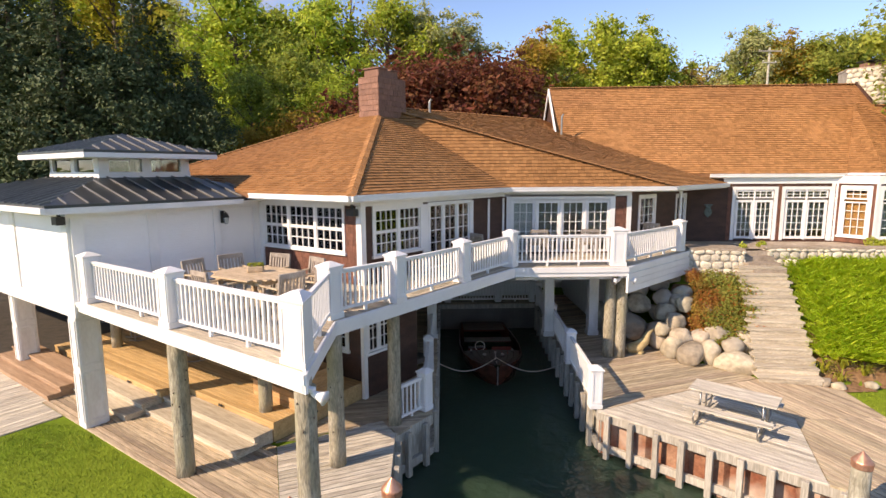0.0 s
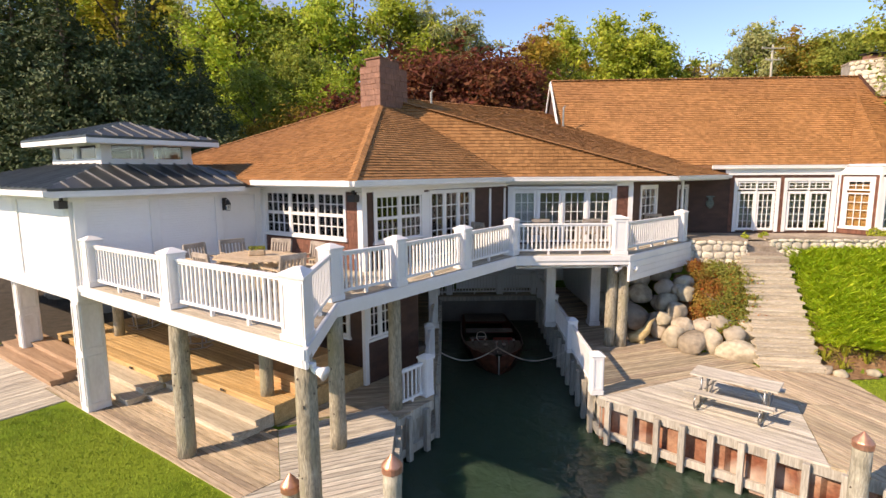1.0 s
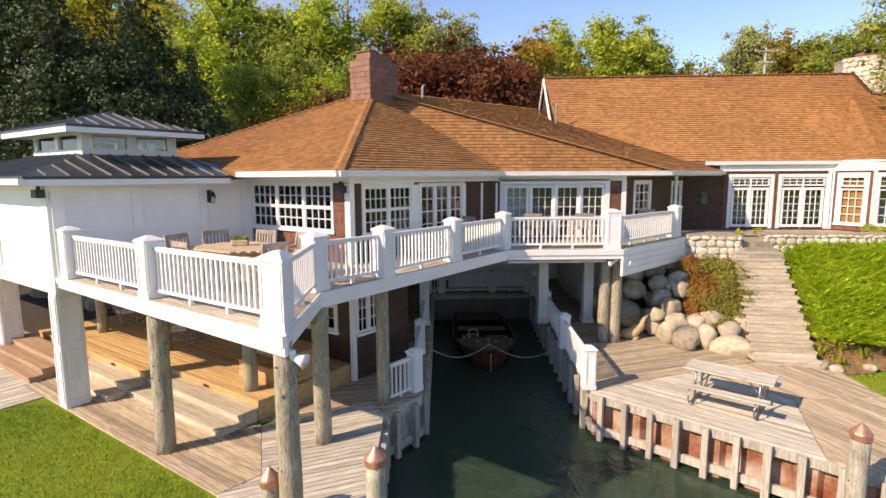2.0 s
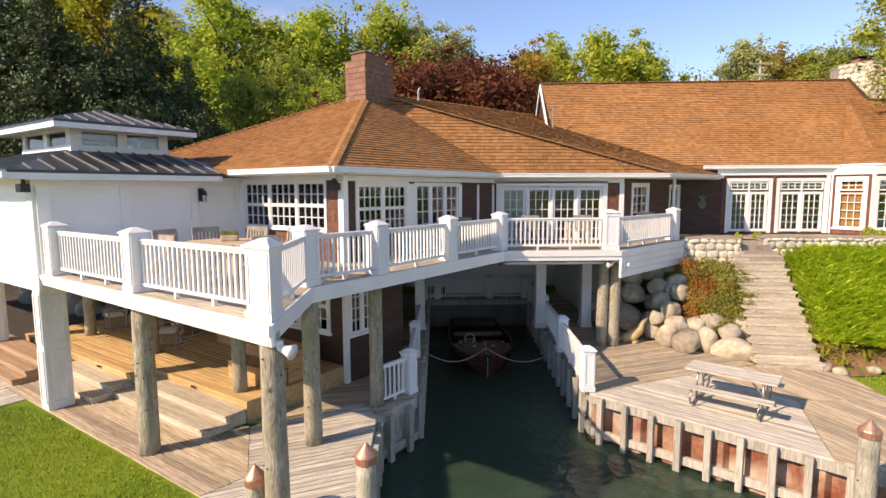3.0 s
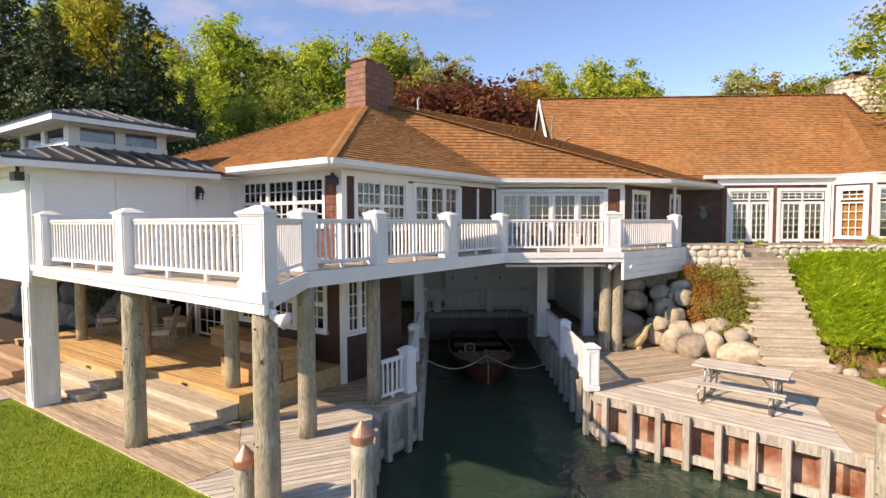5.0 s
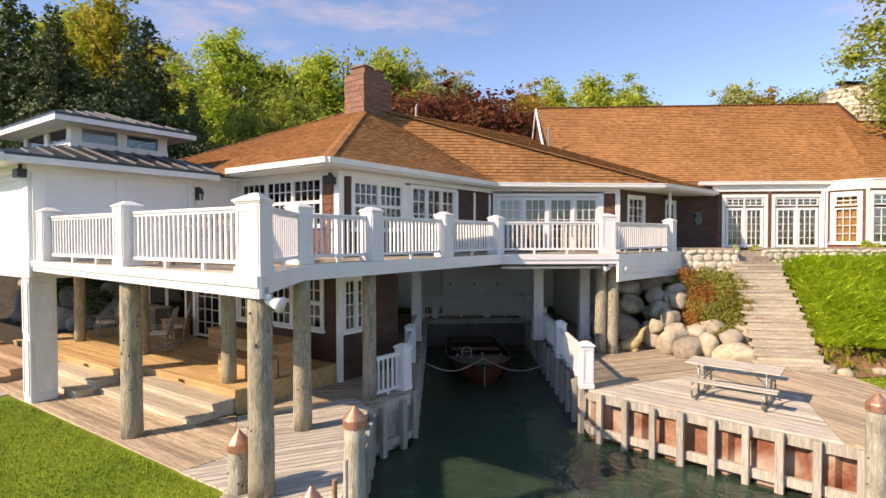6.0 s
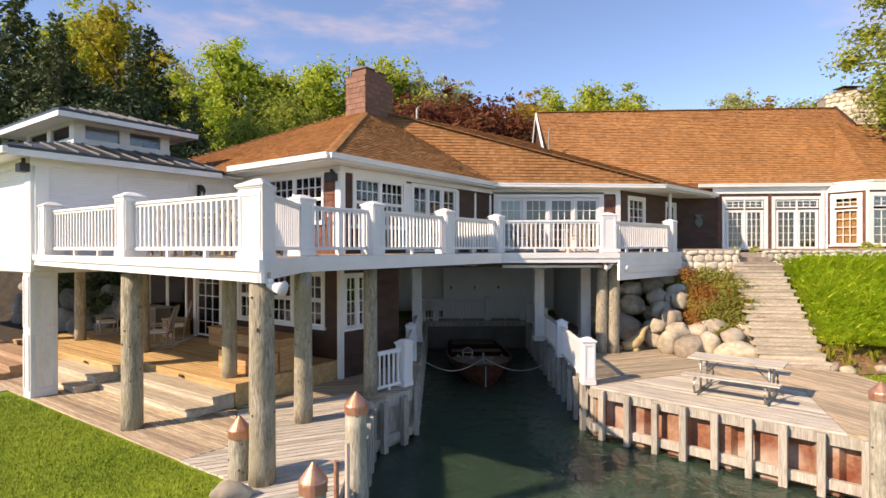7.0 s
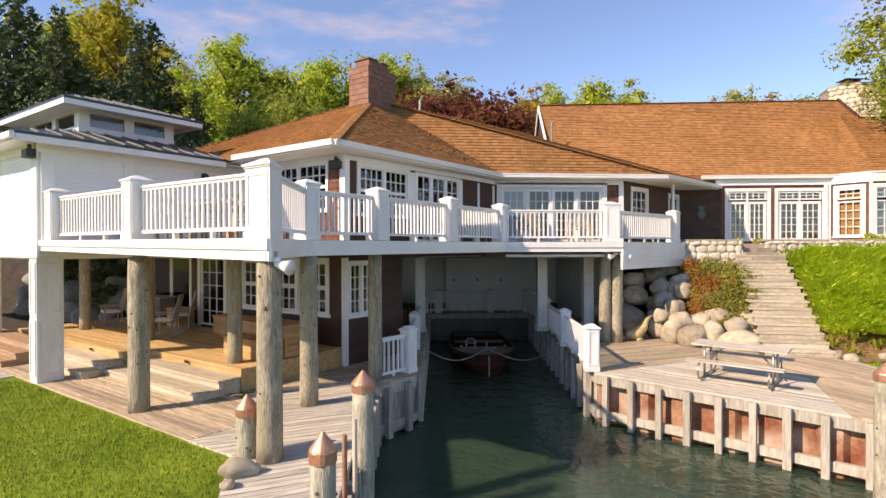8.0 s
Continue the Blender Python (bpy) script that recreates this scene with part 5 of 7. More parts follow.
for i in range(-1, 3):
    bm = bmesh.new()
    y = 18.5 + i * 0.42
    prism(bm, [(11.42 + 0.06 * i, y), (12.5 + 0.05 * i, y - 0.12), (12.6, y + 0.5), (11.3, y + 0.55)], 2.2, 2.70 + 0.15 * i)
    part("stone_step", bm, SLATE, stairs, "flat brown stone step")


# ---- fieldstone ----
def stone_mesh(seed):
    rng = random.Random(seed)
    bm = bmesh.new()
    n = 8
    rad = [rng.uniform(0.86, 1.1) for _ in range(n)]
    rings = []
    for s, y in ((1.0, 0.25), (1.02, -0.25), (0.72, -0.8)):
        rings.append([bm.verts.new((0.5 * s * rad[k] * math.copysign(abs(math.cos(k * 2 * math.pi / n)) ** 0.75, math.cos(k * 2 * math.pi / n)), y, 0.5 * s * rad[k] * math.copysign(abs(math.sin(k * 2 * math.pi / n)) ** 0.75, math.sin(k * 2 * math.pi / n)))) for k in range(n)])
    tip = bm.verts.new((rng.uniform(-0.08, 0.08), -1.0, rng.uniform(-0.08, 0.08)))
    for a, b in zip(rings, rings[1:]):
        for k in range(n):
            bm.faces.new((a[k], a[(k + 1) % n], b[(k + 1) % n], b[k]))
    for k in range(n):
        bm.faces.new((rings[-1][k], rings[-1][(k + 1) % n], tip))
    return finish(bm, "stone", STONE, smooth=True)


STONES = [stone_mesh(100 + i) for i in range(9)]


def stone_face(parent, p, q, z0, z1, size=0.24, depth=0.07, seed=1):
    rng = random.Random(seed)
    m = frame_of(p, q)
    L = math.hypot(q[0] - p[0], q[1] - p[1])
    z = z0
    while z < z1 - 0.04:
        h = min(size * rng.uniform(0.7, 1.15), z1 - z)
        x = -rng.uniform(0, 0.1)
        while x < L - 0.03:
            w = size * rng.uniform(0.75, 1.6)
            w = min(w, L - x + 0.03)
            if w > 0.06:
                part("stone", rng.choice(STONES), None, parent,
                     m=m @ Matrix.Translation((x + w / 2, 0.0, z + h / 2 + rng.uniform(-0.02, 0.02))) @ Matrix.Rotation(rng.uniform(-0.25, 0.25), 4, "Y") @ Matrix.Diagonal((w * 1.0, depth * rng.uniform(0.7, 1.3), h * 1.06, 1)))
            x += w
        z += h


def stone_wall(name, poly, z0, z1, faces, label, size=0.24, cap=True, kind="structure", seed=1):
    ob = thing(name, label=label, category="stone wall", kind=kind)
    part("core", prism(bmesh.new(), poly, z0, z1), MORTAR, ob)
    for i, (a, b) in enumerate(faces):
        stone_face(ob, poly[a], poly[b], z0, z1, size, seed=seed * 10 + i)
    if cap:
        cx, cy = sum(p[0] for p in poly) / len(poly), sum(p[1] for p in poly) / len(poly)
        part("cap", prism(bmesh.new(), [(cx + (p[0] - cx) * 1.02, cy + (p[1] - cy) * 1.05) for p in poly], z1, z1 + 0.07), SLATE, ob, "brown flagstone coping")
    return ob


stone_wall("stone_pier", [(9.65, 19.2), (11.4, 18.72), (11.65, 19.8), (9.9, 20.2)], 1.0, 3.08, ((0, 1), (1, 2), (3, 0)), "rounded fieldstone retaining wall beside the stairs", 0.26, seed=2)
stone_wall("stone_terrace_wall", [(12.62, 19.25), (24.0, 18.0), (24.05, 18.45), (12.75, 19.75)], 2.0, 3.08, ((0, 1), (3, 0)), "low fieldstone wall along the house terrace", 0.25, seed=3)
part("terrace_paving", prism(bmesh.new(), [(9.8, 19.9), (12.0, 19.4), (12.7, 19.5), (24.0, 18.4), (24.0, 21.5), (16.6, 21.7), (11.9, 22.2), (9.9, 22.3)], 2.4, 3.0), SLATE, None, "flat brown stone paving before the doors", kind="structure")
schim = stone_wall("stone_chimney", [(20.4, 26.3), (21.15, 25.35), (22.15, 25.25), (22.4, 26.7), (20.8, 27.4)], 6.5, 10.6, ((0, 1), (1, 2)), "broad rounded-fieldstone chimney with a brick flue", 0.23, kind="", seed=4)
part("flue", box(bmesh.new(), 21.0, 21.7, 25.9, 26.4, 10.66, 10.9, 0.02), CHIM, schim)
part("flue_cap", box(bmesh.new(), 20.9, 21.8, 25.8, 26.5, 10.96, 11.0, 0.01), BLACK, schim)


# ---- boulders of the rock garden ----
def boulder(x, y, z, sx, sy, sz, rz, seed, mat=None, group="rock garden boulders", label="large pale rounded boulder in the bank"):
    rng = random.Random(seed)
    off = Vector((rng.uniform(-50, 50), rng.uniform(-50, 50), 0))
    bm = bmesh.new()
    bmesh.ops.create_icosphere(bm, subdivisions=3, radius=1.0)
    cuts = [(Vector((rng.gauss(0, 1), rng.gauss(0, 1), rng.gauss(0, 0.8))).normalized(), rng.uniform(0.66, 0.9)) for _ in range(9)]
    for v in bm.verts:
        n = v.co.normalized()
        k = 1 + 0.02 * noise.noise(n * 16 + off) + 0.34 * noise.noise(n * 1.2 + off) + 0.16 * noise.noise(n * 2.8 + off) + 0.05 * noise.noise(n * 7 + off)
        c = n * k
        for d, lim in cuts:
            over = c.dot(d) - lim
            if over > 0:
                c = c - d * (over * 0.85)
        c = Vector([math.copysign(abs(t) ** 0.82, t) for t in c])
        v.co = Vector((c.x * sx, c.y * sy, c.z * sz))
    ob = part("boulder", bm, mat or BOULDER, None, label, smooth=True)
    ob.matrix_world = pose(x, y, z, rng.uniform(-8, 8), rng.uniform(-8, 8), rz)
    tagged(ob, category="boulder", group=group)
    return ob


BOULDERS = (
    (8.02, 16.7, 0.30, .36, .34, .38), (8.35, 16.15, 0.27, .48, .40, .36), (8.88, 16.0, 0.33, .32, .3, .40), (9.38, 15.42, 0.22, .62, .36, .34), (8.94, 16.65, 0.62, .36, .33, .32), (10.0, 16.15, 0.62, .42, .36, .40),
    (8.32, 17.25, 1.0, .34, .32, .32), (8.80, 17.65, 1.48, .30, .3, .30), (8.30, 16.75, 0.62, .36, .33, .30), (9.55, 15.95, 0.55, .36, .33, .30), (9.3, 16.5, 0.8, .4, .36, .3), (10.15, 15.6, 0.3, .26, .24, .28),
    (8.02, 17.6, 0.40, .42, .40, .46), (7.95, 17.3, 0.75, .3, .28, .24), (8.70, 18.05, 1.44, .26, .26, .30), (8.25, 17.85, 1.12, .38, .36, .32), (9.0, 18.2, 1.7, .36, .34, .28), (9.6, 17.4, 1.4, .36, .34, .26), (10.0, 17.0, 1.1, .34, .3, .24),
    (7.39, 18.35, 0.55, .42, .42, .44), (7.71, 18.85, 1.20, .42, .40, .36), (8.40, 18.55, 0.95, .42, .36, .30), (8.45, 18.45, 1.5, .38, .36, .3), (7.84, 19.35, 1.70, .44, .40, .32), (8.54, 19.3, 1.86, .42, .40, .32), (9.02, 19.25, 2.2, .40, .36, .32),
    (7.2, 19.3, 1.0, .5, .5, .45), (6.9, 19.0, 0.3, .45, .45, .45), (6.7, 19.7, 0.5, .5, .5, .5), (8.1, 18.1, 0.35, .4, .4, .36), (11.4, 14.0, 0.03, .2, .17, .13), (12.3, 13.95, 0.06, .17, .17, .11), (11.2, 14.2, 0.08, .16, .15, .14))
for i, (x, y, z, a, b, c) in enumerate(BOULDERS):
    boulder(x, y, z, a, b, c, (i * 47) % 180, 300 + i)
# bank boulders take the shade-darkened copy
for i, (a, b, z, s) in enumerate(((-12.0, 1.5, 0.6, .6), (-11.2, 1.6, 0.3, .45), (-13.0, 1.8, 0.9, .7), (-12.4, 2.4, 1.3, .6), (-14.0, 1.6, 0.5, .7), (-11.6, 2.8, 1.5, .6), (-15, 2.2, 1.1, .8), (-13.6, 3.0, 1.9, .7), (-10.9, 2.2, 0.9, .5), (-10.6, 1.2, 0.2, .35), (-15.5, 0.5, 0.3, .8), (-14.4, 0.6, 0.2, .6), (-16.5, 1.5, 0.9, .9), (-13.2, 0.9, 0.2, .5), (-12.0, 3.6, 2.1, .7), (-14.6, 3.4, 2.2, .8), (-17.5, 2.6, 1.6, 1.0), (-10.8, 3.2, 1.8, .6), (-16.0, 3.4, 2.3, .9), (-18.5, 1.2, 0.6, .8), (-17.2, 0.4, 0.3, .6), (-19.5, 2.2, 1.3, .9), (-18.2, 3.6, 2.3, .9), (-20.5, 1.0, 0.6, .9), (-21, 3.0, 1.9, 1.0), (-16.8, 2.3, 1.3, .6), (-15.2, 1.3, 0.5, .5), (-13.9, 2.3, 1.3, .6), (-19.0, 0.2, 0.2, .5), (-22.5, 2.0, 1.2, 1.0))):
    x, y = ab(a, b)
    boulder(x, y, z, s, s * 0.85, s * 0.75, i * 33, 400 + i, BOULDER_SHADE, group="shaded bank boulders", label="grey boulder in the shaded bank, colour darkened for shade")
boulder(-1.97, 7.62, 0.07, 0.24, 0.16, 0.14, 20, 501, group="path stones", label="smooth grey stone beside the pile")
boulder(-1.98, 7.25, 0.03, 0.11, 0.09, 0.07, 60, 502, group="path stones", label="small pale stone on the dock edge")
# pale driftwood in the shade of the deck
ob = thing("driftwood", pose(7.0, 17.15, 0.0), "yellowish curved driftwood stump against the rocks", "driftwood")
bm = bmesh.new()
tube(bm, [(-0.25, 0, 0.12), (0.05, -0.05, 0.2), (0.3, 0, 0.38), (0.42, 0.05, 0.62), (0.62, 0.1, 0.74)], [0.16, 0.2, 0.15, 0.09, 0.02], 10)
tube(bm, [(0.0, 0, 0.2), (0.1, -0.1, 0.05), (0.15, -0.12, -0.02)], [0.13, 0.12, 0.14], 9)
part("stump", bm, DRIFTWOOD, ob, smooth=True)


# ---- decks of planks: last of the large surfaces ----
def planks(parent, poly, ang, width, z, thick, mat, gap=0.018, name="plank"):
    """Boards in the direction ang (degrees) over a convex polygon."""
    d = (math.cos(radians(ang)), math.sin(radians(ang)))
    n = (-d[1], d[0])
    vals = [p[0] * n[0] + p[1] * n[1] for p in poly]
    k = math.floor(min(vals) / width) * width
    inv = Matrix.Rotation(-radians(ang), 4, "Z")
    while k < max(vals):
        cell = clip(clip(poly, n, k + gap / 2, 1), n, k + width - gap / 2, -1)
        k += width
        if len(cell) < 3:
            continue
        cx, cy = sum(p[0] for p in cell) / len(cell), sum(p[1] for p in cell) / len(cell)
        loc = [inv @ Vector((p[0] - cx, p[1] - cy, 0)) for p in cell]
        dz = random.uniform(-0.003, 0.003)
        bm = bmesh.new()
        prism(bm, [(p.x, p.y) for p in loc], -thick, 0)
        part(name, bm, mat, parent, m=Matrix.Translation((cx, cy, z + dz)) @ Matrix.Rotation(radians(ang), 4, "Z"))


for poly in ([ab(-4.55, -4.14), ab(2.90, -4.14), ab(1.29, -2.0), ab(-4.55, -2.0)], [ab(-4.55, -2.0), ab(1.30, -2.0), ab(1.35, 0.72), ab(-4.55, 0.72)]):
    planks(deck, poly, TURN_UV, 0.14, ZD, 0.035, DECK)
planks(deck, [ab(-0.5, 0.72), ab(1.35, 0.72), ab(1.44, 5.2), (2.4, 18.9)], TURN_UV + 90, 0.14, ZD, 0.035, DECK)
planks(deck, [ab(1.45, 5.21), (6.23, 16.18), (6.95, 18.9), (2.42, 18.92)], 0, 0.14, ZD, 0.035, DECK)
planks(deck, [(6.24, 16.19), (9.54, 19.18), (9.8, 22.2), (6.98, 18.9)], 41, 0.14, ZD, 0.035, DECK)

# near-black sheet below the boards: paints the shade seen in their gaps
GAP_SHADE = material("dock_gap_shade", (0.05, 0.04, 0.03), (0.09, 0.07, 0.05), 2, rough=0.95)
ldeck = thing("lower_dock", label="weathered board dock beside the lawn and channel", category="dock", kind="structure")
planks(ldeck, [ab(-7.4, -4.22), ab(1.1, -4.22), ab(1.2, -3.4), ab(-0.42, -2.2), ab(-7.4, -2.6)], TURN_UV, 0.14, 0.0, 0.05, DECK_TAN, gap=0.026)
planks(ldeck, [ab(1.12, -4.22), ab(2.2, -4.2), (-2.0, 6.98), (-2.3, 2.0), (-0.6, 2.0), (-0.6, 11.9), (-0.95, 12.6), ab(-0.40, -2.2), ab(1.22, -3.4)], 20, 0.14, 0.0, 0.05, DECK_GREY)
planks(ldeck, [ab(-0.60, -2.08), (-0.94, 12.6), (-0.55, 11.92), (0.26, 12.9), (0.5, 17.0), (-1.2, 17.0), ab(-0.62, 0.7)], 8, 0.14, 0.0, 0.05, DECK_TAN)
planks(ldeck, [(-1.3, 17.0), (0.48, 17.0), (0.66, 24.0), (-1.3, 24.0)], 3, 0.14, 0.0, 0.05, DECK_TAN)
planks(ldeck, [(-1.3, 24.01), (6.9, 24.01), (6.9, 25.6), (-1.3, 25.6)], 0, 0.14, 0.0, 0.05, DECK_TAN)
planks(terrace, [(-11.0, -2.1), (-0.63, -2.1), (-0.63, 0.73), (-11.0, 0.73)], 0, 0.14, 0.45, 0.045, DECK_HONEY)
planks(terrace, [(-11.0, -2.66), (-4.4, -2.66), (-4.4, -2.11), (-11.0, -2.11)], 0, 0.14, 0.45, 0.045, DECK_HONEY)
part("joist_bed", prism(bmesh.new(), [ab(-7.4, -4.2), ab(2.1, -4.2), (-1.98, 6.98), (-2.28, 2.02), (-0.64, 2.02), (-0.64, 11.95), (0.2, 12.92), (0.48, 17.0), (-1.2, 17.0), ab(-0.7, 0.6), ab(-0.7, -2.2), ab(-7.4, -2.6)], -0.12, -0.052), GAP_SHADE, ldeck)
part("joist_bed", prism(bmesh.new(), [ab(-14.5, -10), ab(-6.08, -10), ab(-6.08, -4.26), ab(-7.43, -4.26), ab(-7.43, -4.07), ab(-14.5, -4.07)], -0.12, -0.052), GAP_SHADE, ldeck)
rdeck = thing("right_dock", label="broad pale weathered board dock with a bulkhead edge", category="dock", kind="structure")
planks(rdeck, [(4.4, 12.9), (7.75, 9.55), (8.69, 11.62), (8.95, 12.2), (7.6, 14.15), (4.7, 13.0)], -45, 0.142, 0.0, 0.05, DECK_GREY)
planks(rdeck, [(4.42, 12.95), (4.71, 13.02), (7.6, 14.17), (9.6, 14.75), (9.4, 16.0), (8.2, 18.3), (6.9, 24.0), (5.2, 24.0)], 18, 0.142, 0.0, 0.05, DECK_TAN)
planks(rdeck, [(7.77, 9.53), (8.62, 8.7), (13.5, 3.9), (14.0, 8.0), (11.2, 12.2), (8.97, 12.2)], -74, 0.142, 0.0, 0.05, DECK_TAN)
planks(rdeck, [(8.97, 12.2), (11.2, 12.2), (11.4, 13.8), (10.9, 14.2), (9.62, 14.73), (7.62, 14.15)], -74, 0.142, 0.0, 0.05, DECK_TAN)
planks(ldeck, [ab(-14.5, -10), ab(-6.05, -10), ab(-6.05, -4.24), ab(-7.41, -4.24), ab(-7.41, -4.05), ab(-14.5, -4.05)], TURN_UV + 90, 0.14, 0.0, 0.05, DECK_GREY)


# ---- plants ----
def leaf_material(name, c1, c2, var=0.22, hue=0.02, through_light=0.45):
    mt = material(name, c1, c2, 0.5, rough=0.65, fine=2.0, bump=0, island=var, stain=0.35, spec=0.25, hue=hue)
    N, L = mt.node_tree.nodes, mt.node_tree.links
    bs, out = N["Principled BSDF"], N["Material Output"]
    src = bs.inputs["Base Color"].links[0].from_socket
    tl, mx = N.new("ShaderNodeBsdfTranslucent"), N.new("ShaderNodeMixShader")
    mx.inputs[0].default_value = through_light
    L.new(src, tl.inputs[0])
    L.new(bs.outputs[0], mx.inputs[1])
    L.new(tl.outputs[0], mx.inputs[2])
    L.new(mx.outputs[0], out.inputs[0])
    return mt


LEAF = {
    "green": leaf_material("leaf_green", (0.199, 0.250, 0.044), (0.385, 0.438, 0.075)),
    "bright": leaf_material("leaf_bright", (0.314, 0.400, 0.044), (0.499, 0.575, 0.075)),
    "lime": leaf_material("leaf_lime", (0.325, 0.388, 0.050), (0.525, 0.562, 0.075)),
    "yellow": leaf_material("leaf_yellow", (0.360, 0.330, 0.030), (0.480, 0.430, 0.050)),
    "orange": leaf_material("leaf_orange", (0.312, 0.237, 0.037), (0.475, 0.312, 0.050)),
    "red": leaf_material("leaf_dark_red", (0.130, 0.045, 0.025), (0.220, 0.080, 0.035)),
    "grey": leaf_material("leaf_grey_green", (0.328, 0.350, 0.138), (0.528, 0.525, 0.225)),
    "spruce": leaf_material("needle_dark", (0.058, 0.085, 0.038), (0.108, 0.145, 0.058), var=0.14, through_light=0.1),
    "olive": leaf_material("leaf_olive", (0.237, 0.275, 0.050), (0.388, 0.413, 0.075)),
}
JUNIPER = leaf_material("juniper_green", (0.42, 0.56, 0.03), (0.58, 0.70, 0.06), var=0.2, hue=0.02, through_light=0.4)
# darker juniper green for the core: paints the shade between the sprays
JUNIPER_SHADE = material("juniper_shade", (0.17, 0.27, 0.014), (0.25, 0.36, 0.025), 3, rough=0.95, fine=20, bump=0.6)
# soil colour taken down to carry the shade under the porch
SOIL_SHADE = material("soil_shade", (0.035, 0.03, 0.022), (0.065, 0.052, 0.038), 3, rough=0.95, fine=20, bump=0.8, stain=0.6)
REDLEAF = leaf_material("leaf_scarlet", (0.34, 0.06, 0.018), (0.46, 0.16, 0.03), hue=0.02)
STRAP = leaf_material("strap_leaf", (0.30, 0.32, 0.03), (0.42, 0.36, 0.05))


def leaf_quads(points, size, rng, flat=0.0, aspect=1.6):
    """Leaf faces at points (position, outward direction)."""
    verts, faces = [], []
    for p, d in points:
        n = Vector((d.x + rng.gauss(0, 0.7), d.y + rng.gauss(0, 0.7), d.z + rng.gauss(0, 0.7) + 0.25)).normalized()
        a = n.orthogonal().normalized()
        a = (a * math.cos(k := rng.uniform(0, 6.28)) + n.cross(a) * math.sin(k))
        b = n.cross(a)
        s = size * rng.uniform(0.6, 1.35)
        i = len(verts)
        verts += [p - a * s * 0.5 * aspect, p + b * s * 0.42 + n * s * 0.1, p + a * s * 0.5 * aspect, p - b * s * 0.42 + n * s * 0.1]
        faces.append((i, i + 1, i + 2, i + 3))
    return verts, faces


def tree_meshes(seed, height, spread, base, leaves, size, kind="broad"):
    """Trunk with limbs, and a crown of leaves gathered in clumps along the limbs."""
    rng = random.Random(seed)
    bm = bmesh.new()
    top = height * (0.96 if kind == "conifer" else 0.82)
    lean = Vector((rng.uniform(-0.04, 0.04), rng.uniform(-0.04, 0.04), 0)) * height
    spine = [Vector((0, 0, -0.3)) + lean * (k / 6) ** 2 + Vector((0, 0, top * k / 6)) for k in range(7)]
    r0 = height * 0.014
    tube(bm, spine, [r0 * (1.15 - 0.95 * k / 6) for k in range(7)], 7)
    pts = []
    clumps = []
    if kind == "conifer":
        tiers = int(height * 2.2)
        for k in range(tiers):
            f = k / tiers
            z = base + (height - base) * f
            R = spread * (1 - f) ** 0.85 * rng.uniform(0.7, 1.12) + 0.15
            m = max(4, int(8 * (1 - f) + 3))
            off = rng.uniform(0, 6.28)
            for j in range(m):
                a = off + j * 6.283 / m + rng.uniform(-0.25, 0.25)
                rr = R * rng.uniform(0.65, 1.1)
                d = Vector((math.cos(a), math.sin(a), 0))
                c0 = Vector((0, 0, z)) + lean * f
                tip = c0 + d * rr + Vector((0, 0, -0.22 * rr + 0.1))
                if rr > 1.0:
                    tube(bm, [c0, tip], [0.035, 0.01], 3, cap=False)
                for _ in range(max(3, int(leaves * rr / (tiers * m * spread) * 1.9))):
                    t = rng.random() ** 0.6
                    p = c0.lerp(tip, t) + Vector((rng.gauss(0, 0.16 * rr * (1.1 - t) + 0.08), rng.gauss(0, 0.16 * rr * (1.1 - t) + 0.08), rng.gauss(0, 0.12)))
                    pts.append((p, d * 0.5 + Vector((0, 0, 0.6))))
    else:
        n_limb = 22 if kind == "broad" else 44 if kind == "full" else 26
        for k in range(n_limb):
            f = (k + 0.5) / n_limb
            z0 = base * 0.8 + (top - base) * f * 0.95
            a = k * 2.4 + rng.uniform(-0.5, 0.5)
            prof = math.sin(math.pi * min(1, 0.18 + 0.82 * f) ** (0.8 if kind == "broad" else 1.15))
            ln = spread * max(0.25, prof) * rng.uniform(0.7, 1.15)
            rise = ln * (0.45 + 0.6 * f)
            c0 = Vector((0, 0, z0)) + lean * (z0 / top) ** 2
            tip = c0 + Vector((math.cos(a) * ln, math.sin(a) * ln, rise))
            mid = c0.lerp(tip, 0.5) + Vector((0, 0, 0.1 * ln))
            tube(bm, [c0, mid, tip], [r0 * 0.42, r0 * 0.25, r0 * 0.08], 4, cap=False)
            for t, rad in ((0.4, 0.27), (0.72, 0.26), (1.0, 0.21)):
                c = c0.lerp(tip, t) + Vector((rng.gauss(0, 0.15), rng.gauss(0, 0.15), rng.gauss(0, 0.12))) * spread * 0.5
                clumps.append((c, spread * rad * rng.uniform(0.7, 1.3) * (0.72 if kind == "full" else 1)))
        for _ in range(5):
            clumps.append((spine[-1] + Vector((rng.gauss(0, 0.22), rng.gauss(0, 0.22), rng.uniform(-0.3, 0.5))) * spread * 0.8, spread * rng.uniform(0.12, 0.2)))
        tot = sum(r * r for _, r in clumps)
        for c, r in clumps:
            for _ in range(int(leaves * r * r / tot)):
                d = Vector((rng.gauss(0, 1), rng.gauss(0, 1), rng.gauss(0, 1))).normalized()
                rr = r * min(1.35, abs(rng.gauss(0, 0.8)) + 0.1)
                pts.append((c + Vector((d.x * rr, d.y * rr, d.z * rr * 0.8)), d))
    trunk = finish(bm, "trunk", BARK, smooth=True)
    v, f = leaf_quads(pts, size, rng)
    crown = bpy.data.meshes.new("crown")
    crown.from_pydata(v, [], f)
    crown.materials.append(LEAF["green"])
    return trunk, crown


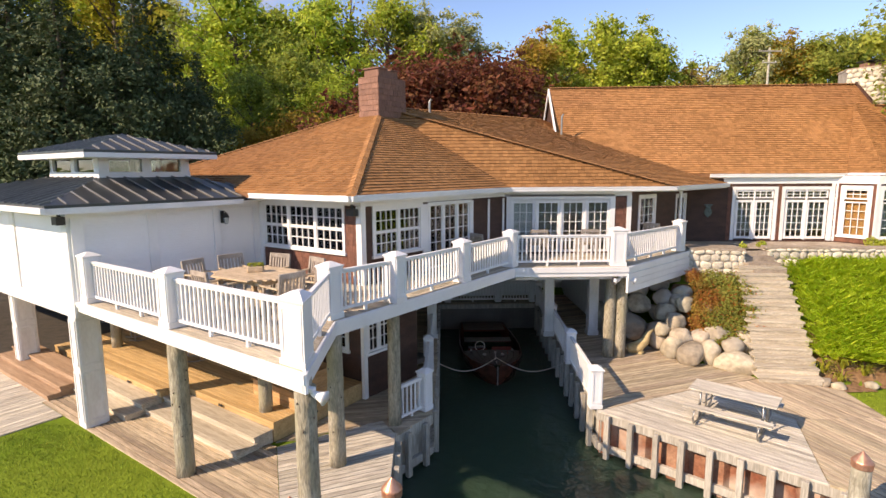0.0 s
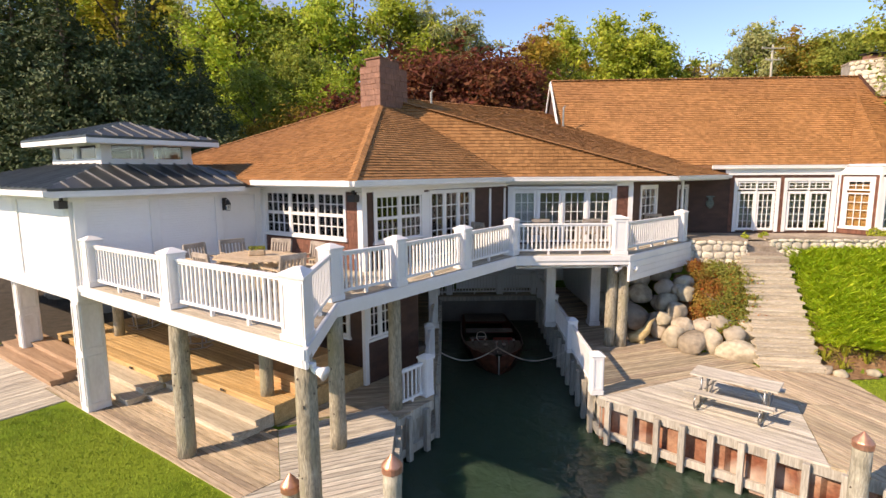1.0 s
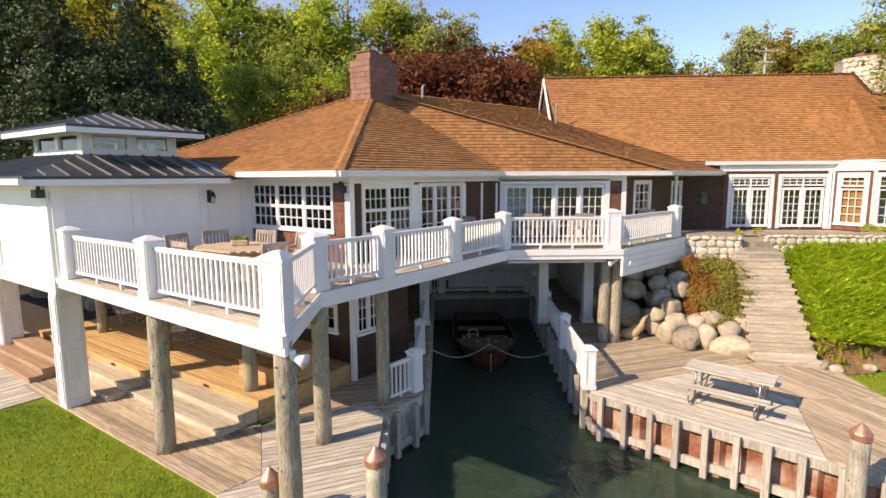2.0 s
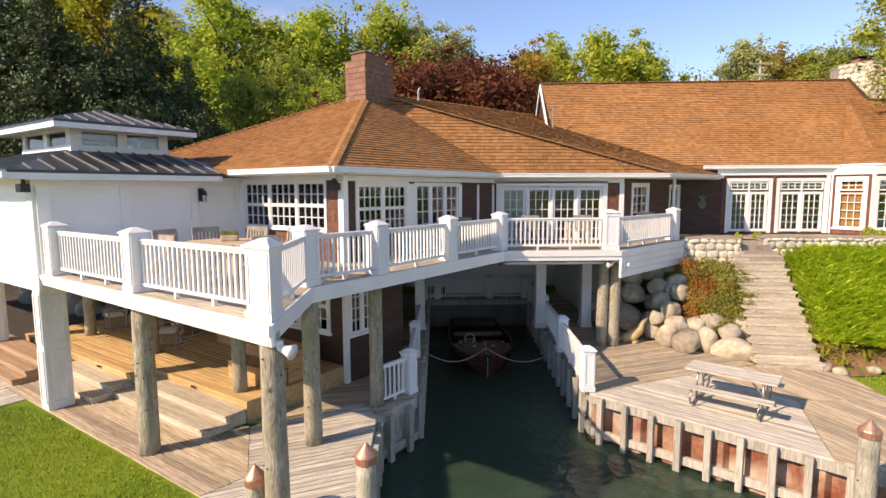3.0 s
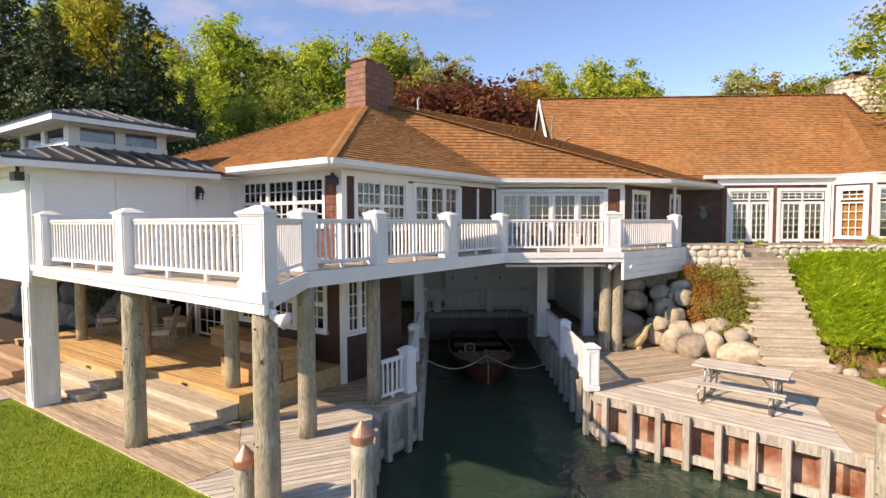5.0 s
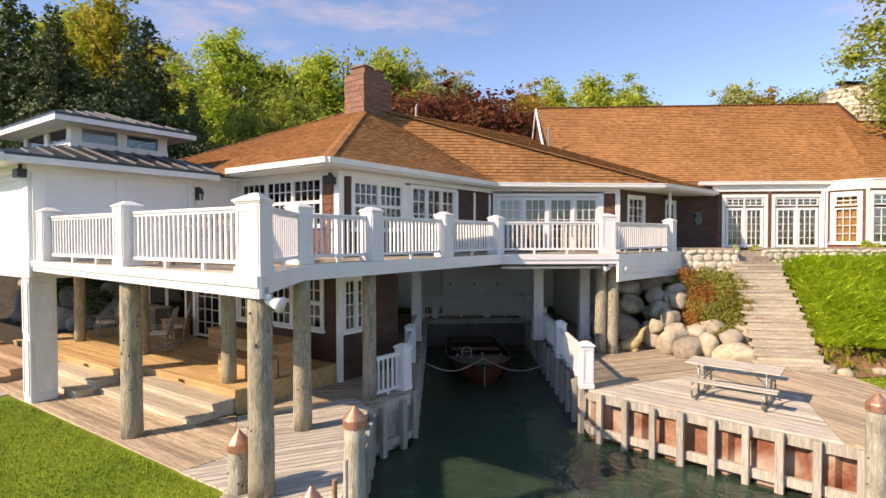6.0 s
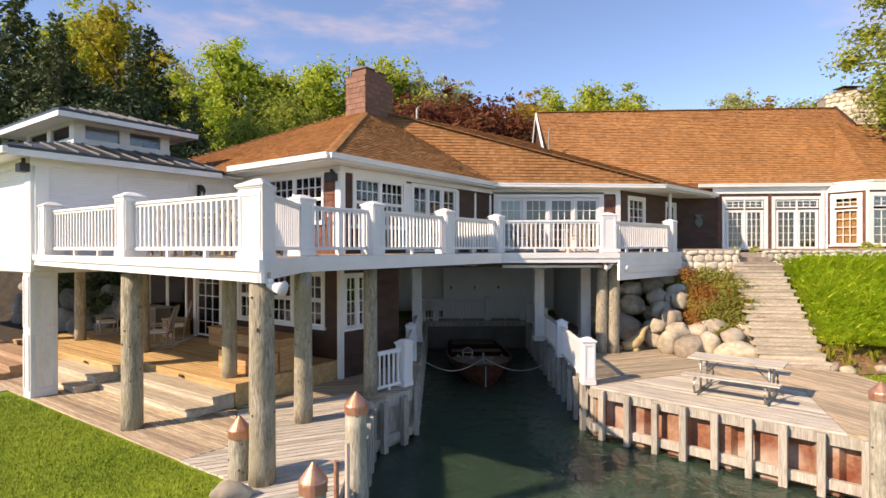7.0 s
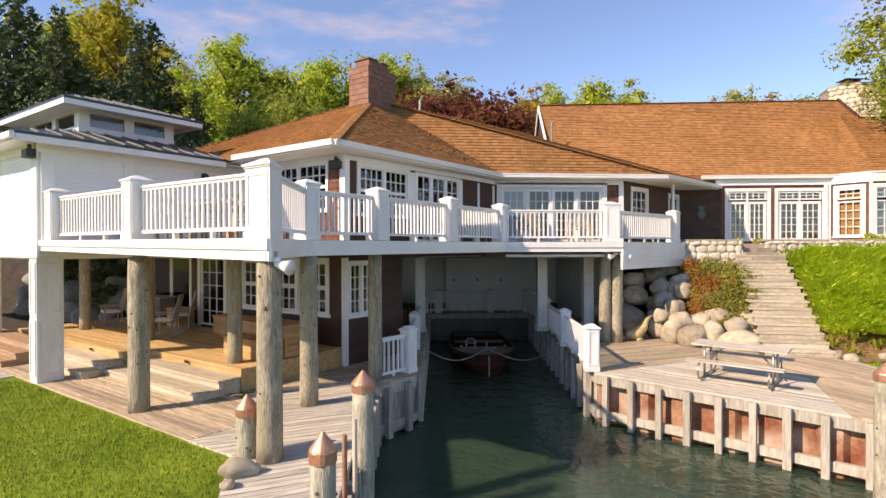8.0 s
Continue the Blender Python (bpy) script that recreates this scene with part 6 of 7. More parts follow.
KINDS = {
    "broad_a": tree_meshes(1, 18, 4.4, 2.5, 15500, 0.19),
    "broad_b": tree_meshes(2, 18, 3.6, 3.0, 14000, 0.185, "tall"),
    "birch": tree_meshes(3, 18, 3.2, 3.0, 11000, 0.168, "tall"),
    "broad_c": tree_meshes(4, 18, 5.0, 2.0, 16000, 0.19),
    "spruce_a": tree_meshes(5, 20, 5.2, 0.8, 12500, 0.225, "conifer"),
    "spruce_b": tree_meshes(6, 20, 4.6, 1.0, 12000, 0.215, "conifer"),
    "bare": tree_meshes(7, 17, 2.6, 5.0, 500, 0.18, "tall"),
    "low": tree_meshes(8, 8, 3.8, 0.6, 11500, 0.155),
    "maple": tree_meshes(10, 16, 4.6, 5.6, 90000, 0.115, "full"),
    "back": tree_meshes(9, 18, 5.2, 2.0, 5500, 0.42),
}
NATURAL = {k: max(v.co.z for v in meshes[1].vertices) - 0.2 for k, meshes in KINDS.items()}
WORDS = {"green": "green leafy", "bright": "bright green leafy", "lime": "yellow-green leafy", "yellow": "yellowing", "orange": "orange-tinged autumn", "red": "dark red-leaved", "grey": "pale grey-green", "spruce": "dark green", "olive": "olive green leafy"}


def tree(kind, x, y, top, colour, rz=0.0, wide=1.0, name="tree", z=None, group="woodland trees"):
    z = ground_z(x, y) if z is None else z
    k = (top - z) / NATURAL[kind]
    what = "spruce" if kind.startswith("spruce") else "bare-branched tree" if kind == "bare" else "tree"
    ob = thing(name, Matrix.Translation((x, y, z)) @ Matrix.Rotation(radians(rz), 4, "Z"), f"{WORDS[colour]} {what} in the wood behind the house", "tree", group)
    tm, cm = KINDS[kind]
    m = Matrix.Diagonal((k * wide, k * wide, k, 1))
    part("trunk", tm, None, ob, m=m)
    c = part("crown", cm, None, ob, m=m)
    c.material_slots[0].link = "OBJECT"
    c.material_slots[0].material = LEAF[colour]
    return ob


FRONT_ROW = (
    ("spruce_a", -27, 38, 21.5, "spruce"), ("spruce_b", -31, 37, 20, "spruce"), ("spruce_a", -22.8, 37, 18.5, "spruce"), ("spruce_b", -19.5, 40, 18.5, "spruce"), ("spruce_a", -34, 42, 23, "spruce"),
    ("broad_c", -30.5, 40, 19, "spruce"), ("broad_c", -25.0, 39, 17, "spruce"), ("broad_a", -20.5, 38.5, 14.5, "spruce"), ("broad_c", -16.8, 41, 12.5, "spruce"), ("broad_b", -29.2, 47, 24.0, "lime"), ("spruce_b", -25.4, 46, 21.0, "spruce"), ("birch", -22.9, 44, 22.6, "yellow"), ("spruce_b", -19.8, 44, 20.5, "spruce"), ("spruce_a", -16.5, 42, 14.5, "spruce"),
    ("birch", -23.8, 55, 22.3, "grey"), ("birch", -20.6, 54, 19.5, "bright"), ("broad_b", -17.2, 54, 25, "bright"), ("broad_a", -13.7, 55, 21.0, "green"), ("broad_c", -14.5, 48, 15.0, "green"),
    ("broad_a", -10.0, 55, 22.7, "bright"), ("broad_b", -11.8, 51, 18.0, "green"), ("bare", -7.6, 57, 23.5, "orange"), ("bare", -6.3, 58, 22.0, "grey"), ("broad_c", -8.0, 50, 14.5, "bright"),
    ("birch", -3.4, 58, 24.2, "lime"), ("birch", -1.0, 60, 22.5, "olive"), ("birch", 0.8, 60, 22.6, "grey"), ("birch", 4.0, 62, 22.3, "grey"), ("bare", 6.6, 62, 21.5, "grey"), ("birch", 2.2, 60, 20.5, "olive"),
    ("low", 0.3, 40, 14.6, "red"), ("low", 3.3, 41, 15.0, "red"), ("low", 5.8, 43, 15.2, "red"), ("low", -1.8, 43, 14.0, "red"),
    ("broad_b", 10.2, 55, 19.7, "orange"), ("broad_a", 12.6, 57, 17.5, "olive"), ("broad_b", 16.0, 60, 22.0, "lime"), ("broad_a", 19.4, 60, 21.8, "lime"), ("broad_b", 22.6, 60, 21.6, "lime"), ("broad_a", 25.6, 60, 19.6, "green"),
    ("bare", 29, 60, 18.0, "orange"), ("bare", 31, 61, 18.2, "grey"), ("broad_c", 28.3, 58, 15.0, "olive"), ("birch", 34.2, 58, 20.6, "grey"), ("birch", 36.2, 59, 20.6, "green"), ("broad_b", 38.6, 57, 20.4, "orange"), ("broad_a", 41.2, 57, 19.4, "olive"), ("broad_c", 44.5, 56, 20.5, "green"), ("broad_a", 49, 55, 21.5, "lime"), ("broad_c", 32, 55, 14.5, "lime"),
)
for i, (kind, x, y, top, colour) in enumerate(FRONT_ROW):
    k = 1.4 if y >= 53 else 1.0
    tree(kind, x * k, y * k, 4.5 + (top - 4.5) * k, colour, rz=(i * 73) % 360, wide=1.14 + 0.12 * math.sin(i * 1.7))
# second row, and lower growth between the trunks
rng = random.Random(55)
for i in range(26):
    x = -48 + i * 4.2 + rng.uniform(-1, 1)
    left = x < -12
    tree(("spruce_a" if i % 2 else "back") if left else "back", x * 1.5, 104 + rng.uniform(-3, 6), 4.5 + 1.5 * ((19.5 if left else 13.9) + rng.uniform(-1.5, 1.5)), ("spruce", "green")[i % 2] if left else rng.choice(("olive", "green", "orange")), rz=rng.uniform(0, 360), wide=1.25)
for i in range(24):
    x = -36 + i * 3.6 + rng.uniform(-0.8, 0.8)
    tree("low", x, 47 + rng.uniform(-3, 3) - (7 if x < -14 else 0), 9.0 + rng.uniform(-1, 2.2) + (1.5 if x < -8 else 0), rng.choice(("green", "spruce", "spruce")) if x < -17 else rng.choice(("olive", "green", "orange")), rz=rng.uniform(0, 360), name="shrub_tree")
# the maple before the bay of the house
tree("maple", 21.5, 18.7, 17.5, "green", 40, 1.3, group="garden trees", z=2.4)

# ---- juniper on the bank ----
def juniper():
    rng = random.Random(77)
    ob = thing("juniper_bank", label="bright green spreading juniper covering the bank below the terrace", category="juniper", kind="stuff")

    def inside(x, y):
        left = 11.35 + (y - 14.4) * 0.40
        return x > left and y > 14.75 + 0.25 * math.sin(x * 1.3) - 0.1 * (x - 11) and y < 18.9 - 0.11 * (x - 12.6)

    def surf(x, y):
        k = min(1.0, (x - (11.35 + (y - 14.4) * 0.40)) / 0.6)
        k *= 0.15 + 0.85 * max(0.0, min(1.0, (18.85 - 0.11 * (x - 12.6) - y) / 1.5))
        return ground_z(x, y) + 0.08 + 0.42 * max(0, k) * (0.7 + 0.6 * noise.noise(Vector((x * 0.8, y * 0.8, 3)))) + 0.12 * noise.noise(Vector((x * 2.2, y * 2.2, 1)))

    verts, faces, ids = [], [], {}
    xs, ys = np.arange(11.2, 25.0, 0.22), np.arange(13.4, 19.2, 0.22)
    for j, y in enumerate(ys):
        for i, x in enumerate(xs):
            if inside(x, y):
                ids[(i, j)] = len(verts)
                verts.append((x, y, surf(x, y) - 0.06))
    for (i, j), k in ids.items():
        q = [ids.get(c) for c in ((i, j), (i + 1, j), (i + 1, j + 1), (i, j + 1))]
        if None not in q:
            faces.append(q)
    me = bpy.data.meshes.new("juniper_core")
    me.from_pydata(verts, [], faces)
    me.materials.append(JUNIPER_SHADE)
    part("juniper_core", me, None, ob, kind="stuff")
    verts, faces = [], []
    n = 0
    while n < 14000:
        x, y = rng.uniform(11.3, 24.0), rng.uniform(13.6, 19.2)
        if not inside(x, y):
            continue
        n += 1
        base = Vector((x, y, surf(x, y) - 0.05))
        a = rng.gauss(-2.1, 0.75)
        d = Vector((math.cos(a) * 0.9, math.sin(a) * 0.9, rng.uniform(0.35, 1.1))).normalized()
        ln = rng.uniform(0.28, 0.62)
        side = d.cross(Vector((0, 0, 1))).normalized()
        for k in range(5):
            t = 0.15 + 0.2 * k
            p = base + d * ln * t + Vector((0, 0, -0.10 * t * t))
            for sg in (-1, 1):
                e = (d * 0.75 + side * sg * rng.uniform(0.35, 0.7) + Vector((0, 0, rng.uniform(-0.1, 0.25)))).normalized()
                L = ln * rng.uniform(0.26, 0.40)
                w = e.cross(Vector((rng.gauss(0, 0.3), rng.gauss(0, 0.3), 1))).normalized() * 0.018
                i = len(verts)
                verts += [p - w, p + e * L * 0.55 - w * 0.9, p + e * L, p + w]
                faces.append((i, i + 1, i + 2, i + 3))
    me = bpy.data.meshes.new("juniper_sprays")
    me.from_pydata(verts, [], faces)
    me.materials.append(JUNIPER)
    part("juniper_spray", me, None, ob, kind="stuff")


juniper()


# ---- shrubs of the rock garden ----
def shrub(name, blobs, colours, n, size, label, seed):
    rng = random.Random(seed)
    ob = thing(name, Matrix.Translation((blobs[0][0], blobs[0][1], ground_z(blobs[0][0], blobs[0][1]))), label, "shrub", "rock garden shrubs")
    o = ob.matrix_world.translation
    sets = {c: [] for c in colours}
    bm = bmesh.new()
    tot = sum(r * r for *_, r, _ in blobs)
    for x, y, z, r, c in blobs:
        c0 = Vector((x, y, z)) - o
        for _ in range(5):
            d = Vector((rng.gauss(0, 1), rng.gauss(0, 1), abs(rng.gauss(0, 1)))).normalized()
            tube(bm, [c0 - Vector((0, 0, r)), c0 + d * r * 0.9], [0.014, 0.005], 4, cap=False)
        for _ in range(int(n * r * r / tot)):
            d = Vector((rng.gauss(0, 1), rng.gauss(0, 1), rng.gauss(0, 1))).normalized()
            rr = r * rng.random() ** 0.4 * rng.uniform(0.85, 1.35)
            col = c if rng.random() < 0.82 else rng.choice(list(colours))
            sets[col].append((c0 + Vector((d.x * rr, d.y * rr, d.z * rr * 0.85)), d))
    part("stem", bm, BARK, ob, kind="stuff")
    for c, pts in sets.items():
        v, f = leaf_quads(pts, size, rng)
        me = bpy.data.meshes.new("leaves")
        me.from_pydata(v, [], f)
        me.materials.append(colours[c])
        part("foliage", me, None, ob, kind="stuff")


shrub("barberry", [
    (9.58, 18.25, 2.04, 0.39, "o"), (9.98, 18.2, 2.16, 0.43, "g"), (10.53, 18.0, 1.99, 0.50, "g"), (10.83, 17.6, 1.76, 0.45, "g"), (9.20, 17.65, 1.44, 0.39, "o"), (9.56, 17.45, 1.60, 0.45, "r"), (9.98, 17.05, 1.39, 0.54, "g"), (10.54, 16.95, 1.26, 0.52, "g"),
    (9.06, 17.05, 0.96, 0.37, "r"), (9.46, 16.75, 1.06, 0.45, "g"), (9.84, 16.45, 0.92, 0.45, "g"), (10.52, 16.35, 0.99, 0.28, "s"), (9.43, 16.15, 0.66, 0.28, "g"), (9.73, 16.1, 0.64, 0.30, "g"), (10.23, 16.6, 1.09, 0.39, "g"), (9.28, 17.3, 1.24, 0.37, "o"),
    (10.13, 17.5, 1.69, 0.45, "g"), (9.38, 18.3, 2.29, 0.28, "r"), (10.33, 17.4, 1.74, 0.43, "g"), (9.53, 15.95, 0.44, 0.22, "g"), (10.43, 16.75, 1.44, 0.24, "g"), (9.03, 16.7, 0.79, 0.24, "r"), (10.56, 15.9, 0.44, 0.22, "s")],
      {"g": leaf_material("leaf_moss", (0.21, 0.23, 0.04), (0.36, 0.37, 0.08)), "r": leaf_material("leaf_rust", (0.30, 0.13, 0.03), (0.42, 0.21, 0.05)), "o": leaf_material("leaf_bronze", (0.28, 0.18, 0.04), (0.40, 0.27, 0.06)), "s": REDLEAF}, 34000, 0.05, "tangled green and rust-red shrub spilling over the boulders", 91)
shrub("wall_plant", [(17.0, 19.9, 3.2, .22, "l"), (17.3, 19.8, 3.15, .18, "l"), (13.0, 20.3, 3.1, .16, "l"), (12.2, 20.2, 3.05, .15, "l")], {"l": LEAF["lime"]}, 900, 0.06, "small yellow-green plants on the terrace edge", 92)


shrub("bank_shrub", [(*ab(-14.5, 1.2), 0.9, .6, "g"), (*ab(-16.5, 1.8), 1.3, .7, "g"), (*ab(-18.5, 1.6), 1.2, .8, "g"), (*ab(-17.2, 2.6), 2.0, .6, "g"), (*ab(-20.0, 2.4), 1.8, .8, "g"), (*ab(-15.4, 2.6), 1.9, .5, "g")],
      {"g": LEAF["spruce"]}, 5000, 0.11, "dark green ground cover in the shaded bank", 93)


def strap_clump(x, y, n, seed):
    rng = random.Random(seed)
    ob = thing("daylily", Matrix.Translation((x, y, ground_z(x, y))), "yellowing clump of strap-shaped leaves in mulch", "plant", "daylilies")
    bm = bmesh.new()
    for _ in range(n):
        a, ln = rng.uniform(0, 6.28), rng.uniform(0.25, 0.5)
        d = Vector((math.cos(a), math.sin(a), 0))
        s = Vector((-d.y, d.x, 0)) * 0.014
        pts = [Vector((0, 0, 0)) + d * 0.05, d * ln * 0.35 + Vector((0, 0, ln * 0.7)), d * ln * 0.75 + Vector((0, 0, ln * 0.8)), d * ln * 1.05 + Vector((0, 0, ln * 0.5))]
        L = [bm.verts.new(p - s * k) for p, k in zip(pts, (1, 1, 0.8, 0.1))]
        R = [bm.verts.new(p + s * k) for p, k in zip(pts, (1, 1, 0.8, 0.1))]
        for i in range(3):
            bm.faces.new((L[i], L[i + 1], R[i + 1], R[i]))
    part("leaf_blade", bm, STRAP, ob, kind="stuff")


for i, (x, y) in enumerate(((11.75, 14.35), (12.5, 14.45), (13.2, 14.2), (12.1, 14.75), (13.8, 14.3), (11.5, 14.7))):
    strap_clump(x, y, 26, 600 + i)


def patch(name, inside, x0, x1, y0, y1, step, lift, mat, label):
    xs, ys = np.arange(x0, x1, step), np.arange(y0, y1, step)
    ids, verts, faces = {}, [], []
    for j, y in enumerate(ys):
        for i, x in enumerate(xs):
            if inside(x, y):
                ids[(i, j)] = len(verts)
                verts.append((x, y, ground_z(x, y) + lift + 0.03 * noise.noise(Vector((x * 3, y * 3, 0)))))
    for (i, j) in list(ids):
        q = [ids.get(c) for c in ((i, j), (i + 1, j), (i + 1, j + 1), (i, j + 1))]
        if None not in q:
            faces.append(q)
    me = bpy.data.meshes.new(name)
    me.from_pydata(verts, [], faces)
    me.materials.append(mat)
    for p in me.polygons:
        p.use_smooth = True
    return part(name, me, None, None, label, kind="structure")


patch("mulch_bed", lambda x, y: y > 13.75 + 0.12 * math.sin(2 * x) and x > 11.05 + (y - 14.1) * 0.36, 10.9, 22, 13.5, 16.5, 0.2, 0.03, MULCH, "orange-brown mulch bed at the foot of the bank")
patch("rock_soil", lambda x, y: x < 9.55 + (y - 14.6) * 0.38 and (x - 8.1) > -(y - 17.3) * 0.72 - 0.2 and y < 19.2, 7.4, 11.4, 14.7, 19.3, 0.15, 0.035, MULCH, "brown leaf litter between the boulders")


# soil patch whose dark colour stands in for shade on the bank
patch("bare_soil", lambda x, y: (x - OX) * UX + (y - OY) * UY < -10.4 and ((x - OX) * VX + (y - OY) * VY > -3.95 or (x - OX) * UX + (y - OY) * UY < -14.7), -60, -7, 6, 40, 0.4, 0.03, SOIL_SHADE, "bare soil and leaf litter under the porch, darkened for shade")


# ---- grass blades on the near lawn ----
def lawn():
    rng = random.Random(8)
    verts, faces = [], []
    n = 0
    while n < 150000:
        left = rng.random() < 0.93
        x, y = (rng.uniform(-14, -2.0), rng.uniform(2.5, 12.8)) if left else (rng.uniform(11.2, 16), rng.uniform(11.2, 14.0))
        a, b = (x - OX) * UX + (y - OY) * UY, (x - OX) * VX + (y - OY) * VY
        n += 1
        if left and (b > -4.27 or a < -5.98 or x > -2.02 - 0.05 * (7 - y) or (a > 2.1 and b > -4.27 - 0.9 * (a - 2.2))):
            continue
        if not left and (x < 11.25 or y > 13.75):
            continue
        h = rng.uniform(0.02, 0.065)
        t = rng.uniform(0, 6.28)
        w = 0.006
        dx, dy = math.cos(t), math.sin(t)
        z = ground_z(x, y) - 0.005 if not left else -0.035
        i = len(verts)
        verts += [(x - dy * w, y + dx * w, z), (x + dy * w, y - dx * w, z), (x + dx * h * 0.6, y + dy * h * 0.6, z + h)]
        faces.append((i, i + 1, i + 2))
    me = bpy.data.meshes.new("grass")
    me.from_pydata(verts, [], faces)
    me.materials.append(GRASSBLADE)
    tagged(part("grass", me, None, None, "short mown lawn grass beside the dock", kind="stuff"), category="grass")


lawn()


# ---- furniture on the deck ----
def dining_table(m):
    ob = thing("deck_table", m, "large pale teak table with clipped corners", "table")
    L, W, c = 0.95, 0.72, 0.38
    n = 11
    for i in range(n):
        y0, y1 = -W + 2 * W * i / n + 0.004, -W + 2 * W * (i + 1) / n - 0.004
        ym = max(abs(y0), abs(y1))
        half = L - max(0, ym - (W - c))
        part("slat", box(bmesh.new(), -half, half, y0, y1, 0.71, 0.745, 0.003), TEAK, ob)
    bm = bmesh.new()
    box(bm, -0.72, 0.72, -0.5, -0.46, 0.60, 0.709)
    box(bm, -0.72, 0.72, 0.46, 0.5, 0.60, 0.709)
    box(bm, -0.72, -0.68, -0.46, 0.46, 0.60, 0.709)
    box(bm, 0.68, 0.72, -0.46, 0.46, 0.60, 0.709)
    part("apron", bm, TEAK, ob)
    for x in (-0.66, 0.66):
        for y in (-0.44, 0.44):
            part("leg", box(bmesh.new(), x - 0.045, x + 0.045, y - 0.045, y + 0.045, 0, 0.70, 0.006), TEAK, ob)
    return ob


def deck_chair():
    ob = thing("deck_chair", None, "slatted teak armchair drawn up to the deck table", "chair", "chairs round the deck table")
    for x in (-0.27, 0.27):
        part("front_leg", box(bmesh.new(), x - 0.025, x + 0.025, -0.27, -0.22, 0, 0.64, 0.004), TEAK_GREY, ob)
        bm = bmesh.new()
        beam(bm, (x, 0.24, 0), (x, 0.26, 0.45), 0.05, 0.05)
        beam(bm, (x, 0.26, 0.45), (x, 0.34, 0.94), 0.05, 0.05)
        part("back_leg", bm, TEAK_GREY, ob)
        part("armrest", box(bmesh.new(), x - 0.035, x + 0.035, -0.30, 0.29, 0.64, 0.67, 0.006), TEAK, ob)
    for i in range(6):
        y = -0.26 + i * 0.085
        part("seat_slat", box(bmesh.new(), -0.25, 0.25, y, y + 0.07, 0.42, 0.445, 0.003), TEAK, ob)
    part("top_rail", beam(bmesh.new(), (-0.29, 0.335, 0.91), (0.29, 0.335, 0.91), 0.04, 0.10), TEAK_GREY, ob)
    part("lower_rail", beam(bmesh.new(), (-0.25, 0.27, 0.52), (0.25, 0.27, 0.52), 0.03, 0.05), TEAK_GREY, ob)
    for i in range(6):
        x = -0.2 + i * 0.08
        part("back_slat", beam(bmesh.new(), (x, 0.275, 0.53), (x, 0.333, 0.87), 0.045, 0.015), TEAK_GREY, ob)
    return ob


tcx, tcy = ab(-0.92, -2.1)
dining_table(pose(tcx, tcy, ZD, 0, 0, TURN_UV + 4))
ch = deck_chair()
spots = [(-1.55, -1.25, 12), (-0.45, -1.18, -8), (-2.2, -1.75, 75), (-2.2, -2.55, 100), (0.32, -2.4, -95), (0.28, -1.6, -80), (-1.0, -3.02, 178)]
for i, (a, b, rz) in enumerate(spots):
    x, y = ab(a, b)
    m = pose(x, y, ZD, 0, 0, TURN_UV + rz)
    if i == 0:
        ch.matrix_world = m
    else:
        copy_thing(ch, m)
# woven basket on the table
ob = thing("basket", pose(tcx - 0.05, tcy + 0.1, ZD + 0.746, 0, 0, 10), "small woven basket planter on the table", "basket")
bm = bmesh.new()
box(bm, -0.17, 0.17, -0.09, 0.09, 0, 0.13, 0.02)
part("body", bm, TEAK, ob)
v, f = leaf_quads([(Vector((random.uniform(-0.16, 0.16), random.uniform(-0.08, 0.08), random.uniform(0.13, 0.2))), Vector((0, 0, 1))) for _ in range(160)], 0.04, random.Random(3))
me = bpy.data.meshes.new("moss")
me.from_pydata(v, [], f)
me.materials.append(LEAF["olive"])
part("foliage", me, None, ob, kind="stuff")
# bench and small white chairs seen behind the railing by the french doors
for x, y, rz in ((2.0, 17.1, 125), (3.9, 18.2, 180), (5.6, 18.2, 180), (8.6, 20.0, 150)):
    o = copy_thing(ch, pose(x, y, ZD, 0, 0, rz))
    o["label"] = "slatted chair near the glazed doors"
    o["group"] = "chairs by the glazed doors"


# ---- rocking chairs on the lower terrace ----
def rocking_chair(m):
    ob = thing("rocking_chair", m, "grey wooden rocking chair with a pale cushion", "chair", "rocking chairs")
    for x in (-0.26, 0.26):
        bm = bmesh.new()
        tube(bm, [(x, -0.42, 0.09), (x, -0.2, 0.03), (x, 0.05, 0.02), (x, 0.3, 0.05), (x, 0.5, 0.13)], 0.022, 6)
        part("rocker", bm, TEAK_GREY, ob)
        part("front_leg", tube(bmesh.new(), [(x, -0.24, 0.04), (x, -0.26, 0.62)], 0.022, 7), TEAK_GREY, ob)
        part("back_post", tube(bmesh.new(), [(x, 0.2, 0.04), (x * 0.97, 0.22, 0.42), (x * 0.93, 0.40, 1.12)], 0.022, 7), TEAK_GREY, ob)
        part("armrest", box(bmesh.new(), x - 0.04, x + 0.04, -0.34, 0.25, 0.62, 0.65, 0.008), TEAK_GREY, ob)
    part("seat", box(bmesh.new(), -0.26, 0.26, -0.27, 0.24, 0.39, 0.42, 0.008), TEAK_GREY, ob)
    part("cushion", box(bmesh.new(), -0.25, 0.25, -0.29, 0.2, 0.42, 0.49, 0.03), CUSHION, ob, "pale shaggy seat cushion")
    for i in range(5):
        x = -0.17 + i * 0.085
        part("back_slat", beam(bmesh.new(), (x, 0.24, 0.48), (x, 0.385, 1.05), 0.05, 0.014), TEAK_GREY, ob)
    part("top_rail", beam(bmesh.new(), (-0.25, 0.395, 1.08), (0.25, 0.395, 1.08), 0.03, 0.13), TEAK_GREY, ob)
    return ob


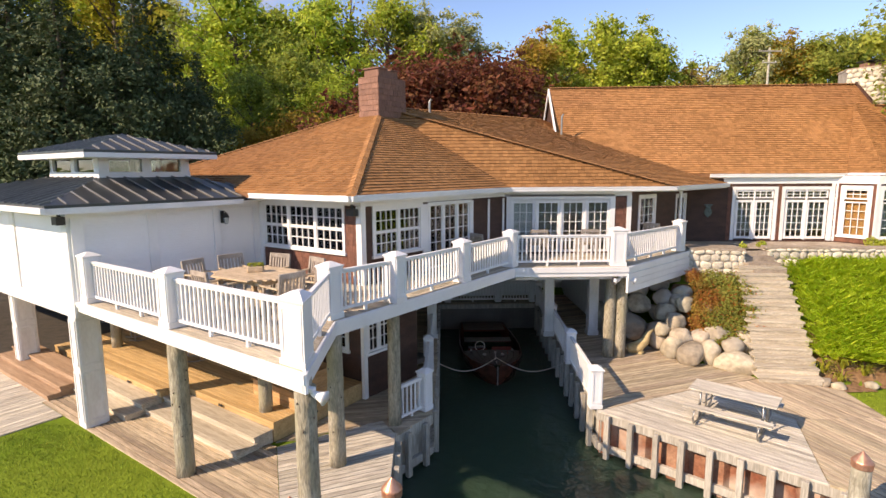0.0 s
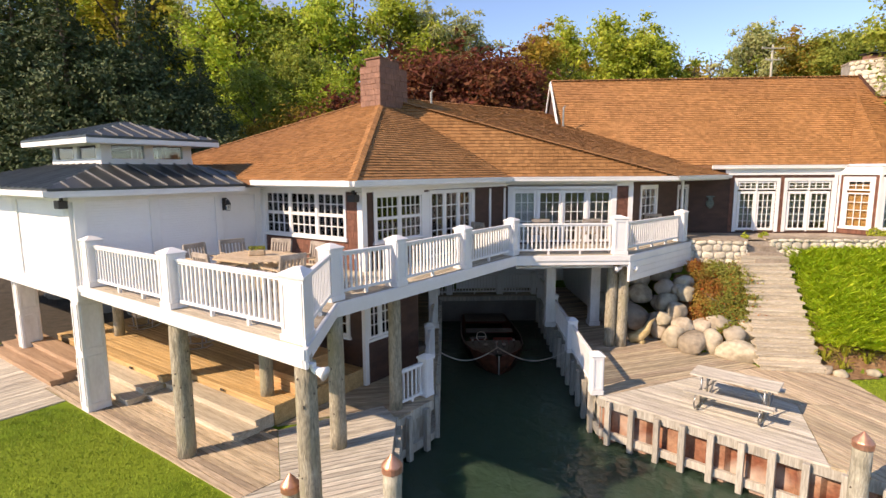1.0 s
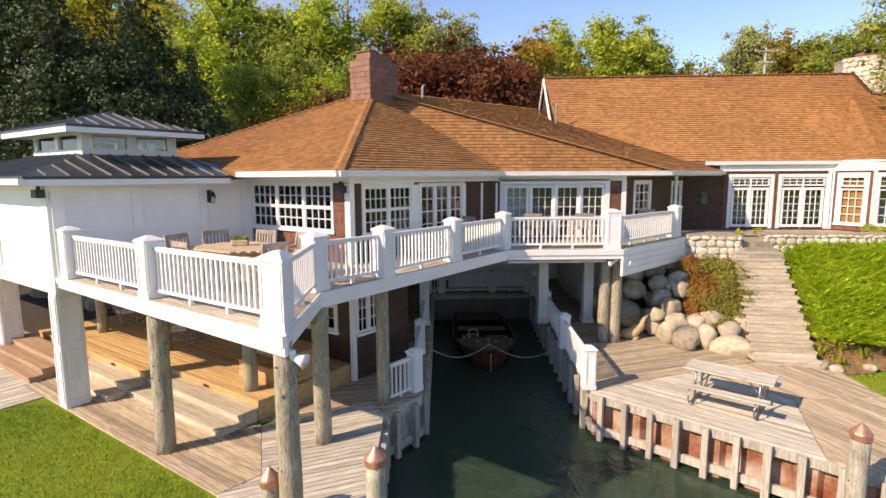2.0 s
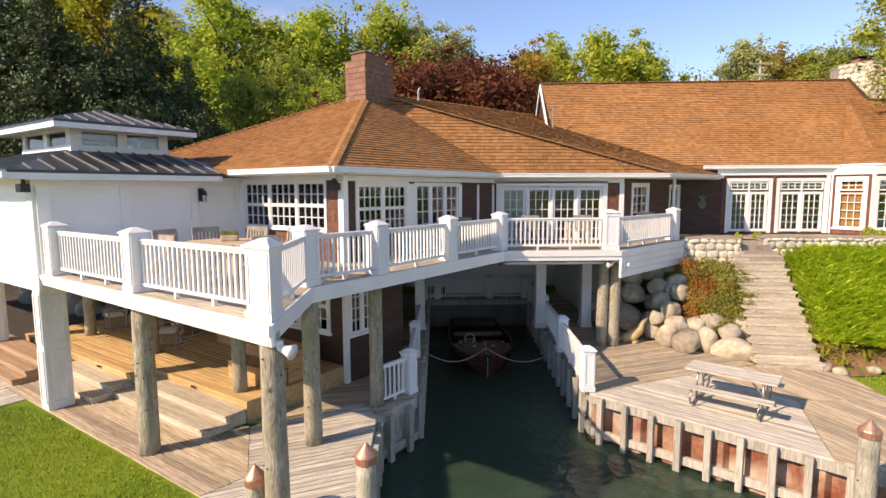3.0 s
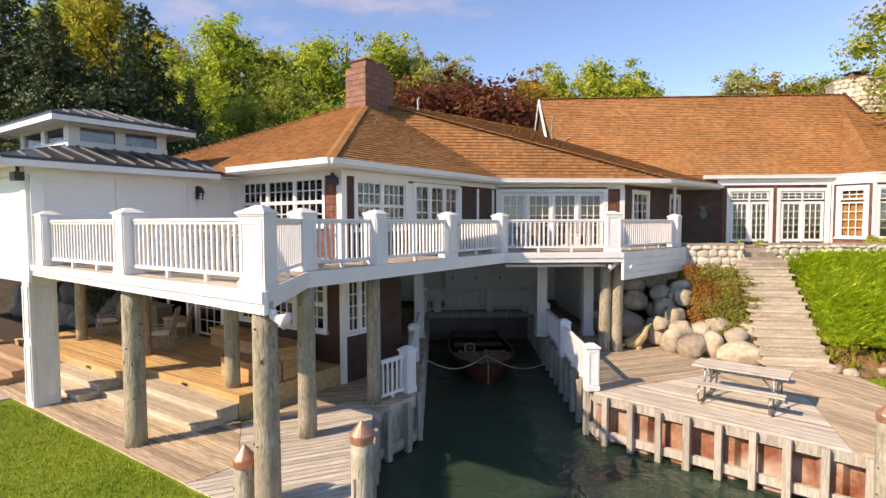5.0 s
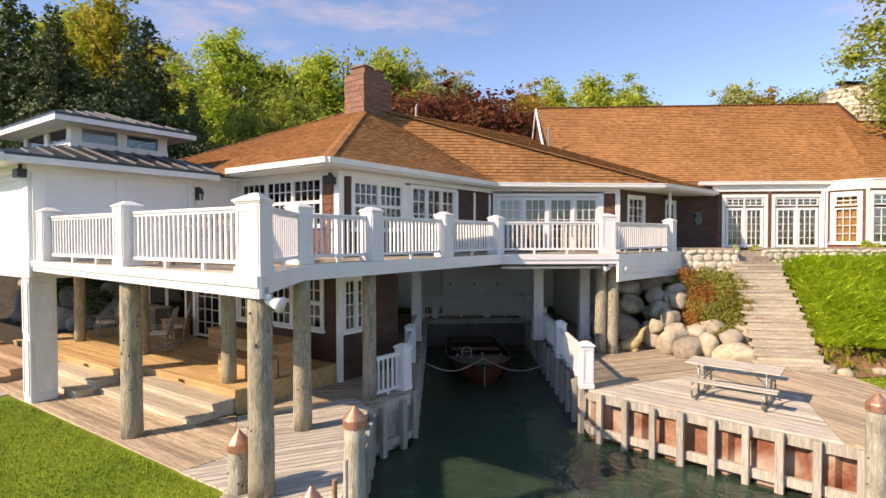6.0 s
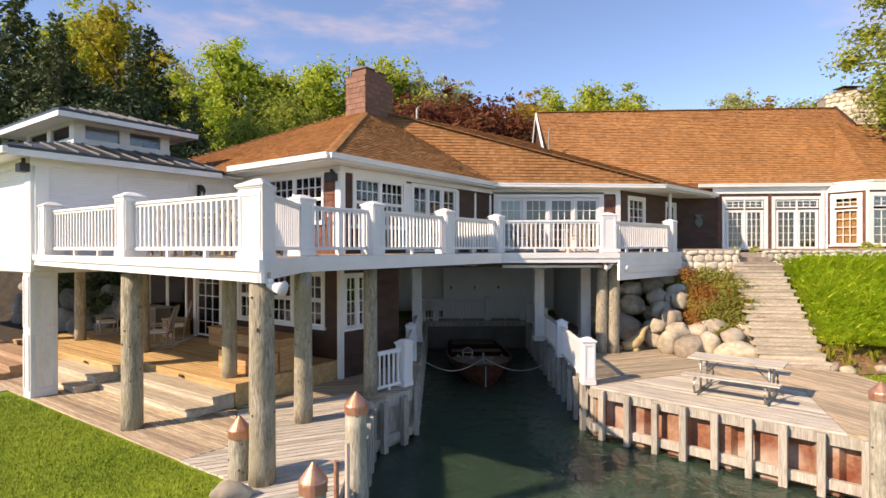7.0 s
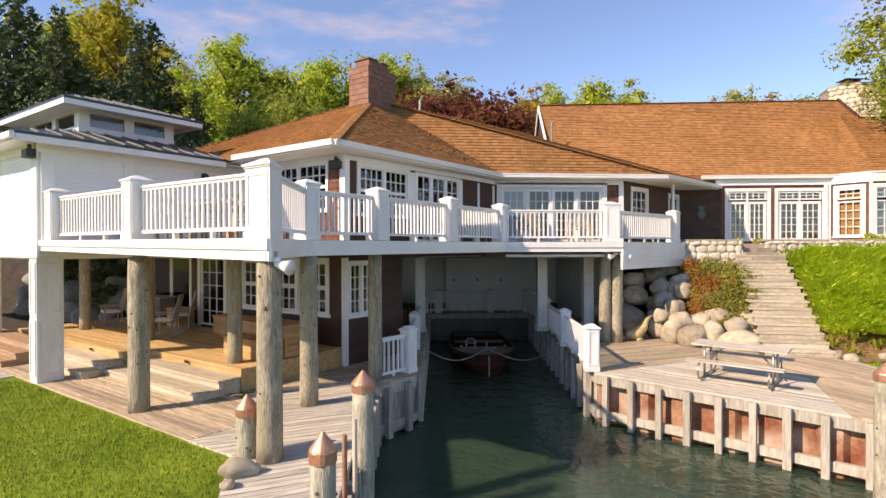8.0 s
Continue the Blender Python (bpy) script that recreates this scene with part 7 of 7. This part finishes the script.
for a, b, rz in ((-9.35, -0.7, -13), (-5.95, -0.8, -43), (-6.7, 0.05, -30)):
    x, y = ab(a, b)
    rocking_chair(pose(x, y, 0.45, 0, 0, TURN_UV + rz))
# pine chest bench and planter boxes
def pine_box(name, a0, a1, b0, b1, z0, z1, label):
    ob = thing(name, UV @ Matrix.Translation((a0, b0, z0)), label, "box", "pine boxes")
    w, d, h = a1 - a0, b1 - b0, z1 - z0
    n = max(2, round(h / 0.15))
    for i in range(n):
        part("board", box(bmesh.new(), 0, w, 0, d, i * h / n + 0.003, (i + 1) * h / n - 0.003, 0.004), CRATE, ob)
    part("lid", box(bmesh.new(), -0.03, w + 0.03, -0.03, d + 0.03, h, h + 0.035, 0.006), CRATE, ob)


pine_box("pine_bench", -2.3, -0.75, -1.4, -0.95, 0.45, 0.86, "orange pine box bench on the terrace")
pine_box("pine_planter", -2.6, -0.75, -0.9, -0.2, 0.45, 1.14, "taller orange pine box behind the bench")
pine_box("pine_chest", -5.2, -3.9, 0.15, 0.65, 0.45, 0.95, "low orange pine chest against the wall")
pine_box("pine_chest", -7.6, -6.9, 0.1, 0.6, 0.45, 1.0, "low orange pine chest by the glass door")
# dark outdoor sideboard in the shade
ob = thing("sideboard", UV @ Matrix.Translation((-9.6, 0.1, 0.45)), "dark low sideboard in the shade of the porch", "sideboard")
part("body", box(bmesh.new(), 0, 1.6, 0, 0.5, 0.08, 0.85, 0.01), DARK, ob)
part("top", box(bmesh.new(), -0.04, 1.64, -0.04, 0.54, 0.85, 0.89, 0.008), TEAK_GREY, ob)


# ---- picnic table ----
def picnic_table(m):
    ob = thing("picnic_table", m, "weathered picnic table with bent grey pipe legs", "picnic table")
    for i in range(5):
        y = -0.365 + i * 0.148
        part("top_board", box(bmesh.new(), -0.92, 0.92, y, y + 0.14, 0.71, 0.75, 0.004), DECK_GREY, ob)
    for s in (-1, 1):
        for k in range(2):
            y0 = s * 0.68 + (-0.14 if k == 0 else 0.004)
            part("bench_board", box(bmesh.new(), -0.92, 0.92, y0, y0 + 0.135, 0.42, 0.455, 0.004), DECK_GREY, ob)
    for x in (-0.66, 0.66):
        bm = bmesh.new()
        for s in (-1, 1):
            tube(bm, [(x, s * 0.05, 0.06), (x, s * 0.55, 0.035), (x, s * 0.75, 0.07), (x, s * 0.84, 0.2), (x, s * 0.80, 0.35), (x, s * 0.68, 0.40), (x, s * 0.52, 0.40), (x, s * 0.30, 0.40)], 0.024, 7)
            tube(bm, [(x, s * 0.28, 0.05), (x, s * 0.28, 0.71)], 0.024, 7)
        tube(bm, [(x, -0.1, 0.045), (x, 0.1, 0.045)], 0.024, 7)
        part("pipe_leg", bm, STEEL, ob, smooth=True)
        part("brace", tube(bmesh.new(), [(x, 0.0, 0.3), (x * 0.45, 0.0, 0.70)], 0.018, 6), STEEL, ob)
        part("cross_bar", beam(bmesh.new(), (x, -0.36, 0.69), (x, 0.36, 0.69), 0.04, 0.035), STEEL, ob)
    return ob


picnic_table(pose(7.36, 12.12, 0.0, 0, 0, -42))


# ---- the runabout in the slip ----
def runabout(m):
    ob = thing("wooden_runabout", m, "varnished mahogany runabout moored under the house", "boat")
    L = 6.4
    secs = [(0.0, 0.04, 0.72, -0.02), (0.25, 0.42, 0.72, -0.16), (0.8, 0.86, 0.70, -0.24), (1.6, 1.12, 0.66, -0.28), (2.8, 1.22, 0.62, -0.30), (4.4, 1.16, 0.58, -0.30), (6.4, 1.0, 0.54, -0.28)]
    bm = bmesh.new()
    rings = []
    for y, w, zt, zk in secs:
        rings.append([bm.verts.new(p) for p in ((-w, y, zt), (-w * 1.02, y, zt * 0.62), (-w * 0.78, y, zk * 0.25), (0, y, zk), (w * 0.78, y, zk * 0.25), (w * 1.02, y, zt * 0.62), (w, y, zt))])
    for a, b in zip(rings, rings[1:]):
        for k in range(6):
            bm.faces.new((a[k], a[k + 1], b[k + 1], b[k]))
    bm.faces.new(rings[-1])
    part("hull", bm, MAHOGANY, ob, smooth=True)

    def deck_strip(y0, y1, x0, x1, z, mat, name, label=""):
        part(name, box(bmesh.new(), x0, x1, y0, y1, z - 0.03, z, 0.004), mat, ob, label)

    def width(y):
        for (ya, wa, *_), (yb, wb, *_) in zip(secs, secs[1:]):
            if ya <= y <= yb:
                return wa + (wb - wa) * (y - ya) / (yb - ya)
        return 0.9

    for i in range(9):
        bm = bmesh.new()
        xa, xb = -1 + 2 * i / 9 + 0.008, -1 + 2 * (i + 1) / 9 - 0.008
        ys = [0.12, 0.3, 0.6, 1.0, 1.5, 2.0]
        A = [bm.verts.new((xa * width(y) * 0.96, y, 0.735 - 0.04 * y + 0.05 * (1 - xa * xa))) for y in ys]
        B = [bm.verts.new((xb * width(y) * 0.96, y, 0.735 - 0.04 * y + 0.05 * (1 - xb * xb))) for y in ys]
        for k in range(len(ys) - 1):
            bm.faces.new((A[k], B[k], B[k + 1], A[k + 1]))
        part("deck_plank", bm, MAHOGANY, ob)
    for s in (-1, 1):
        bm = bmesh.new()
        tube(bm, [(s * width(y), y, 0.735 - 0.035 * y) for y in (0.05, 0.3, 0.8, 1.6, 2.8, 4.4, 6.3)], 0.035, 6)
        part("gunwale", bm, MAHOGANY, ob)
        part("deck_light", box(bmesh.new(), s * 0.82 - 0.04, s * 0.82 + 0.04, 1.9, 1.98, 0.66, 0.76, 0.01), STEEL, ob)
    deck_strip(3.3, 3.9, -1.0, 1.0, 0.6, MAHOGANY, "thwart")
    deck_strip(5.0, 6.35, -0.94, 0.94, 0.58, MAHOGANY, "aft_deck")
    part("cockpit_floor", box(bmesh.new(), -0.95, 0.95, 2.0, 5.0, 0.0, 0.04), DARK, ob)
    part("seat", box(bmesh.new(), 0.1, 0.9, 2.5, 2.9, 0.3, 0.52, 0.04), material("red_vinyl", (0.26, 0.03, 0.02), (0.34, 0.05, 0.03), 3, rough=0.5), ob, "dark red seat")
    part("seat", box(bmesh.new(), -0.9, -0.1, 2.7, 3.1, 0.3, 0.50, 0.04), MAHOGANY, ob)
    bm = bmesh.new()
    tube(bm, [(-0.45 + 0.19 * math.cos(a), 2.22 + 0.05 * math.sin(a), 0.78 + 0.19 * math.sin(a)) for a in np.linspace(0, 2 * math.pi, 17)], 0.014, 6, cap=False)
    tube(bm, [(-0.64, 2.22, 0.78), (-0.26, 2.22, 0.78)], 0.01, 5)
    part("steering_wheel", bm, CUSHION, ob, "pale steering wheel")
    part("bow_post", tube(bmesh.new(), [(0, 0.75, 0.74), (0, 0.75, 1.02)], 0.022, 7), STEEL, ob)
    part("bow_light", box(bmesh.new(), -0.035, 0.035, 0.72, 0.78, 1.0, 1.08, 0.008), STEEL, ob)
    part("cleat", box(bmesh.new(), -0.02, 0.02, 0.30, 0.48, 0.75, 0.80, 0.008), STEEL, ob)
    part("bow_trim", tube(bmesh.new(), [(0, -0.015, 0.76), (0, -0.012, 0.4), (0, 0.0, 0.0)], 0.022, 6), STEEL, ob, "bright metal stem band")
    for s in (-1, 1):
        part("vent", box(bmesh.new(), s * 0.35 - 0.06, s * 0.35 + 0.06, 1.25, 1.38, 0.70, 0.79, 0.02), STEEL, ob)
    return ob


runabout(pose(2.50, 17.4, -1.19, 0, 0, -1.0) @ Matrix.Diagonal((0.92, 0.95, 0.9, 1)))
for s, q in ((-1, (0.36, 17.0, -0.1)), (1, (4.62, 16.6, -0.05))):
    p = Vector((2.50, 17.75, -0.32))
    q = Vector(q)
    pts = [p.lerp(q, k / 12) - Vector((0, 0, 0.42 * math.sin(math.pi * k / 12))) for k in range(13)]
    ob = thing("mooring_rope", Matrix.Translation(p), "slack pale mooring rope from bow to dock", "rope", "mooring ropes")
    part("rope", tube(bmesh.new(), [v - p for v in pts], 0.014, 6), ROPE, ob)

# ---- lamps and small fixtures ----
ob = thing("wall_lantern", UV @ Matrix.Translation((-4.56, -0.5, 4.55)), "black and glass wall lantern on the white siding", "lantern")
part("backplate", box(bmesh.new(), -0.035, 0.0, -0.05, 0.05, 0.0, 0.34, 0.006), BLACK, ob)
bm = bmesh.new()
tube(bm, [(0.0, 0, 0.26), (0.08, 0, 0.34), (0.15, 0, 0.30)], 0.014, 6)
tube(bm, [(0.15, 0, 0.16), (0.15, 0, 0.27), (0.15, 0, 0.31)], [0.09, 0.05, 0.01], 8)
part("hood", bm, BLACK, ob)
part("glass", tube(bmesh.new(), [(0.15, 0, -0.02), (0.15, 0, 0.16)], [0.05, 0.075], 8), GLASS, ob)
for a, b, z, rz in ((-4.72, -4.34, 4.9, 0), (-0.72, 0.62, 4.92, 0)):
    ob = thing("outdoor_speaker", UV @ Matrix.Translation((a, b, z)), "dark box speaker fixed under the eave", "speaker", "eave speakers")
    part("case", box(bmesh.new(), -0.14, 0.14, -0.1, 0.08, -0.09, 0.09, 0.012), BLACK, ob)
    part("bracket", box(bmesh.new(), -0.03, 0.03, -0.03, 0.03, 0.09, 0.2), BLACK, ob)
ob = thing("downpipe", UV @ Matrix.Translation((-9.2, -2.6, 0)), "white bent downpipe under the porch", "pipe")
part("pipe", tube(bmesh.new(), [(0, 0, 2.7), (0, 0, 2.55), (0.12, 0.1, 2.3), (0.14, 0.12, 1.3), (0.14, 0.12, 0.75), (0.05, 0.0, 0.6)], 0.04, 8), WHITE_WORN, ob)
# cut-out step lights on the terrace riser
for a in (-6.0, -2.6):
    ob = thing("step_light", UV @ Matrix.Translation((a, -2.13 if a > -4.4 else -2.68, 0.37)), "small dark step light in the riser", "light", "step lights")
    part("plate", box(bmesh.new(), -0.07, 0.07, -0.012, 0.02, -0.025, 0.025, 0.004), BLACK, ob)
# utility pole among the trees behind the roof
ob = thing("utility_pole", Matrix.Translation((47.4, 75.3, ground_z(47.4, 75.3) - 0.3)), "pale weathered utility pole with two cross arms", "utility pole")
ph = 22.4 - ground_z(47.4, 75.3) + 0.3
part("pole", tube(bmesh.new(), [(0, 0, 0), (0, 0, ph)], [0.22, 0.14], 8), PILE, ob)
for z, w in ((ph - 0.5, 1.6), (ph - 2.0, 1.0)):
    part("cross_arm", box(bmesh.new(), -w, w, -0.2, -0.05, z - 0.09, z + 0.09), PILE, ob)
    for x in (-w + 0.1, w - 0.1):
        part("insulator", tube(bmesh.new(), [(x, -0.11, z + 0.06), (x, -0.11, z + 0.24)], [0.05, 0.03], 7), WHITE, ob)
